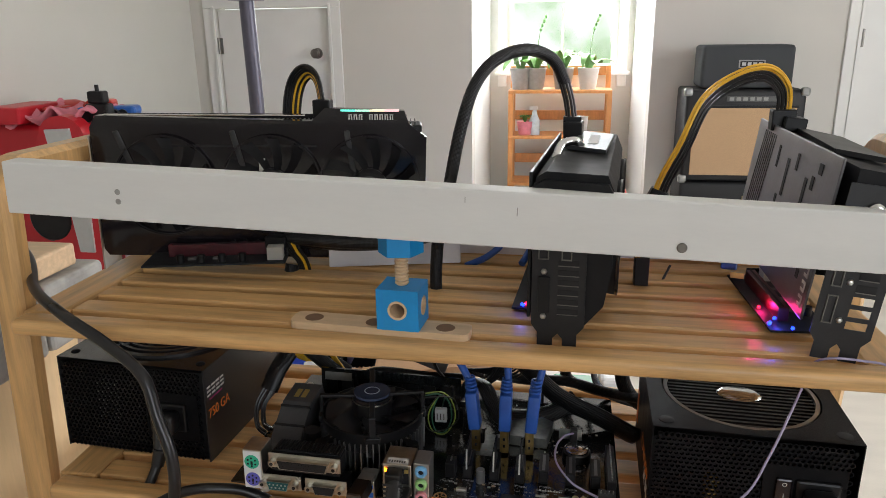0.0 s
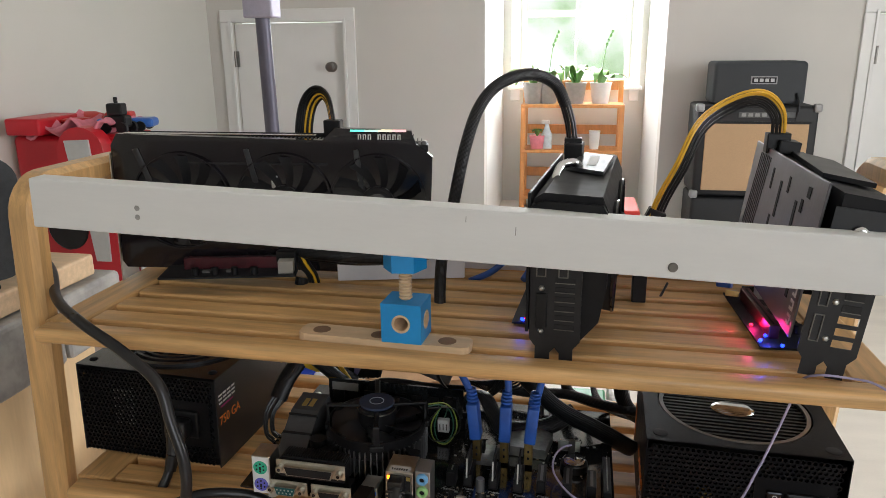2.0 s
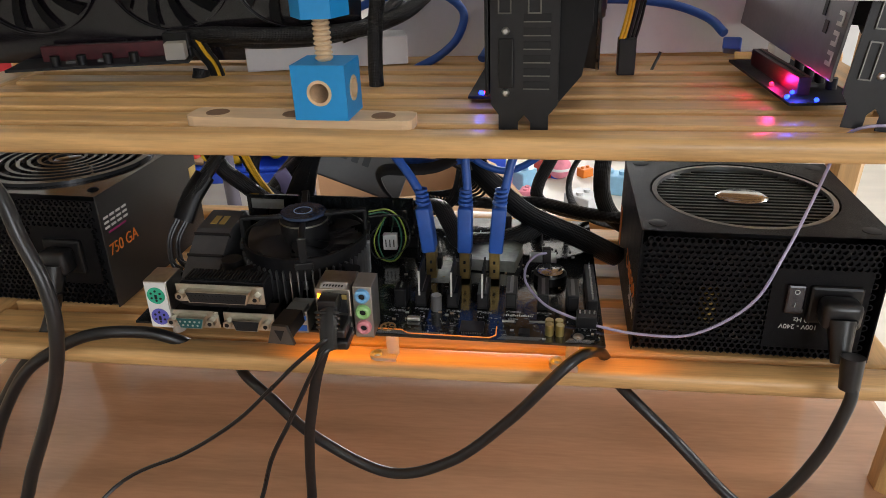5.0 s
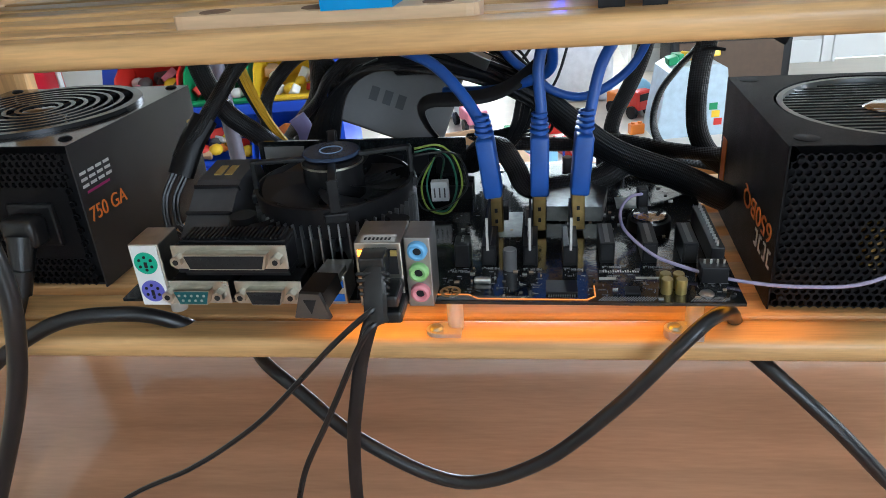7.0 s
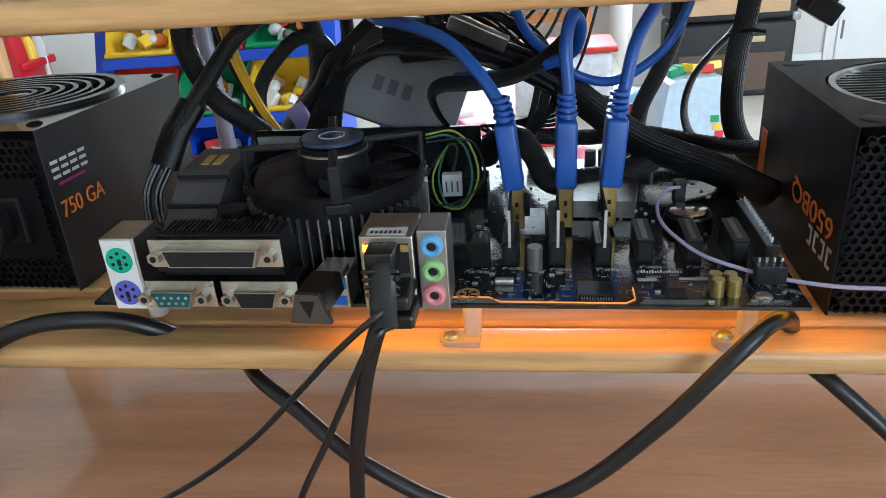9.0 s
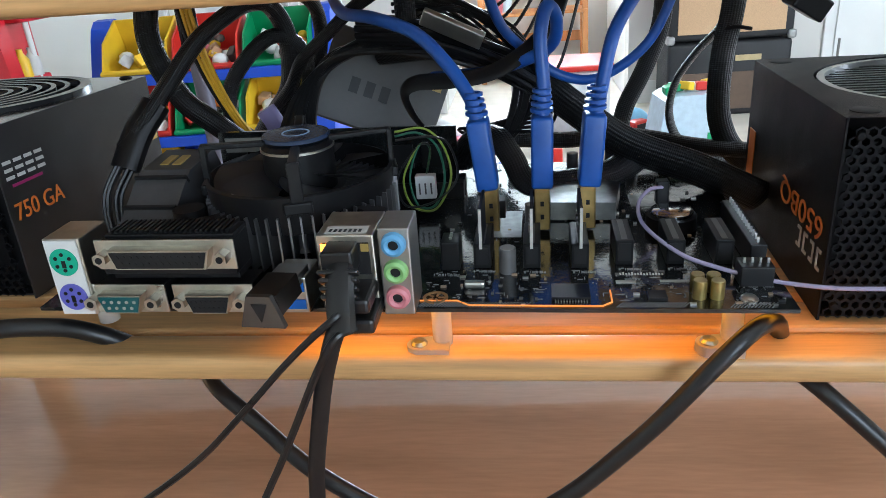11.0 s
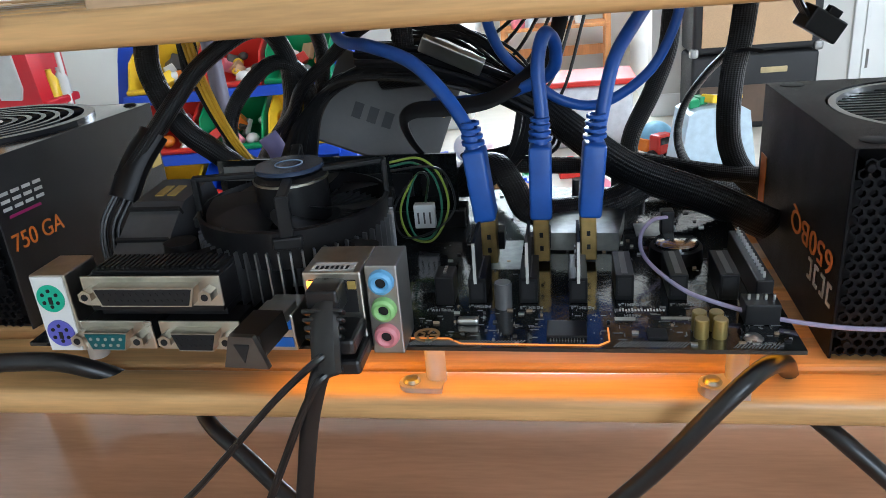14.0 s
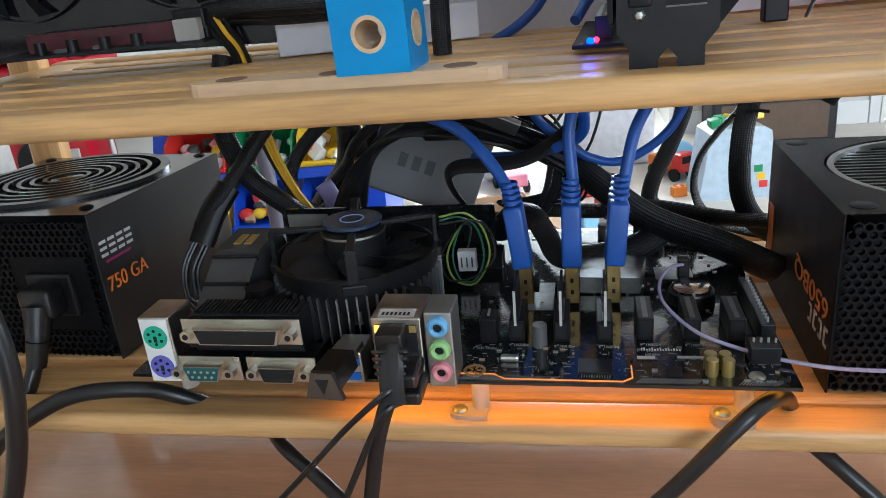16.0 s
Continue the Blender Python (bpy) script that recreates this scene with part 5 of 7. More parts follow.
def x1_slot(x, y):
    s = part("expansion_slot", span((x - 0.0037, y, 0), (x + 0.0037, y + 0.025, 0.0112), 0.0004), SLOTGREY, mb, "short black expansion slot")
    part("slot_mouth", span((x - 0.0012, y + 0.0015, 0.0112), (x + 0.0012, y + 0.0235, 0.0114)), mat("slot_mouth_grey", (0.10, 0.10, 0.10), 0.5), s)
    part("slot_face", span((x - 0.0026, y - 0.0003, 0.002), (x + 0.0026, y, 0.010)), DARKHOLE, s)
    return s


SX = (0.184, 0.2052, 0.2254, 0.2440, 0.2650, 0.2845)
for k, x in enumerate(SX):
    x1_slot(x, 0.036 + (0.003 if k > 2 else 0))
part("power_header", span((0.1665, 0.034, 0), (0.1745, 0.046, 0.0130), 0.0006), BLACK, mb, "black four-pin power header")
for k in range(3):
    part("header_pin", box((0.1705, 0.0385 + 0.0025 * k, 0.0128), (0.0012, 0.0012, 0.002)), STEEL, mb)
part("long_header", span((0.2935, 0.035, 0), (0.3000, 0.088, 0.0105), 0.0005), BLACK, mb, "long black pin header")
for k in range(14):
    part("header_pin", box((0.2968, 0.038 + 0.0036 * k, 0.0115), (0.0009, 0.0009, 0.003)), STEEL, mb)
hd = part("front_panel_header", span((0.286, 0.018, 0), (0.2985, 0.028, 0.0085), 0.0005), BLACK, mb, "black front panel header")
for i in range(4):
    part("header_pin", box((0.2880 + 0.003 * i, 0.0230, 0.0090), (0.0009, 0.0009, 0.003)), STEEL, hd)
# riser adapters standing in three slots, with blue cables
for k, x in enumerate(SX[:3]):
    ad = part("slot_adapter", span((x - 0.0006, 0.0316, 0.0113), (x + 0.0006, 0.056, 0.0290)), RISERPCB, mb, "thin upright adapter card")
    part("adapter_edge", span((x - 0.0006, 0.0310, 0.0113), (x + 0.0006, 0.0316, 0.0290)), mat("adapter_edge", (0.50, 0.50, 0.48), 0.45), ad, "pale bare board edge")
    for q in range(3):
        part("adapter_chip", span((x - 0.0014, 0.037 + 0.006 * q, 0.016), (x - 0.0006, 0.0405 + 0.006 * q, 0.0195)), GREYBOX, ad)
    part("adapter_socket", span((x + 0.0009, 0.079, 0.0060), (x + 0.0085, 0.088, 0.0150), 0.0005), BLACK, ad, "black socket")
plugs = []
for k, (x, zt) in enumerate(((-0.0765, 0.0), (-0.0515, 0.0), (-0.0300, 0.0))):
    u = thing("usb_cable", "thick blue USB cable with gold-tipped plug in the motherboard", "cable", group="blue cables")
    dx = -0.0035 if k == 0 else (0.0008 if k == 1 else 0.0028)
    part("metal_tip", box((x - dx * 0.3, 0.5515, 0.8985), (0.0072, 0.0115, 0.0215), 0.0006), BRASS, u, "brass-coloured plug tip")
    part("tip_window", box((x - dx * 0.3, 0.5455, 0.9010), (0.0016, 0.0006, 0.0022)), DARKHOLE, u)
    part("tip_window", box((x - dx * 0.3, 0.5455, 0.8945), (0.0016, 0.0006, 0.0022)), DARKHOLE, u)
    part("plug_body", box((x + dx * 0.5, 0.5522, 0.9245), (0.0100, 0.0150, 0.0330), 0.0016, seg=3, rot=turn(0, -3, math.degrees(dx / 0.032), 0)), USBBLUE, u, "blue moulded plug", True)
    for j in range(4):
        zz = 0.9425 + 0.0028 * j
        part("strain_ring", lathe([(0.003, 0), (0.0052 - 0.0003 * j, 0.0002), (0.0052 - 0.0003 * j, 0.0016), (0.003, 0.0018)], (x + dx * (1.05 + 0.1 * j), 0.5535 + 0.0006 * j, zz), 16), USBBLUE, u, "", True)
    plugs.append((u, x + dx))
u, x = plugs[0]
part("jacket", tube([(x, 0.5530, 0.938), (x - 0.0030, 0.556, 0.950), (-0.0935, 0.562, 0.9655), (-0.108, 0.570, 0.9785), (-0.130, 0.585, 0.9850), (-0.150, 0.610, 0.986), (-0.165, 0.650, 0.992)], 0.0032, 10, 8), USBBLUE, u, "blue cable jacket", True)
u, x = plugs[1]
part("jacket", tube([(x, 0.5530, 0.938), (-0.0495, 0.556, 0.952), (-0.0505, 0.560, 0.974), (-0.0470, 0.566, 0.9865), (-0.0425, 0.578, 0.978), (-0.047, 0.592, 0.964), (-0.075, 0.61, 0.952), (-0.11, 0.64, 0.945)], 0.0031, 10, 8), USBBLUE, u, "blue cable jacket", True)
u, x = plugs[2]
part("jacket", tube([(x, 0.5530, 0.938), (-0.0240, 0.558, 0.950), (-0.0180, 0.565, 0.973), (-0.007, 0.575, 0.989), (0.004, 0.590, 1.000), (0.010, 0.605, 1.006)], 0.0031, 10, 8), USBBLUE, u, "blue cable jacket", True)
lp = single("loose_blue_cable", tube([(-0.076, 0.60, 1.000), (-0.073, 0.605, 0.984), (-0.067, 0.61, 0.971), (-0.056, 0.615, 0.9595), (-0.040, 0.62, 0.946), (-0.020, 0.62, 0.943), (0.003, 0.62, 0.957), (0.015, 0.62, 0.978), (0.020, 0.62, 1.000)], 0.0027, 10, 8), USBBLUE, "blue cable looping down through the shelf slats", "cable", smooth=True)

# small parts on the board
chip = part("chip", box((0.2205, 0.0125, 0.0008), (0.015, 0.012, 0.0016), 0.0002), BLACK, mb, "square black chip")
for s_ in (-1, 1):
    for k in range(12):
        part("chip_leg", box((0.2145 + 0.00110 * k, 0.0125 + s_ * 0.0066, 0.0003), (0.0005, 0.0014, 0.0005)), STEEL, chip)
part("chip", box((0.2535, 0.010, 0.0006), (0.007, 0.007, 0.0012), 0.0002), BLACK, mb, "small black chip")
random.seed(4)
for k in range(120):
    x, y = random.uniform(0.160, 0.300), random.choice([random.uniform(0.002, 0.033), random.uniform(0.066, 0.175)])
    if 0.208 < x < 0.232 and y < 0.024 or (0.266 < x < 0.282 and y < 0.02):
        continue
    sx = random.choice([0.0010, 0.0016, 0.0024])
    part("surface_component", box((x, y, 0.0004), (sx, 0.0010, 0.0008)), random.choice([STEEL, mat("tan_ceramic", (0.30, 0.22, 0.15), 0.4), BLACK, GREYBOX]), mb)
for k in range(36):
    x, y = random.uniform(0.162, 0.298), random.uniform(0.006, 0.034)
    part("printed_mark", box((x, y, 0.00012), (random.choice([0.0012, 0.002, 0.0035]), 0.00022, 0.0002)), mat("grey_print", (0.20, 0.20, 0.20), 0.5), mb)
for x, y in ((0.2690, 0.0150), (0.2750, 0.0150), (0.2690, 0.0095), (0.2755, 0.0095)):
    cp = part("audio_capacitor", rod((x, y, 0), (x, y, 0.0072), 0.0027, seg=18), mat("gold_can", (0.42, 0.33, 0.12), 0.3, 0.8), mb, "gold capacitor can", True)
    part("can_top", rod((x, y, 0.0072), (x, y, 0.0076), 0.0024, seg=18), mat("gold_can_top", (0.60, 0.52, 0.28), 0.3, 0.8), cp, "", True)
for x, y, r_, hh in ((0.1950, 0.033, 0.0036, 0.0110), (0.085, 0.006, 0.0028, 0.0095), (0.0795, 0.006, 0.0028, 0.0095), (0.205, 0.085, 0.0035, 0.011), (0.236, 0.170, 0.0034, 0.011), (0.228, 0.172, 0.0034, 0.010), (0.250, 0.172, 0.0034, 0.012), (0.262, 0.168, 0.0034, 0.011)):
    cp = part("capacitor", rod((x, y, 0), (x, y, hh), r_, seg=18), mat("grey_can", (0.16, 0.16, 0.165), 0.4, 0.4), mb, "grey capacitor can", True)
    part("can_top", rod((x, y, hh), (x, y, hh + 0.0003), r_ * 0.85, seg=18), mat("grey_can_top", (0.38, 0.38, 0.38), 0.4, 0.5), cp, "", True)
part("crystal", box((0.182, 0.018, 0.0015), (0.0085, 0.0035, 0.003), 0.001), STEEL, mb, "silver crystal can")
part("coin_cell_holder", lathe([(0, 0.006), (0.0115, 0.006), (0.0120, 0.0)], (0.270, 0.082, 0), 32), BLACK, mb, "black coin cell holder", True)
part("coin_cell", lathe([(0, 0.0092), (0.0085, 0.0092), (0.0100, 0.0082), (0.0100, 0.006)], (0.270, 0.082, 0), 36), CHROME, mb, "shiny coin cell", True)
# Chipset plate, silvered to stand in for reflections on the board.
part("chipset_heatsink", prism([(0.205, 0.090), (0.245, 0.088), (0.250, 0.118), (0.232, 0.130), (0.208, 0.124)], "z", 0.001, 0.010), SHINYPCB, mb, "shiny silver chipset plate standing in for board reflections")
# Thin silver patches paint further reflections onto the board.
for p_, q_ in (((0.180, 0.070), (0.200, 0.104)), ((0.255, 0.108), (0.275, 0.125))):
    part("reflection_patch", span((*p_, 0.0), (*q_, 0.0003)), SHINYPCB, mb, "silver patch painted as a reflection on the board")
tr = bmesh.new()
for a_, b_ in (((0.161, 0.0060), (0.176, 0.0060)), ((0.176, 0.0060), (0.181, 0.0022)), ((0.181, 0.0022), (0.232, 0.0018)), ((0.232, 0.0018), (0.236, 0.0050)), ((0.236, 0.0050), (0.236, 0.0150))):
    tube([(*a_, 0.0003), (*b_, 0.0003)], 0.00034, 6, 1, bm=tr)
part("light_trace", tr, glow("orange_trace", (1.0, 0.30, 0.05), 0.32), mb, "glowing orange printed trace")
gr = bmesh.new()
ring((0.1670, 0.0085, 0.0002), 0.0045, 0.0012, 0.0004, 24, gr)
for k in range(5):
    a = 2 * math.pi * k / 5
    box((0.1670 + 0.0026 * math.cos(a), 0.0085 + 0.0026 * math.sin(a), 0.0004), (0.0030, 0.0008, 0.0004), bm=gr, rot=turn(0, 0, 0, math.degrees(a)))
part("gear_mark", gr, mat("copper_print", (0.50, 0.28, 0.12), 0.4, 0.5), mb, "copper-coloured printed wheel")
# orange lamps beneath the board
for k in range(6):
    part("under_light", box((0.130 + 0.030 * k, 0.012, -0.0024), (0.005, 0.005, 0.0016)), glow("orange_led", (1.0, 0.34, 0.01), 3), mb, "lit orange LED under the board")
area("board_underglow", (BX + 0.222, BY + 0.010, BZ - 0.0022), (BX + 0.222, BY + 0.004, BZ - 0.1), 0.235, 0.020, 0.042, (1.0, 0.34, 0.0))

# fan lead and its white plug
fl_ = thing("fan_lead", "coiled green, yellow and black fan wires with white plug", "cable")
for m_, dx, dz in ((WIREGRN, 0, 0), (WIRELIME, 0.003, 0.002), (WIREBLK, 0.006, -0.002)):
    part("wire", tube([(-0.118, 0.548, 0.936 + dz), (-0.108 + dx, 0.552, 0.936 + dz), (-0.100 + dx, 0.556, 0.928), (-0.0975 + dx, 0.556, 0.912), (-0.103, 0.555, 0.899 - dz), (-0.1115 - dx, 0.556, 0.899), (-0.115 - dx, 0.560, 0.912), (-0.110, 0.566, 0.926), (-0.106, 0.574, 0.922), (-0.111, 0.584, 0.903)], 0.0006, 6, 8), m_, fl_, "", True)
part("plug", box((-0.1105, 0.5800, 0.9005), (0.0105, 0.0055, 0.0125), 0.0006), TWHITE, fl_, "white four-pin plug")
for k in range(3):
    part("plug_slot", box((-0.1135 + 0.003 * k, 0.5770, 0.9000), (0.0008, 0.0005, 0.006)), GREYBOX, fl_)

# fine print on the board
hp = bmesh.new()
for k in range(110):
    x = 0.162 + 0.00122 * k
    if 0.204 < x < 0.238 or 0.264 < x < 0.280:
        continue
    box((x, 0.0033, 0.00012), (0.0050, 0.00035, 0.0002), bm=hp, rot=turn(0, 0, 0, 52))
hpr = part("hatch_print", hp, mat("grey_print", (0.20, 0.20, 0.20), 0.5), mb, "grey slanted hatch print")
hpr["kind"] = "stuff"
lp_ = bmesh.new()
for k in range(16):
    span((0.240 + 0.0012 * k, 0.0292, 0), (0.2407 + 0.0012 * k, 0.0304 + 0.0006 * (k % 3), 0.0002), bm=lp_)
part("pin_print", lp_, SILK, mb)
for x, y, wtxt in ((0.1690, 0.0295, "PCIE_12V_1"), (0.1850, 0.0330, "PCIEX1_1"), (0.2065, 0.0320, "PCIEX1_2"), (0.2270, 0.0320, "PCIEX1_3"), (0.2460, 0.0345, "PCIEX1_4"), (0.2660, 0.0345, "PCIEX1_5"), (0.2460, 0.0252, "ASSEM"), (0.2900, 0.0045, "REV 1.0")):
    words(wtxt, 0.0023, pose(x, y, 0.0002, 0, 0, 180), mat("pale_board_print", (0.25, 0.25, 0.25), 0.5), mb, "lettering", "small white board print")
part("print_block", span((0.2390, 0.0215, 0), (0.2470, 0.0238, 0.0003)), mat("pale_print_block", (0.42, 0.42, 0.41), 0.5), mb, "pale printed block")
part("print_block", span((0.2565, 0.0225, 0), (0.2690, 0.0243, 0.0003)), mat("pale_print_block", (0.42, 0.42, 0.41), 0.5), mb, "pale printed block")
random.seed(31)
pr_ = bmesh.new()
for k in range(260):
    x, y = random.uniform(0.160, 0.300), random.choice([random.uniform(0.006, 0.033), random.uniform(0.006, 0.033), random.uniform(0.064, 0.176)])
    w_ = random.choice([0.0006, 0.0010, 0.0022])
    box((x, y, 0.00014), (w_, 0.0003, 0.00024) if k % 2 else (0.0003, w_, 0.00024), bm=pr_)
cpr = part("component_print", pr_, mat("grey_print", (0.20, 0.20, 0.20), 0.5), mb, "tiny white component outlines")
cpr["kind"] = "stuff"

# ---- cables ----
def bundle(parent, pts, n_w, r, spread, mats, flat=1.0, up=(0, 0, 1), jitter=0.0, name="wire"):
    """Several wires that run side by side along one line."""
    for k in range(n_w):
        a = 2 * math.pi * k / n_w
        off = (spread * flat * math.sin(a), spread * math.cos(a)) if flat < 1.0 or n_w > 3 else (0, (k - (n_w - 1) / 2) * spread)
        q = [tuple(c + random.uniform(-jitter, jitter) for c in p) for p in pts]
        part(name, tube(q, r, 6, 8, offset=off, up=up), mats[k % len(mats)], parent, "", True)


def ribbon(parent, pts, n_w, r, pitch, mats, up):
    for k in range(n_w):
        part("wire", tube(pts, r, 6, 8, offset=(0, (k - (n_w - 1) / 2) * pitch), up=up), mats[k] if len(mats) == n_w else mats[k % len(mats)], parent, "", True)


ca = thing("sleeved_power_cable", "black braided power cable arching up to the short card", "cable")
part("sleeve", tube([(-0.116, 0.600, UP - 0.03), (-0.116, 0.600, 1.030), (-0.112, 0.600, 1.069), (-0.104, 0.605, 1.105), (-0.095, 0.610, 1.150), (-0.084, 0.620, 1.185), (-0.067, 0.630, 1.205), (-0.042, 0.645, 1.212), (-0.021, 0.660, 1.203), (-0.011, 0.668, 1.184)], 0.0053, 14, 8), SLEEVE, ca, "black braided sleeve", True)
bundle(ca, [(-0.012, 0.667, 1.187), (-0.0065, 0.670, 1.168), (-0.003, 0.672, 1.146)], 6, 0.0014, 0.0036, [WIREBLK])
part("connector", box((-0.003, 0.672, 1.146), (0.016, 0.012, 0.016), 0.001), BLACK, ca, "black power plug")

cbn = thing("yellow_black_power_cable", "yellow and black power wires arching up to the grey card", "cable")
bpts = [(0.0605, 0.633, 1.036), (0.064, 0.633, 1.052), (0.073, 0.640, 1.096), (0.089, 0.640, 1.133), (0.106, 0.650, 1.169), (0.133, 0.660, 1.187), (0.157, 0.670, 1.190), (0.174, 0.680, 1.175), (0.177, 0.685, 1.150)]
for k in range(8):
    part("wire", tube(bpts, 0.0011, 6, 8, offset=(0.0012 * (k % 2) - 0.0006, (k - 3.5) * 0.0019), up=(0.55, -0.6, 0.5)), WIREYEL if k < 3 else WIREBLK, cbn, "yellow insulated wire" if k < 3 else "", True)
part("connector", box((0.0603, 0.633, UP + 0.013), (0.0125, 0.010, 0.026), 0.001), BLACK, cbn, "black plug standing on the shelf")
part("connector", box((0.0710, 0.640, 1.0905), (0.016, 0.010, 0.010), 0.001, rot=turn(0, 0, 24, 0)), BLACK, cbn, "black plug joint")
part("connector", box((0.177, 0.685, 1.150), (0.020, 0.012, 0.018), 0.001), BLACK, cbn, "black power plug")

cc = thing("yellow_black_power_cable", "short loop of yellow and black wires above the long card", "cable")
for k in range(8):
    o_ = 0.0022 * (k - 3.5)
    part("wire", tube([(-0.274, 0.700, 1.115), (-0.273, 0.697, 1.154), (-0.266, 0.695, 1.181), (-0.253, 0.690, 1.193), (-0.242, 0.686, 1.186), (-0.2355, 0.680, 1.160)], 0.0013, 6, 8, offset=(0.0, o_), up=(0.3, -0.9, 0.2)), WIREYEL if k in (4, 6) else WIREBLK, cc, "", True)
part("connector", box((-0.2345, 0.677, 1.158), (0.017, 0.012, 0.020), 0.001), BLACK, cc, "black power plug")

# clutter of leads under the long card
cl = thing("shelf_leads", "black sleeved leads with yellow wires lying under the long card", "cable")
part("sleeve", tube([(-0.262, 0.628, 1.046), (-0.235, 0.622, 1.047), (-0.200, 0.620, 1.046), (-0.165, 0.628, 1.045), (-0.130, 0.650, 1.046), (-0.105, 0.676, 1.053), (-0.092, 0.70, 1.062)], 0.0060, 10, 8), SLEEVE, cl, "black braided sleeve", True)
part("sleeve", tube([(-0.250, 0.630, 1.042), (-0.200, 0.632, 1.039), (-0.150, 0.648, 1.041), (-0.115, 0.672, 1.058), (-0.108, 0.690, 1.072)], 0.0045, 10, 8), SLEEVE, cl, "", True)
part("connector", box((-0.268, 0.622, 1.044), (0.020, 0.012, 0.012), 0.001), BLACK, cl, "black plug")
for k in range(4):
    part("wire", tube([(-0.262 + 0.004 * k, 0.622, 1.044), (-0.258 + 0.004 * k, 0.624, 1.034), (-0.252 + 0.003 * k, 0.630, 1.022), (-0.250 + 0.003 * k, 0.633, 1.000), (-0.250 + 0.003 * k, 0.633, 0.965)], 0.0016, 6, 8), WIREYEL if k == 2 else WIREBLK, cl, "", True)
cb2 = thing("usb_cable", "blue USB cable curling behind the white block", "cable", group="blue cables")
part("jacket", tube([(-0.160, 0.676, 1.050), (-0.120, 0.684, 1.064), (-0.085, 0.692, 1.066), (-0.062, 0.690, 1.052), (-0.064, 0.680, 1.034), (-0.078, 0.676, 1.020), (-0.10, 0.68, 1.008)], 0.0033, 10, 8), USBBLUE, cb2, "", True)
cb3 = thing("usb_cable", "blue USB cable running to the glowing riser board", "cable", group="blue cables")
part("jacket", tube([(-0.045, 0.655, 1.020), (-0.030, 0.680, 1.035), (0.010, 0.695, 1.052), (0.050, 0.698, 1.056), (0.095, 0.690, 1.053), (0.122, 0.672, 1.045), (0.132, 0.655, 1.036)], 0.0033, 10, 8), USBBLUE, cb3, "", True)
part("plug_body", box((0.136, 0.645, 1.029), (0.0125, 0.026, 0.0085), 0.0014, rot=turn(0, -18, 0, -16)), USBBLUE, cb3, "blue moulded plug")
part("metal_tip", box((0.140, 0.630, 1.0245), (0.011, 0.010, 0.005), 0.0004, rot=turn(0, -14, 0, -16)), BRASS, cb3, "brass-coloured tip")

# mains cords
cd = thing("mains_cord", "thick black mains cord hanging in front of the rack post", "cable")
part("cord", tube([(-0.540, 0.60, 1.06), (-0.47, 0.552, 1.046), (-0.425, 0.500, 1.036), (-0.378, 0.465, 1.031), (-0.331, 0.445, 1.018), (-0.300, 0.437, 0.998), (-0.290, 0.432, 0.97), (-0.281, 0.428, 0.943), (-0.280, 0.426, 0.917), (-0.288, 0.425, 0.885), (-0.302, 0.424, 0.852), (-0.322, 0.42, 0.811), (-0.3380, 0.415, 0.775), (-0.3520, 0.39, 0.7555), (-0.40, 0.33, 0.7555), (-0.38, 0.24, 0.7555)], 0.0043, 12, 8), RUBBER, cd, "", True)
ce = thing("mains_cord", "black mains cord from the 750 GA power supply", "cable")
part("cord", tube([(-0.345, 0.511, 0.880), (-0.353, 0.500, 0.858), (-0.376, 0.492, 0.830), (-0.400, 0.488, 0.796), (-0.418, 0.486, 0.764), (-0.43, 0.46, 0.7555), (-0.44, 0.38, 0.7555), (-0.40, 0.28, 0.7555)], 0.0042, 12, 8), RUBBER, ce, "", True)
cf = thing("mains_cord", "black cord lying over the lower rail", "cable")
part("cord", tube([(-0.235, 0.500, 0.852), (-0.250, 0.492, 0.866), (-0.268, 0.487, 0.8735), (-0.297, 0.477, 0.8770), (-0.325, 0.472, 0.866), (-0.352, 0.470, 0.846), (-0.380, 0.468, 0.806), (-0.398, 0.46, 0.765), (-0.40, 0.44, 0.7555), (-0.35, 0.40, 0.7555), (-0.28, 0.38, 0.7555), (-0.25, 0.33, 0.7555)], 0.0042, 12, 8), RUBBER, cf, "", True)
cg = thing("mains_cord", "long black mains cord drooping under the rack to the table", "cable")
part("cord", tube([(-0.275, 0.60, 0.815), (-0.235, 0.545, 0.828), (-0.208, 0.500, 0.835), (-0.182, 0.482, 0.826), (-0.148, 0.468, 0.805), (-0.099, 0.463, 0.782), (-0.056, 0.463, 0.795), (-0.018, 0.464, 0.830), (0.012, 0.466, 0.866), (0.026, 0.474, 0.8745), (0.037, 0.486, 0.8700), (0.044, 0.499, 0.856), (0.048, 0.501, 0.843), (0.059, 0.484, 0.838), (0.090, 0.473, 0.810), (0.125, 0.470, 0.771), (0.140, 0.464, 0.7665), (0.155, 0.460, 0.782), (0.172, 0.459, 0.820), (0.181, 0.460, 0.857), (0.1805, 0.4635, 0.870)], 0.0037, 12, 8), RUBBER, cg, "", True)

part("strain_relief", rod((0.1805, 0.4635, 0.864), (0.1805, 0.4670, 0.884), 0.0058, 0.0068, 14), RUBBER, cg, "ribbed strain relief", True)
part("strain_relief", rod((-0.3465, 0.509, 0.874), (-0.3440, 0.513, 0.888), 0.0052, 0.0062, 14), RUBBER, ce, "ribbed strain relief", True)
# lilac lead from the board over the rails
lw = thing("lilac_lead", "thin lilac lead looping from the board up over the shelf", "cable")
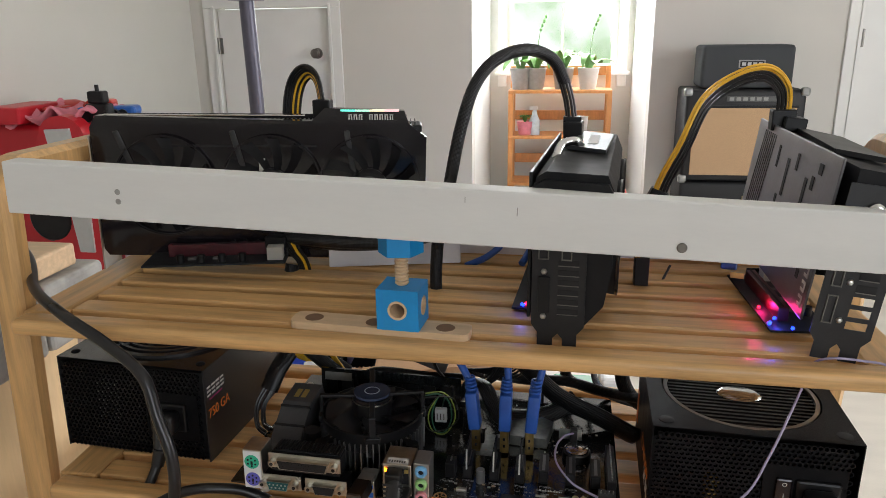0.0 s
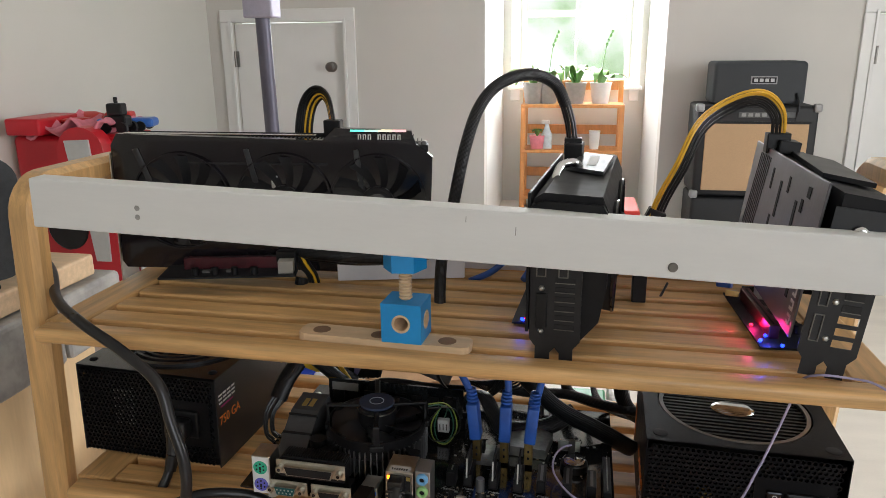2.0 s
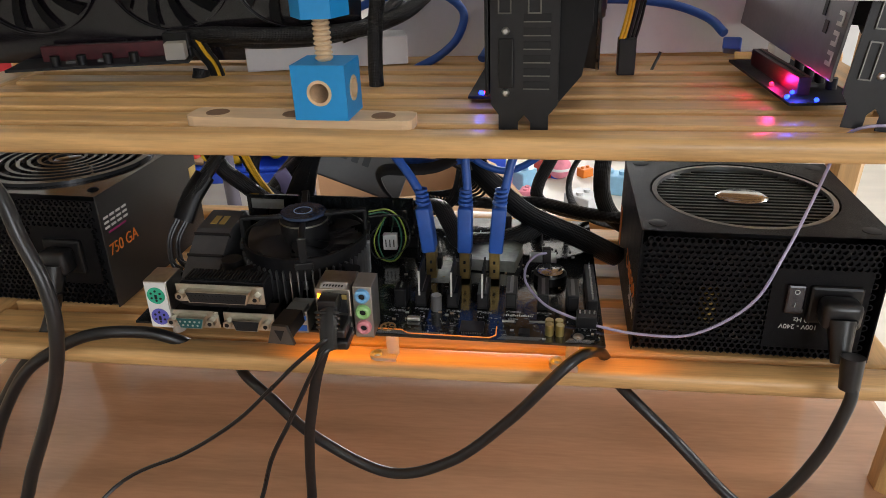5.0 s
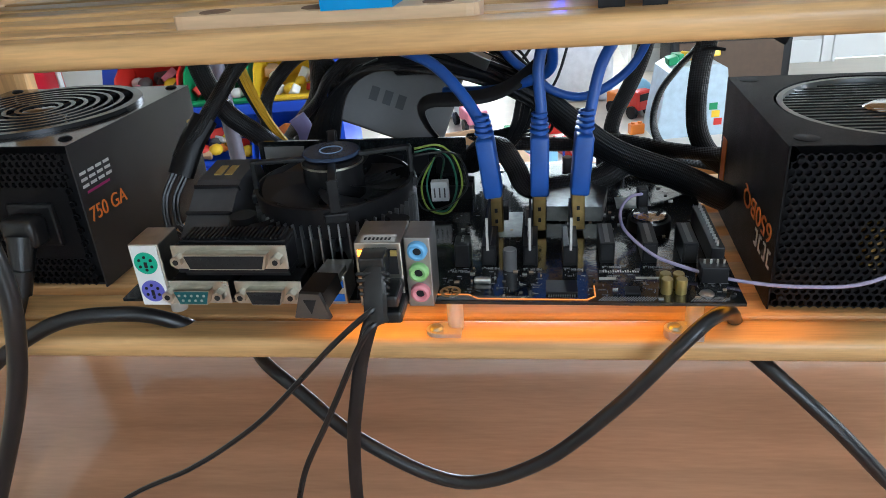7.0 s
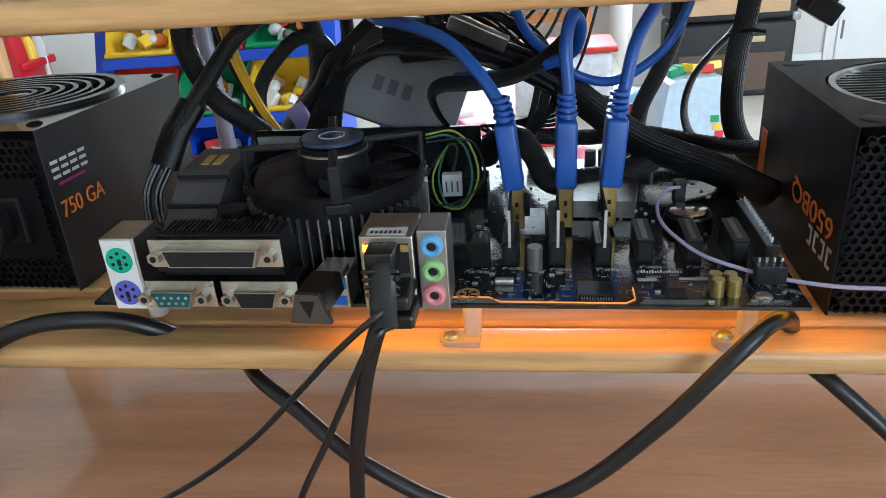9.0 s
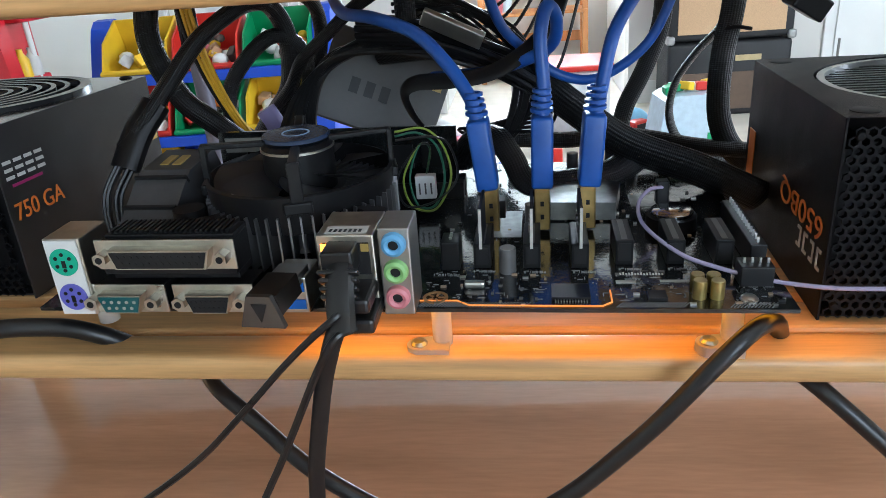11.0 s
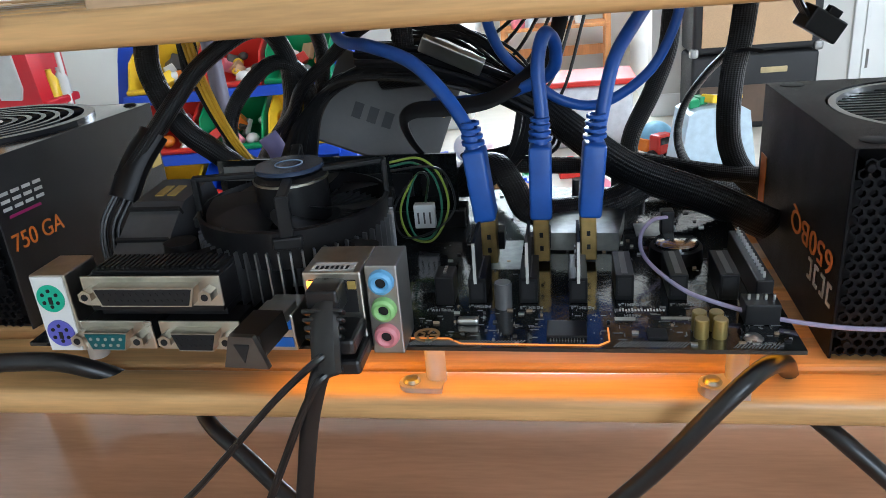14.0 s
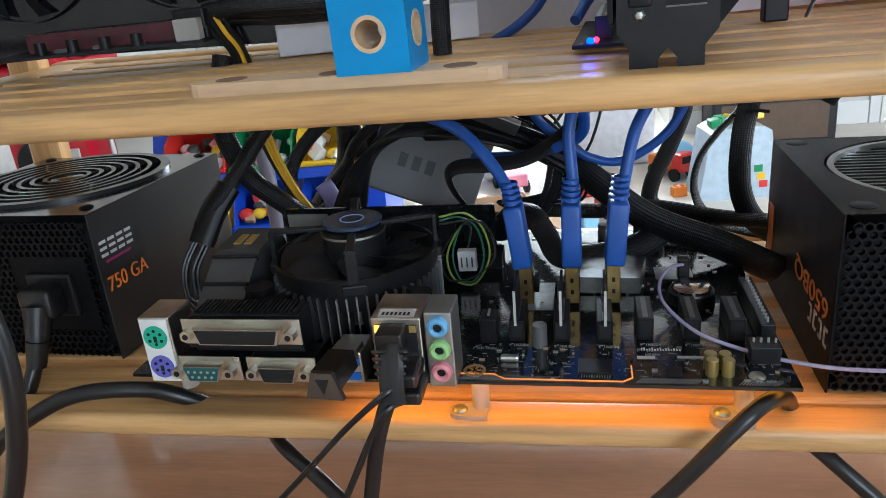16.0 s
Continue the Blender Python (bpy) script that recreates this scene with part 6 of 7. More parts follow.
part("wire", tube([(0.006, 0.565, 0.900), (-0.002, 0.556, 0.902), (-0.0085, 0.543, 0.9000), (-0.0085, 0.525, 0.8970), (0.002, 0.508, 0.8920), (0.014, 0.500, 0.889), (0.037, 0.490, 0.886), (0.063, 0.4785, 0.888), (0.091, 0.470, 0.895), (0.119, 0.467, 0.918), (0.133, 0.4700, 0.948), (0.148, 0.4850, 0.974), (0.159, 0.4985, 0.992), (0.163, 0.4985, 1.006), (0.171, 0.490, 1.0145), (0.189, 0.487, 1.0150), (0.204, 0.481, 1.0145), (0.219, 0.465, 1.008), (0.245, 0.445, 0.990), (0.30, 0.42, 0.94)], 0.0009, 8, 8), LILAC, lw, "", True)
part("connector", box((0.006, 0.567, 0.897), (0.006, 0.006, 0.012), 0.0008), BLACK, lw)

# the tangle between the supplies
cm = thing("sleeved_power_cable", "black braided processor power cable looping behind the cooler", "cable")
part("sleeve", tube([(-0.267, 0.575, 0.929), (-0.256, 0.582, 0.942), (-0.244, 0.598, 0.96), (-0.234, 0.615, 0.976), (-0.221, 0.63, 0.987), (-0.211, 0.64, 0.992), (-0.202, 0.648, 0.99), (-0.197, 0.655, 0.976), (-0.198, 0.66, 0.958), (-0.204, 0.665, 0.937), (-0.222, 0.672, 0.917), (-0.242, 0.69, 0.895)], 0.0068, 14, 8, 0.7), SLEEVE, cm, "", True)
part("heat_shrink", tube([(-0.2660, 0.570, 0.920), (-0.2600, 0.580, 0.936), (-0.2520, 0.590, 0.949)], 0.0092, 12, 6, 0.75), BLACK, cm, "black heat-shrink cuff", True)
bundle(cm, [(-0.2655, 0.570, 0.922), (-0.2720, 0.562, 0.908), (-0.2710, 0.557, 0.892), (-0.262, 0.552, 0.888)], 6, 0.0011, 0.0040, [WIREBLK])
cs = thing("sleeved_power_cable", "black braided cable with yellow wires hanging behind the supply", "cable")
part("sleeve", tube([(-0.258, 0.630, 1.02), (-0.261, 0.622, 0.998), (-0.263, 0.620, 0.975), (-0.252, 0.620, 0.946), (-0.235, 0.620, 0.930), (-0.212, 0.622, 0.910), (-0.195, 0.63, 0.898)], 0.0066, 12, 8), SLEEVE, cs, "", True)
for k in range(4):
    part("wire", tube([(-0.250 + 0.0025 * k, 0.634, 1.02), (-0.249 + 0.0025 * k, 0.632, 0.990), (-0.244 + 0.0025 * k, 0.632, 0.962), (-0.234 + 0.002 * k, 0.634, 0.934), (-0.222 + 0.002 * k, 0.640, 0.908)], 0.0012, 6, 8), WIREYEL if k > 0 else WIREBLK, cs, "yellow insulated wire" if k > 0 else "", True)
cs2 = thing("sleeved_power_cable", "black braided cable rising between shelf and cooler", "cable")
part("sleeve", tube([(-0.215, 0.650, 0.905), (-0.232, 0.640, 0.925), (-0.228, 0.640, 0.950), (-0.205, 0.650, 0.972), (-0.190, 0.660, 0.962), (-0.196, 0.670, 0.93), (-0.226, 0.668, 0.905), (-0.25, 0.680, 0.89)], 0.0045, 12, 8), SLEEVE, cs2, "", True)
part("sleeve", tube([(-0.135, 0.625, 0.994), (-0.151, 0.63, 0.985), (-0.168, 0.635, 0.972), (-0.185, 0.64, 0.959), (-0.197, 0.65, 0.943), (-0.212, 0.66, 0.929)], 0.0036, 12, 8), SLEEVE, cs2, "", True)
part("sleeve", tube([(-0.185, 0.64, 1.00), (-0.178, 0.66, 0.985), (-0.182, 0.672, 0.96), (-0.196, 0.68, 0.93), (-0.205, 0.69, 0.90)], 0.0042, 12, 8), SLEEVE, cs2, "", True)
random.seed(9)
ct = thing("cable_tangle", "fan of thin black wires spreading behind the cooler", "cable")
for k in range(20):
    q = k / 19
    part("wire", tube([(-0.214 + 0.022 * q, 0.652 + 0.006 * q, 0.905 + 0.002 * random.random()), (-0.196 + 0.016 * q, 0.655, 0.937 + 0.006 * q), (-0.166 + 0.006 * q, 0.652 + random.uniform(-0.006, 0.006), 0.957 + 0.006 * random.random()), (-0.121, 0.645 + random.uniform(-0.008, 0.008), 0.966 + 0.008 * random.uniform(-1, 1)), (-0.084, 0.640, 0.956 + 0.009 * random.uniform(-1, 1)), (-0.050, 0.636 + random.uniform(-0.006, 0.006), 0.940 + 0.010 * random.uniform(-1, 1)), (-0.022, 0.632, 0.922 + 0.010 * random.uniform(-1, 1))], 0.0014, 6, 8), WIREBLK, ct, "", True)
for k in range(9):
    part("wire", tube([(-0.128, 0.63, 0.975 + 0.004 * k), (-0.095 + 0.004 * k, 0.625, 0.984 - 0.002 * k), (-0.066 + 0.003 * k, 0.630, 0.962 - 0.004 * k), (-0.052, 0.640, 0.935 - 0.003 * k), (-0.066 - 0.004 * k, 0.650, 0.912), (-0.08, 0.66, 0.898)], 0.0011, 6, 8), WIREBLK, ct, "", True)
for k in range(7):
    part("wire", tube([(-0.15, 0.66, 1.0), (-0.118 + 0.008 * k, 0.65, 0.985 - 0.002 * k), (-0.085 + 0.007 * k, 0.655, 0.975 - 0.006 * k), (-0.06 + 0.006 * k, 0.66, 0.99), (-0.05 + 0.006 * k, 0.665, 1.01)], 0.0010, 6, 8), WIREBLK, ct, "", True)
part("metal_clip", box((-0.0945, 0.614, 0.974), (0.034, 0.005, 0.0085), 0.0006, rot=turn(0, 20, 26, 0)), STEEL, ct, "bright metal clip")
part("flat_lead", tube([(-0.036, 0.605, 1.006), (-0.040, 0.600, 0.988), (-0.046, 0.600, 0.973), (-0.059, 0.600, 0.961), (-0.076, 0.600, 0.9525), (-0.096, 0.600, 0.950), (-0.114, 0.602, 0.9495), (-0.121, 0.604, 0.944), (-0.118, 0.606, 0.932), (-0.110, 0.612, 0.918), (-0.104, 0.622, 0.902)], 0.0046, 10, 8, 0.3), BLACK, ct, "flat black lead", True)
for k in range(16):
    jx, jy, jz = random.uniform(-0.004, 0.004), random.uniform(-0.009, 0.009), random.uniform(-0.0075, 0.0075)
    part("wire", tube([(-0.150, 0.640 + jy, 0.974 + jz), (-0.119 + jx, 0.635 + jy, 0.972 + jz), (-0.099 + jx, 0.635 + jy, 0.966 + jz), (-0.078, 0.635 + jy, 0.957 + jz), (-0.057 - jx, 0.635 + jy, 0.945 + jz), (-0.037, 0.632, 0.930 + jz), (-0.019, 0.625, 0.917 + 0.6 * jz)], 0.0017, 6, 8), WIREBLK, ct, "", True)
for k in range(9):
    jx = random.uniform(-0.012, 0.012)
    part("wire", tube([(-0.055 + jx, 0.640, 0.944), (-0.060 + jx, 0.642, 0.921), (-0.070 + 0.7 * jx, 0.645, 0.905), (-0.083 + 0.5 * jx, 0.650, 0.893)], 0.0013, 6, 8), WIREBLK, ct, "", True)
part("flat_lead", tube([(-0.215, 0.60, 0.875), (-0.205, 0.64, 0.892), (-0.19, 0.66, 0.900), (-0.14, 0.67, 0.893), (-0.10, 0.66, 0.898)], 0.0036, 10, 6), SLEEVE, ct, "", True)
k24 = thing("main_power_cable", "thick flat black sleeved cable from the supply to the board", "cable")
part("sleeve", tube([(0.062, 0.600, 0.880), (0.055, 0.598, 0.884), (0.029, 0.600, 0.897), (-0.006, 0.608, 0.910), (-0.034, 0.620, 0.929), (-0.060, 0.638, 0.947), (-0.100, 0.66, 0.960), (-0.15, 0.69, 0.955)], 0.0095, 16, 8, 0.5, up=(0, 1, 0.3)), SLEEVE, k24, "", True)
k8 = thing("main_power_cable", "black sleeved cable curving over the board", "cable")
part("sleeve", tube([(-0.095, 0.628, 0.897), (-0.088, 0.616, 0.914), (-0.075, 0.602, 0.920), (-0.066, 0.592, 0.910), (-0.058, 0.590, 0.897), (-0.035, 0.598, 0.893), (-0.012, 0.605, 0.896), (0.008, 0.616, 0.906)], 0.0080, 14, 8, 0.6, up=(0, 0, 1)), SLEEVE, k8, "", True)
n1 = thing("sleeved_power_cable", "pair of black flat sleeved cables rising from the supply", "cable")
part("sleeve", tube([(0.060, 0.655, 1.01), (0.057, 0.655, 0.985), (0.055, 0.655, 0.965), (0.052, 0.655, 0.947), (0.051, 0.655, 0.923), (0.0535, 0.655, 0.905), (0.062, 0.657, 0.889), (0.078, 0.660, 0.877), (0.10, 0.665, 0.872)], 0.0070, 14, 8, 0.4, up=(0.2, -1, 0)), SLEEVE, n1, "", True)
part("sleeve", tube([(0.056, 0.664, 0.968), (0.050, 0.664, 0.957), (0.039, 0.662, 0.946), (0.0285, 0.662, 0.930), (0.0255, 0.662, 0.911), (0.0325, 0.662, 0.894), (0.050, 0.664, 0.883), (0.08, 0.667, 0.874)], 0.0052, 14, 8, 0.4, up=(1, -0.35, 0)), SLEEVE, n1, "", True)
part("zip_tie", tube([(0.046, 0.655, 0.957), (0.056, 0.652, 0.960), (0.066, 0.655, 0.958)], 0.0012, 6, 6), BLACK, n1)
n3 = thing("sleeved_power_cable", "black sleeved cable dropping from the shelf slats", "cable")
part("sleeve", tube([(0.026, 0.665, 1.01), (0.022, 0.670, 0.983), (0.020, 0.672, 0.960), (0.012, 0.674, 0.936), (0.001, 0.674, 0.912), (0.002, 0.675, 0.896), (0.026, 0.676, 0.885), (0.075, 0.672, 0.878)], 0.0054, 12, 8, 0.7, up=(0, 1, 0)), SLEEVE, n3, "", True)
part("sleeve", tube([(0.075, 0.655, 0.888), (0.040, 0.655, 0.893), (0.000, 0.66, 0.900), (-0.035, 0.66, 0.899), (-0.07, 0.665, 0.9)], 0.0050, 12, 8), SLEEVE, n3, "", True)
pl = thing("loose_power_plug", "loose black power plug hanging below the shelf", "cable plug", pose(0.094, 0.655, 0.970, 10, 30, 20))
part("plug_body", box((0, 0, 0), (0.022, 0.012, 0.012), 0.001), BLACK, pl)
part("latch", box((0, -0.004, 0.0075), (0.008, 0.004, 0.004), 0.0006), BLACK, pl)
for k in range(4):
    part("wire", tube([(-0.010, -0.003 + 0.002 * k, 0), (-0.022, -0.003 + 0.002 * k, 0.006), (-0.030, 0.004, 0.020), (-0.030, 0.012, 0.042)], 0.0011, 6, 6), WIREBLK, pl, "", True)
part("plug_face", box((0.0112, 0, 0), (0.0008, 0.009, 0.009)), DARKHOLE, pl)

drive = thing("solid_state_drive", "grey boxy solid-state drive leaning among the cables", "drive", pose(-0.150, 0.692, 0.930, 72, 24, 6))
part("shell", box((0, 0, 0), (0.080, 0.060, 0.0075), 0.0012), mat("grey_drive_shell", (0.10, 0.097, 0.094), 0.4, 0.3, var=0.1), drive)
for k in range(3):
    part("printed_mark", box((-0.018 + 0.010 * k, -0.004, 0.0039), (0.006, 0.010, 0.0003)), GUNMETAL, drive)
part("edge_notch", box((0.033, 0.014, 0.0038), (0.006, 0.010, 0.0004)), BRASS, drive, "metal edge contacts")
sb = single("lilac_tab", tube([(-0.215, 0.66, 0.905), (-0.212, 0.655, 0.918), (-0.216, 0.652, 0.930)], 0.006, 10, 6, 0.25), mat("lilac_plastic", (0.25, 0.22, 0.40), 0.4), "pale lilac plastic pull tab on a plug", "tab", smooth=True)

# ---- things beside and behind the rack ----
hearth = thing("play_counter", "birch counter with grey stone tile band and thick wooden top", "counter", pose(0.030, 0, 0))
part("body", span((-1.35, 0.33, 0.0), (-0.668, 0.815, 0.872), 0.004), BIRCH, hearth, "pale birch plywood body")
part("top", span((-1.37, 0.315, 0.957), (-0.632, 0.790, 0.985), 0.004), PALEWOOD, hearth, "thick pale wooden top")
for k in range(4):
    part("tile", span((-0.662, 0.825 - 0.118 * (k + 1), 0.874), (-0.618, 0.825 - 0.118 * k - 0.005, 0.955), 0.007, seg=3), GREYSTONE, hearth)
for k in range(6):
    part("tile", span((-0.665 - 0.116 * (k + 1), 0.782, 0.874), (-0.665 - 0.116 * k - 0.005, 0.826, 0.955), 0.007, seg=3), GREYSTONE, hearth)
part("core", span((-1.34, 0.345, 0.874), (-0.664, 0.780, 0.955)), GREYSTONE, hearth)
mo = thing("dark_screen", "dark grey screen with rounded corners standing on the counter", "screen", pose(-0.610, 0.690, 0.985, 0, 0, 60))
sc_ = []
for cx_, cz_, a0 in ((-0.030, 0.112, 0), (-0.350, 0.112, 90), (-0.350, 0.036, 180), (-0.030, 0.036, 270)):
    sc_ += [(cx_ + 0.030 * math.cos(radians(a0 + 15 * k)), cz_ + 0.030 * math.sin(radians(a0 + 15 * k))) for k in range(7)]
part("panel", prism(sc_, "y", -0.007, 0.007), GREYFAB, mo, "dark grey rounded panel")
part("foot", box((-0.19, 0.01, 0.004), (0.30, 0.07, 0.008), 0.003), BLACK, mo)
lampo = thing("floor_lamp", "slim lavender-grey floor lamp pole with square head", "lamp", pose(-0.70, 1.62, 0))
part("pole", rod((0.012, 0, 0.02), (-0.008, 0, 1.30), 0.0165, seg=20), POLE, lampo, "", True)
part("head", box((-0.008, 0, 1.375), (0.070, 0.055, 0.155), 0.004), mat("lamp_head_grey", (0.42, 0.40, 0.50), 0.4, 0.3), lampo, "pale lavender square head")
part("base", lathe([(0, 0.03), (0.11, 0.028), (0.125, 0.01), (0.125, 0)], seg=40), POLE, lampo, "", True)

# play kitchen against the west wall
kt = thing("play_kitchen", "red plastic play kitchen with arched end and grey panels", "toy kitchen")
part("cabinet", span((-2.36, 2.72, 0), (-1.99, 3.02, 0.88), 0.03, seg=3), RED, kt, "red moulded cabinet", True)
part("overhang", span((-1.995, 2.74, 0.84), (-1.84, 2.95, 0.885), 0.012), RED, kt, "red top overhang")
part("shelf", span((-1.995, 2.66, 0.62), (-1.86, 2.86, 0.65), 0.008), RED, kt, "red side shelf")
part("leg", rod((-1.872, 2.80, 0.0), (-1.868, 2.80, 0.84), 0.010), TWHITE, kt, "white pole leg")
arch = [(-2.10, 0.0), (-1.885, 0.0), (-1.875, 0.62), (-1.89, 0.84)]
for k in range(9):
    a = radians(10 + 20 * k)
    arch.append((-1.99 + 0.10 * math.cos(a), 0.84 + 0.085 * math.sin(a)))
arch.append((-2.10, 0.84))
part("end_arch", prism(arch, "y", 2.655, 2.725), RED, kt, "rounded red end panel")
part("end_panel", prism([(-2.055, 0.87), (-1.945, 0.875), (-1.935, 0.70), (-1.95, 0.66), (-2.03, 0.665)], "y", 2.645, 2.657), PAINTGREY, kt, "pale grey inset panel")
part("end_panel", prism([(-2.00, 0.56), (-1.91, 0.56), (-1.915, 0.36), (-1.98, 0.36)], "y", 2.645, 2.657), PAINTGREY, kt, "pale grey inset panel")
part("dark_opening", lathe([(0, 0), (0.09, 0.0), (0.10, -0.01)], seg=28), BLACK, kt, "round black opening", False, pose(-2.10, 2.650, 0.50, 90, 0, 0))
part("tray", span((-2.33, 2.66, 0.885), (-2.17, 2.95, 0.955), 0.01), RED, kt, "red tray")
for k, (bx_, bm_) in enumerate(((-1.915, TWHITE), (-1.895, TYEL), (-1.880, PAINTGREY))):
    part("bottle", lathe([(0, 0), (0.026, 0), (0.026, 0.06), (0.011, 0.085), (0.011, 0.10), (0, 0.10)], (bx_, 2.72 + 0.04 * k, 0.65), 16), bm_, kt, "small toy bottle", True)
clo = thing("pink_cloth", "crumpled pink cloth on the play kitchen", "cloth", pose(-2.08, 2.85, 0.885))
cb_ = bmesh.new()
bmesh.ops.create_grid(cb_, x_segments=22, y_segments=16, size=0.5)
for v in cb_.verts:
    r_ = noise.noise(Vector((v.co.x * 6, v.co.y * 6, 1.7)))
    v.co = Vector((v.co.x * 0.38, v.co.y * 0.30, 0.035 + 0.05 * r_ + 0.02 * math.sin(v.co.x * 17)))
ck = part("cloth", cb_, TPINK, clo, "", True)
sd = ck.modifiers.new("thick", "SOLIDIFY")
sd.thickness = 0.01
rb = thing("toy_robot", "small black toy figure-like machine on wheels", "toy", pose(-1.900, 2.80, 0.885))
part("base", box((0, 0, 0.05), (0.10, 0.06, 0.05), 0.01), BLACK, rb)
part("turret", box((0.0, 0, 0.10), (0.07, 0.05, 0.05), 0.008), BLACK, rb)
part("antenna", rod((0.0, 0, 0.12), (0.0, 0, 0.15), 0.008), BLACK, rb)
for sx in (-0.04, 0.04):
    for sy in (-0.035, 0.035):
        part("wheel", rod((sx, sy - 0.008, 0.024), (sx, sy + 0.008, 0.024), 0.024, seg=18), BLACK, rb)
cr = thing("toy_car", "blue and red toy car on the play kitchen", "toy", pose(-1.93, 2.90, 0.885, 0, 0, 12))
part("body", box((0, 0, 0.035), (0.26, 0.10, 0.04), 0.015), mat("car_blue", (0.03, 0.14, 0.50), 0.3), cr)
part("cabin", box((-0.02, 0, 0.065), (0.11, 0.08, 0.035), 0.012), TRED, cr)
for sx in (-0.08, 0.08):
    for sy in (-0.052, 0.052):
        part("wheel", rod((sx, sy - 0.006, 0.022), (sx, sy + 0.006, 0.022), 0.022, seg=16), BLACK, cr)
pk = thing("toy_plane", "red plastic toy plane lying on the play kitchen", "toy", pose(-2.10, 2.93, 0.89, 0, 0, 60))
part("fuselage", lathe([(0, -0.16), (0.025, -0.14), (0.035, 0), (0.025, 0.12), (0, 0.16)], seg=20), TRED, pk, "", True, pose(0, 0, 0.04, 90, 0, 0))
part("wing", box((0, 0, 0.045), (0.30, 0.07, 0.012), 0.005), TRED, pk)
# toy organiser with coloured bins
og = thing("toy_organiser", "blue toy organiser with red, yellow, green and blue bins", "toy storage", pose(-1.28, 3.0, 0, 0, 0, 4))
for sx in (-0.44, 0.44):
    part("side_panel", prism([(-0.18, 0.0), (0.20, 0.0), (0.20, 0.70), (0.19, 0.755), (0.165, 0.79), (0.13, 0.805), (0.09, 0.80), (0.055, 0.775), (0.03, 0.735), (-0.15, 0.36), (-0.175, 0.30)], "x", sx - 0.035, sx + 0.035), TBLUE, og, "rounded blue side panel")
random.seed(3)
BIN_ROWS = ((TYEL, TRED, TGREEN), (TRED, TGREEN, TYEL), (TYEL, TBLUE, TBLUE))
FILLS = [TORANGE, TWHITE, PAINTGREY, TYEL, CARD, TRED, GREYBOX, TPINK]


def open_bin(parent, c, w, d, hgt, m_, fill):
    """An open-fronted scoop: floor, back, low front lip and two sides that rise to the back."""
    o, t = bmesh.new(), 0.007
    span((-w / 2, -d / 2, -hgt / 2), (w / 2, d / 2, -hgt / 2 + t), bm=o)
    span((-w / 2, d / 2 - t, -hgt / 2 + t), (w / 2, d / 2, hgt / 2 + 0.03), bm=o)
    span((-w / 2, -d / 2, -hgt / 2 + t), (w / 2, -d / 2 + t, -0.004), bm=o)
    for sx in (-w / 2, w / 2 - t):
        prism([(-d / 2, -hgt / 2 + t), (d / 2 - t, -hgt / 2 + t), (d / 2 - t, hgt / 2 + 0.03), (-d / 6, hgt / 2 + 0.01), (-d / 2, 0.004)], "x", sx, sx + t, o)
    q = part("bin", o, m_, parent, "tilted open plastic bin", False, pose(*c, 20, 0, 0))
    part("bin_lip", box((0, -d / 2 - 0.006, -0.006), (w * 1.04, 0.022, 0.016), 0.004), m_, q)
    for k in range(fill):
        col = random.choice(FILLS)
        at = (random.uniform(-w * 0.36, w * 0.36), random.uniform(-d * 0.36, d * 0.36), -hgt * 0.16 + hgt * 0.24 * random.random())
        if k % 2:
            part("toy", ball(at, random.uniform(0.020, 0.036), sub=2, s=(1, random.uniform(0.6, 1.3), 0.8)), col, q, "", True)
        else:
            part("toy", box(at, (random.uniform(0.03, 0.07), random.uniform(0.03, 0.06), random.uniform(0.02, 0.05)), 0.005, rot=turn(0, random.uniform(-50, 50), random.uniform(-50, 50), random.uniform(0, 90))), col, q)


for r_, (z, y) in enumerate(((0.68, 0.08), (0.46, -0.02), (0.24, -0.10))):
    for k in range(3):
        open_bin(og, (-0.275 + 0.275 * k, y - 0.05, z - 0.01), 0.255, 0.24, 0.13, BIN_ROWS[r_][k], 12)
    part("rail", span((-0.42, y - 0.19, z - 0.110), (0.42, y - 0.165, z - 0.070), 0.004), TBLUE, og, "blue rail")
    part("rail", span((-0.42, y + 0.02, z - 0.11), (0.42, y + 0.05, z - 0.07), 0.004), TBLUE, og)

# scattered toys and boxes on the floor behind the table
crd = thing("cardboard_box", "open brown cardboard box with toys in it", "box", pose(-0.42, 2.25, 0, 0, 0, 18))
for a_, b_ in (((-0.26, -0.20, 0), (0.26, -0.19, 0.34)), ((-0.26, 0.19, 0), (0.26, 0.20, 0.34)), ((-0.26, -0.19, 0), (-0.25, 0.19, 0.34)), ((0.25, -0.19, 0), (0.26, 0.19, 0.34))):
    part("side", span(a_, b_), CARD, crd)
part("bottom", span((-0.25, -0.19, 0.0), (0.25, 0.19, 0.01)), CARD, crd)
part("flap", box((0, -0.255, 0.30), (0.50, 0.13, 0.006), rot=turn(0, 35, 0, 0)), CARD, crd)
part("flap", box((0.315, 0, 0.31), (0.13, 0.36, 0.006), rot=turn(0, 0, 30, 0)), CARD, crd)
random.seed(12)
TOYM = [TRED, TYEL, TGREEN, TBLUE, TORANGE, TWHITE, TPINK, PAINTGREY, mat("sky_toy", (0.25, 0.50, 0.70), 0.4)]


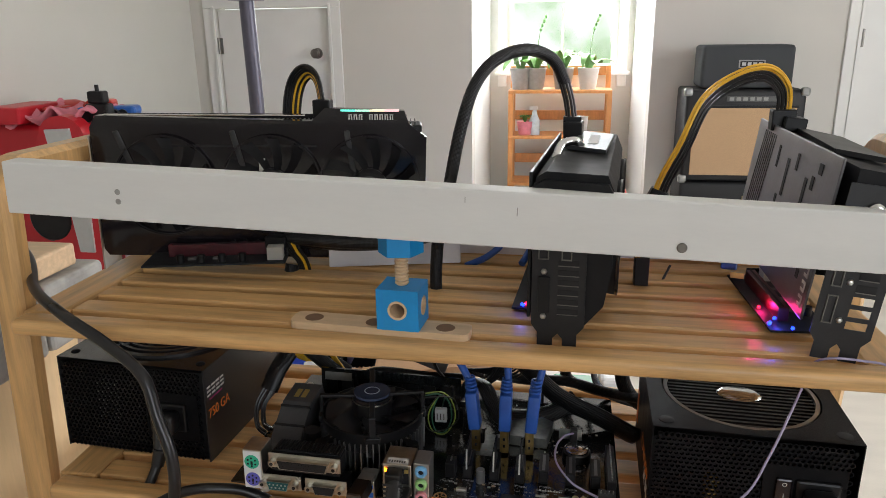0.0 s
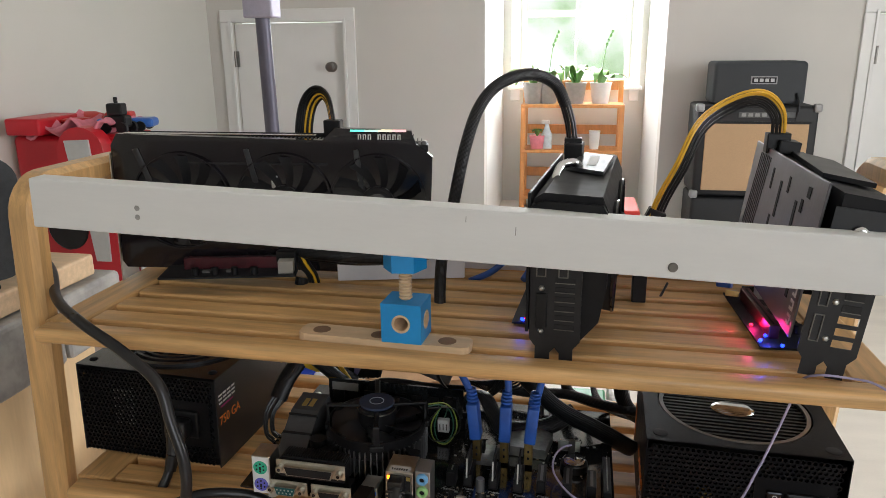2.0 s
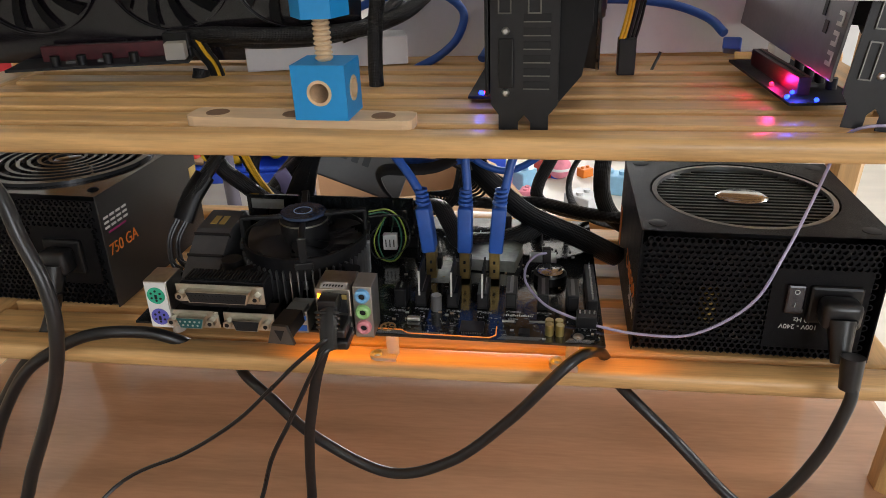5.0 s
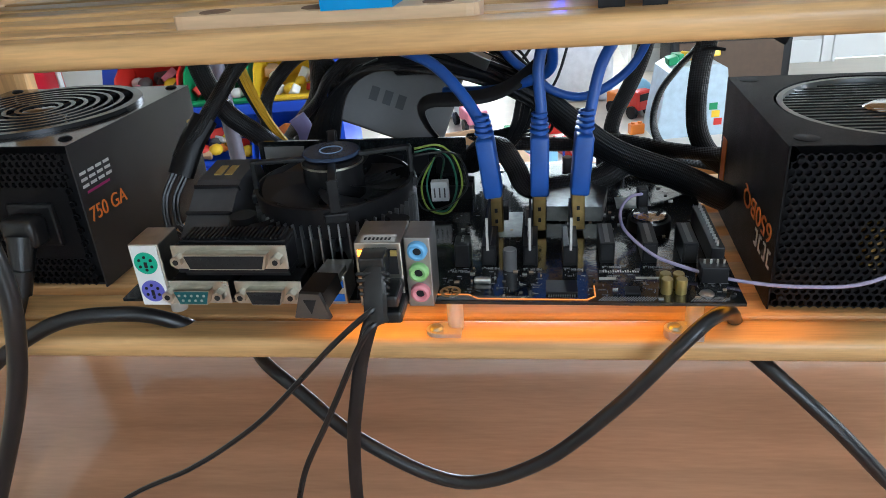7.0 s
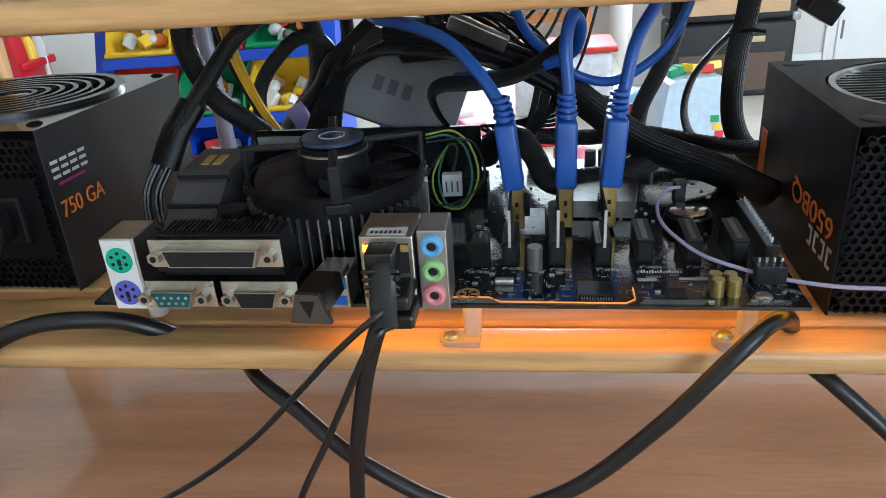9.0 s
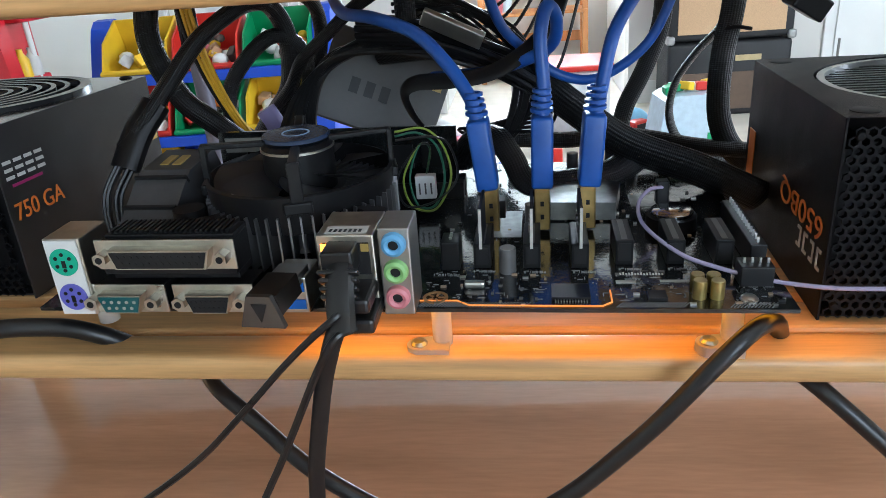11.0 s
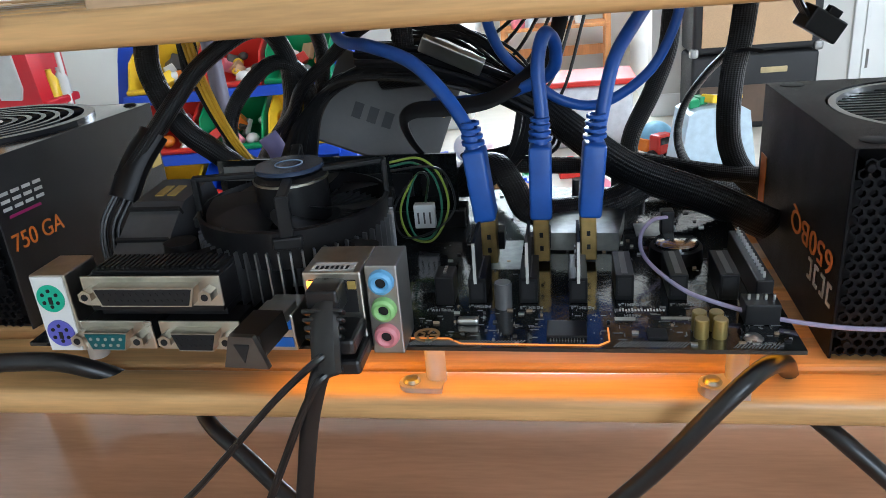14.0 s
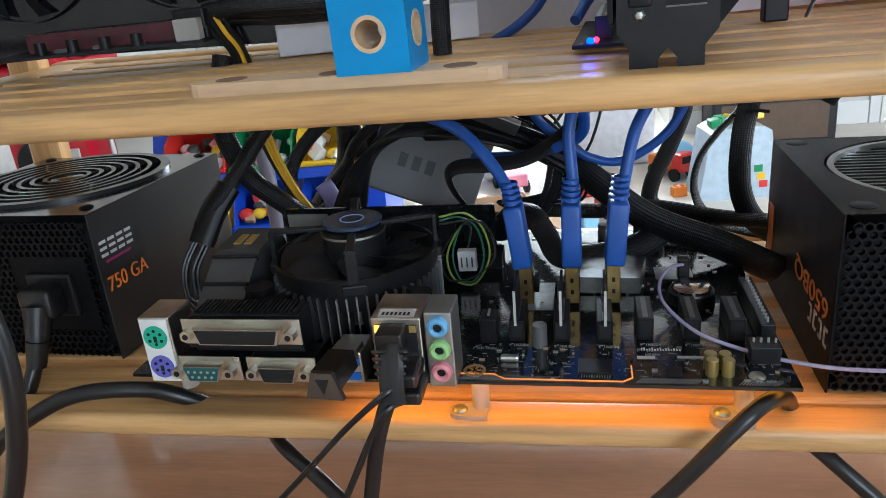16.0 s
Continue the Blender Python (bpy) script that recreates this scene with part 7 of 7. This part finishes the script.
def toy_block(x, y, z, s):
    o = thing("toy_block", "small bright plastic building block on the floor", "toy", pose(x, y, z, 0, 0, random.uniform(0, 180)), group="floor toys")
    m_ = random.choice(TOYM)
    part("block", box((0, 0, s * 0.35), (s, s * random.uniform(0.6, 1.4), s * 0.7), s * 0.06), m_, o)
    for i in (-1, 1):
        part("stud", rod((i * s * 0.24, 0, s * 0.7), (i * s * 0.24, 0, s * 0.82), s * 0.15, seg=12), m_, o)


def toy_ball(x, y, r):
    m_ = random.choice(TOYM)
    o = thing("toy_ball", "small bright plastic ball on the floor", "toy", pose(x, y, 0), group="floor toys")
    part("ball", ball((0, 0, r), r, sub=3), m_, o, "", True)
    part("band", lathe([(r * 0.99, -r * 0.12), (r * 1.004, 0), (r * 0.99, r * 0.12)], (0, 0, r), 32), TWHITE, o, "", True)


def toy_truck(x, y, s):
    m_ = random.choice(TOYM)
    o = thing("toy_truck", "bright plastic toy truck parked on the floor", "toy", pose(x, y, 0, 0, 0, random.uniform(-180, 180)), group="floor toys")
    part("bed", box((-s * 0.2, 0, s * 0.30), (s * 0.62, s * 0.42, s * 0.26), s * 0.04), m_, o)
    part("cab", box((s * 0.28, 0, s * 0.36), (s * 0.30, s * 0.40, s * 0.40), s * 0.06), random.choice(TOYM), o)
    part("windscreen", box((s * 0.435, 0, s * 0.44), (s * 0.01, s * 0.32, s * 0.14)), BLACK, o)
    for i in (-0.32, 0.28):
        for j in (-0.22, 0.22):
            part("wheel", rod((s * i, s * j - s * 0.04, s * 0.13), (s * i, s * j + s * 0.04, s * 0.13), s * 0.13, seg=16), BLACK, o)


# they lie heaped to one side and leave the floor before the speakers bare
for k in range(26):
    x, y = random.uniform(-1.0, 1.3), random.uniform(1.7, 4.0)
    toy_block(min(x, 0.10 + 0.2 * (y - 1.7)), y, 0, random.uniform(0.05, 0.12))
for k in range(8):
    x, y = random.uniform(-0.9, 1.2), random.uniform(1.8, 4.0)
    toy_ball(min(x, 0.02 + 0.2 * (y - 1.7)), y, random.uniform(0.04, 0.09))
for k in range(9):
    x, y = random.uniform(-1.0, 1.2), random.uniform(1.6, 3.8)
    toy_truck(min(x, 0.0 + 0.2 * (y - 1.7)), y, random.uniform(0.16, 0.30))
tt = thing("orange_toy_tub", "round orange plastic tub on the floor", "toy", pose(-0.62, 1.75, 0))
part("tub", lathe([(0, 0.01), (0.12, 0.01), (0.15, 0.16), (0.16, 0.165), (0.155, 0.175), (0.14, 0.16), (0.115, 0.02)], seg=32), TORANGE, tt, "", True)
part("lid", lathe([(0, 0.205), (0.06, 0.20), (0.15, 0.178), (0.16, 0.172)], seg=32), TORANGE, tt, "", True)
bag = thing("toy_bag", "clear bag printed with coloured shapes full of blocks", "bag", pose(0.62, 3.45, 0, 0, 0, 8))
part("bag", prism([(-0.17, 0.0), (0.17, 0.0), (0.125, 0.29), (0.09, 0.31), (-0.09, 0.31), (-0.125, 0.29)], "y", -0.10, 0.10), mat("pale_blue_bag", (0.44, 0.54, 0.62), 0.35), bag, "pale blue tapered bag")
for k, m_ in enumerate((TRED, TYEL, TGREEN)):
    part("printed_shape", box((0.10 - 0.012 * k, -0.1012, 0.06 + 0.035 * k), (0.035, 0.0024, 0.030)), m_, bag)
for k, m_ in enumerate((TGREEN, TGREEN, TYEL, TWHITE, TRED, TYEL)):
    part("block", box((-0.09 + 0.036 * k, 0.02 * (k % 2) - 0.02, 0.325 + 0.006 * (k % 3)), (0.045, 0.06, 0.035), 0.006, rot=turn(0, 0, 12 * (k % 3) - 10, 20 * k)), m_, bag)
tub = thing("storage_tub", "clear plastic tub with a red lid", "tub", pose(0.10, 4.15, 0))
part("tub", box((0, 0, 0.16), (0.50, 0.34, 0.32), 0.03, seg=3), mat("milky_plastic", (0.62, 0.62, 0.63), 0.3), tub, "milky plastic tub", True)
part("lid", box((0, 0, 0.335), (0.54, 0.38, 0.03), 0.01), TRED, tub, "red lid")

# amplifier stack
am = thing("speaker_cabinet", "black speaker cabinet with tan grille cloth", "speaker", pose(0.975, 4.20, 0.395))
part("shell", span((-0.31, 0.0, 0.0), (0.31, 0.34, 0.50), 0.02, seg=3), TOLEX, am, "black tolex shell", True)
part("grille", span((-0.265, -0.006, 0.035), (0.265, 0.002, 0.405), 0.003), GRILLCLOTH, am, "tan grille cloth")
part("piping", span((-0.275, -0.009, 0.405), (0.275, -0.001, 0.418), 0.003), BLACK, am)
part("name_plate", span((-0.10, -0.006, 0.438), (0.19, -0.0005, 0.468), 0.003), mat("dull_plate", (0.10, 0.10, 0.10), 0.4, 0.5), am, "dark plate with pale marks")
for k in range(6):
    part("plate_mark", span((-0.085 + 0.035 * k, -0.008, 0.444), (-0.062 + 0.035 * k, -0.006, 0.462)), mat("dull_mark", (0.28, 0.28, 0.27), 0.5), am)
for sx in (-0.30, 0.30):
    for z in (0.01, 0.49):
        part("corner_cap", box((sx, 0.01, z), (0.045, 0.045, 0.045), 0.012), mat("corner_steel", (0.35, 0.35, 0.35), 0.35, 0.8), am, "metal corner cap")
am2 = thing("speaker_cabinet", "lower black speaker cabinet with brown cloth and name plate", "speaker", pose(0.975, 4.20, 0.0))
part("shell", span((-0.31, 0.0, 0.0), (0.31, 0.34, 0.385), 0.02, seg=3), TOLEX, am2, "black tolex shell", True)
part("grille", span((-0.265, -0.006, 0.035), (0.265, 0.002, 0.23), 0.003), mat("brown_cloth", (0.12, 0.08, 0.055), 0.8, bump=0.3, fine=900), am2, "brown grille cloth")
part("name_plate", span((0.03, -0.006, 0.285), (0.16, -0.0005, 0.315), 0.003), mat("brass_plate", (0.45, 0.36, 0.2), 0.4, 0.6), am2, "small metal plate")
hdm = thing("amplifier_head", "amplifier head under a black cloth cover on the cabinet", "amplifier", pose(0.972, 4.22, 0.9))
part("cover", box((0, 0.12, 0.115), (0.475, 0.24, 0.225), 0.022, seg=4), GREYFAB, hdm, "black cloth cover", True)
part("badge", box((0.02, -0.0015, 0.13), (0.135, 0.004, 0.042), 0.004), mat("badge_grey", (0.30, 0.30, 0.30), 0.4, 0.4), hdm, "grey badge")
part("badge_field", box((0.02, -0.0040, 0.13), (0.122, 0.003, 0.030), 0.002), BLACK, hdm)
for k in range(4):
    part("badge_mark", box((-0.022 + 0.028 * k, -0.0060, 0.13), (0.019, 0.002, 0.017)), mat("badge_pale", (0.5, 0.5, 0.5), 0.4), hdm)
part("cord", tube([(0.19, 0.0, 0.06), (0.205, -0.02, 0.0), (0.195, -0.015, -0.08), (0.19, -0.012, -0.12)], 0.006, 8, 6), BLACK, hdm, "", True)

# plant shelf in the alcove
sf = thing("plant_shelf", "orange pine shelf unit with three shelves in the alcove", "shelf", pose(-0.02, 5.40, 0))
for x in (-0.352, 0.352):
    for y in (0.02, 0.26):
        part("post", span((x - 0.018, y - 0.014, 0), (x + 0.018, y + 0.014, 0.96 if y > 0.1 else 0.80)), PINE, sf)
for z in (0.80, 0.47, 0.12):
    part("shelf_board", span((-0.37, 0.0, z - 0.022), (0.37, 0.29, z), 0.003), PINE, sf)
for z in (0.93, 0.60, 0.27):
    part("back_rail", span((-0.335, 0.265, z - 0.04), (0.335, 0.28, z + 0.03), 0.003), PINE, sf)


def leaf(pts, w):
    bm = bmesh.new()
    run = glide(pts, 6)
    prev = None
    for i, c in enumerate(run):
        t_ = i / (len(run) - 1)
        ww = w * math.sin(math.pi * min(0.98, 0.10 + 0.90 * t_)) ** 0.7
        d = (run[min(i + 1, len(run) - 1)] - run[max(i - 1, 0)]).normalized()
        sd_ = d.cross(Vector((0, 0, 1)))
        sd_ = sd_.normalized() if sd_.length > 1e-4 else Vector((1, 0, 0))
        row = [bm.verts.new(c - sd_ * ww + Vector((0, 0, ww * 0.25))), bm.verts.new(c), bm.verts.new(c + sd_ * ww + Vector((0, 0, ww * 0.25)))]
        if prev:
            for k in range(2):
                bm.faces.new((prev[k], prev[k + 1], row[k + 1], row[k]))
        prev = row
    return bm


random.seed(21)


def orchid(x, y, z, pot, stem, n_l, label):
    o = thing("potted_orchid", label, "plant", pose(x, y, z), group="orchids")
    part("pot", lathe([(0, 0.0), (0.058, 0.0), (0.078, 0.145), (0.082, 0.15), (0.076, 0.152), (0.070, 0.13), (0, 0.13)], seg=28), pot, o, "", True)
    for k in range(n_l):
        a = 2 * math.pi * k / n_l + random.uniform(-0.3, 0.3)
        L_ = random.uniform(0.14, 0.24)
        c, s_ = math.cos(a), math.sin(a)
        part("leaf", leaf([(0.01 * c, 0.01 * s_, 0.13), (L_ * 0.4 * c, L_ * 0.4 * s_, 0.19 + random.uniform(0, 0.06)), (L_ * 0.8 * c, L_ * 0.8 * s_, 0.20 + random.uniform(-0.02, 0.07)), (L_ * c, L_ * s_, 0.16 + random.uniform(-0.05, 0.08))], 0.028), LEAF, o, "broad green leaf", True)
    if stem:
        part("flower_stem", tube([(0, 0, 0.13), (0.01, 0, 0.28), (0.03, 0.0, 0.42), (0.06, 0.0, 0.50)], 0.004, 6, 6), LEAF, o, "thin green flower stem", True)
        for k in range(4):
            part("bud", ball((0.03 + 0.012 * k, 0, 0.42 + 0.03 * k), 0.012, sub=1, s=(1, 1, 1.3)), LEAF, o)


orchid(-0.20, 5.54, 0.80, POTG, True, 7, "orchid with long green leaves in a grey pot")
orchid(0.00, 5.54, 0.80, POTG, False, 7, "bushy green orchid in a grey pot")
orchid(0.18, 5.54, 0.80, POTW, True, 6, "orchid with a tall stem in a white pot")
orchid(-0.31, 5.52, 0.80, POTG, False, 5, "small drooping orchid in a grey pot")
btl = thing("spray_bottle", "clear spray bottle on the pine shelf", "bottle", pose(-0.20, 5.50, 0.47))
part("bottle", lathe([(0, 0), (0.04, 0), (0.042, 0.10), (0.02, 0.15), (0.015, 0.18), (0, 0.18)], seg=20), mat("clear_blue_plastic", (0.60, 0.68, 0.74), 0.2), btl, "", True)
part("trigger", box((-0.01, 0, 0.195), (0.06, 0.02, 0.03), 0.006), TWHITE, btl)
pk2 = thing("pink_pot", "pink flower pot with a small plant", "plant", pose(-0.27, 5.48, 0.47))
part("pot", lathe([(0, 0), (0.045, 0), (0.06, 0.10), (0.055, 0.10), (0, 0.09)], seg=24), mat("pink_pot_glaze", (0.70, 0.22, 0.28), 0.4), pk2, "", True)
for k in range(6):
    a = k * 1.05
    part("leaf", leaf([(0, 0, 0.09), (0.03 * math.cos(a), 0.03 * math.sin(a), 0.14), (0.07 * math.cos(a), 0.07 * math.sin(a), 0.13)], 0.014), LEAF, pk2, "", True)
cpw = thing("white_cup", "white paper cup on the pine shelf", "cup", pose(0.15, 5.50, 0.47))
part("cup", lathe([(0, 0.002), (0.032, 0.0), (0.042, 0.13), (0.044, 0.135), (0.039, 0.13), (0, 0.12)], seg=24), TWHITE, cpw, "", True)
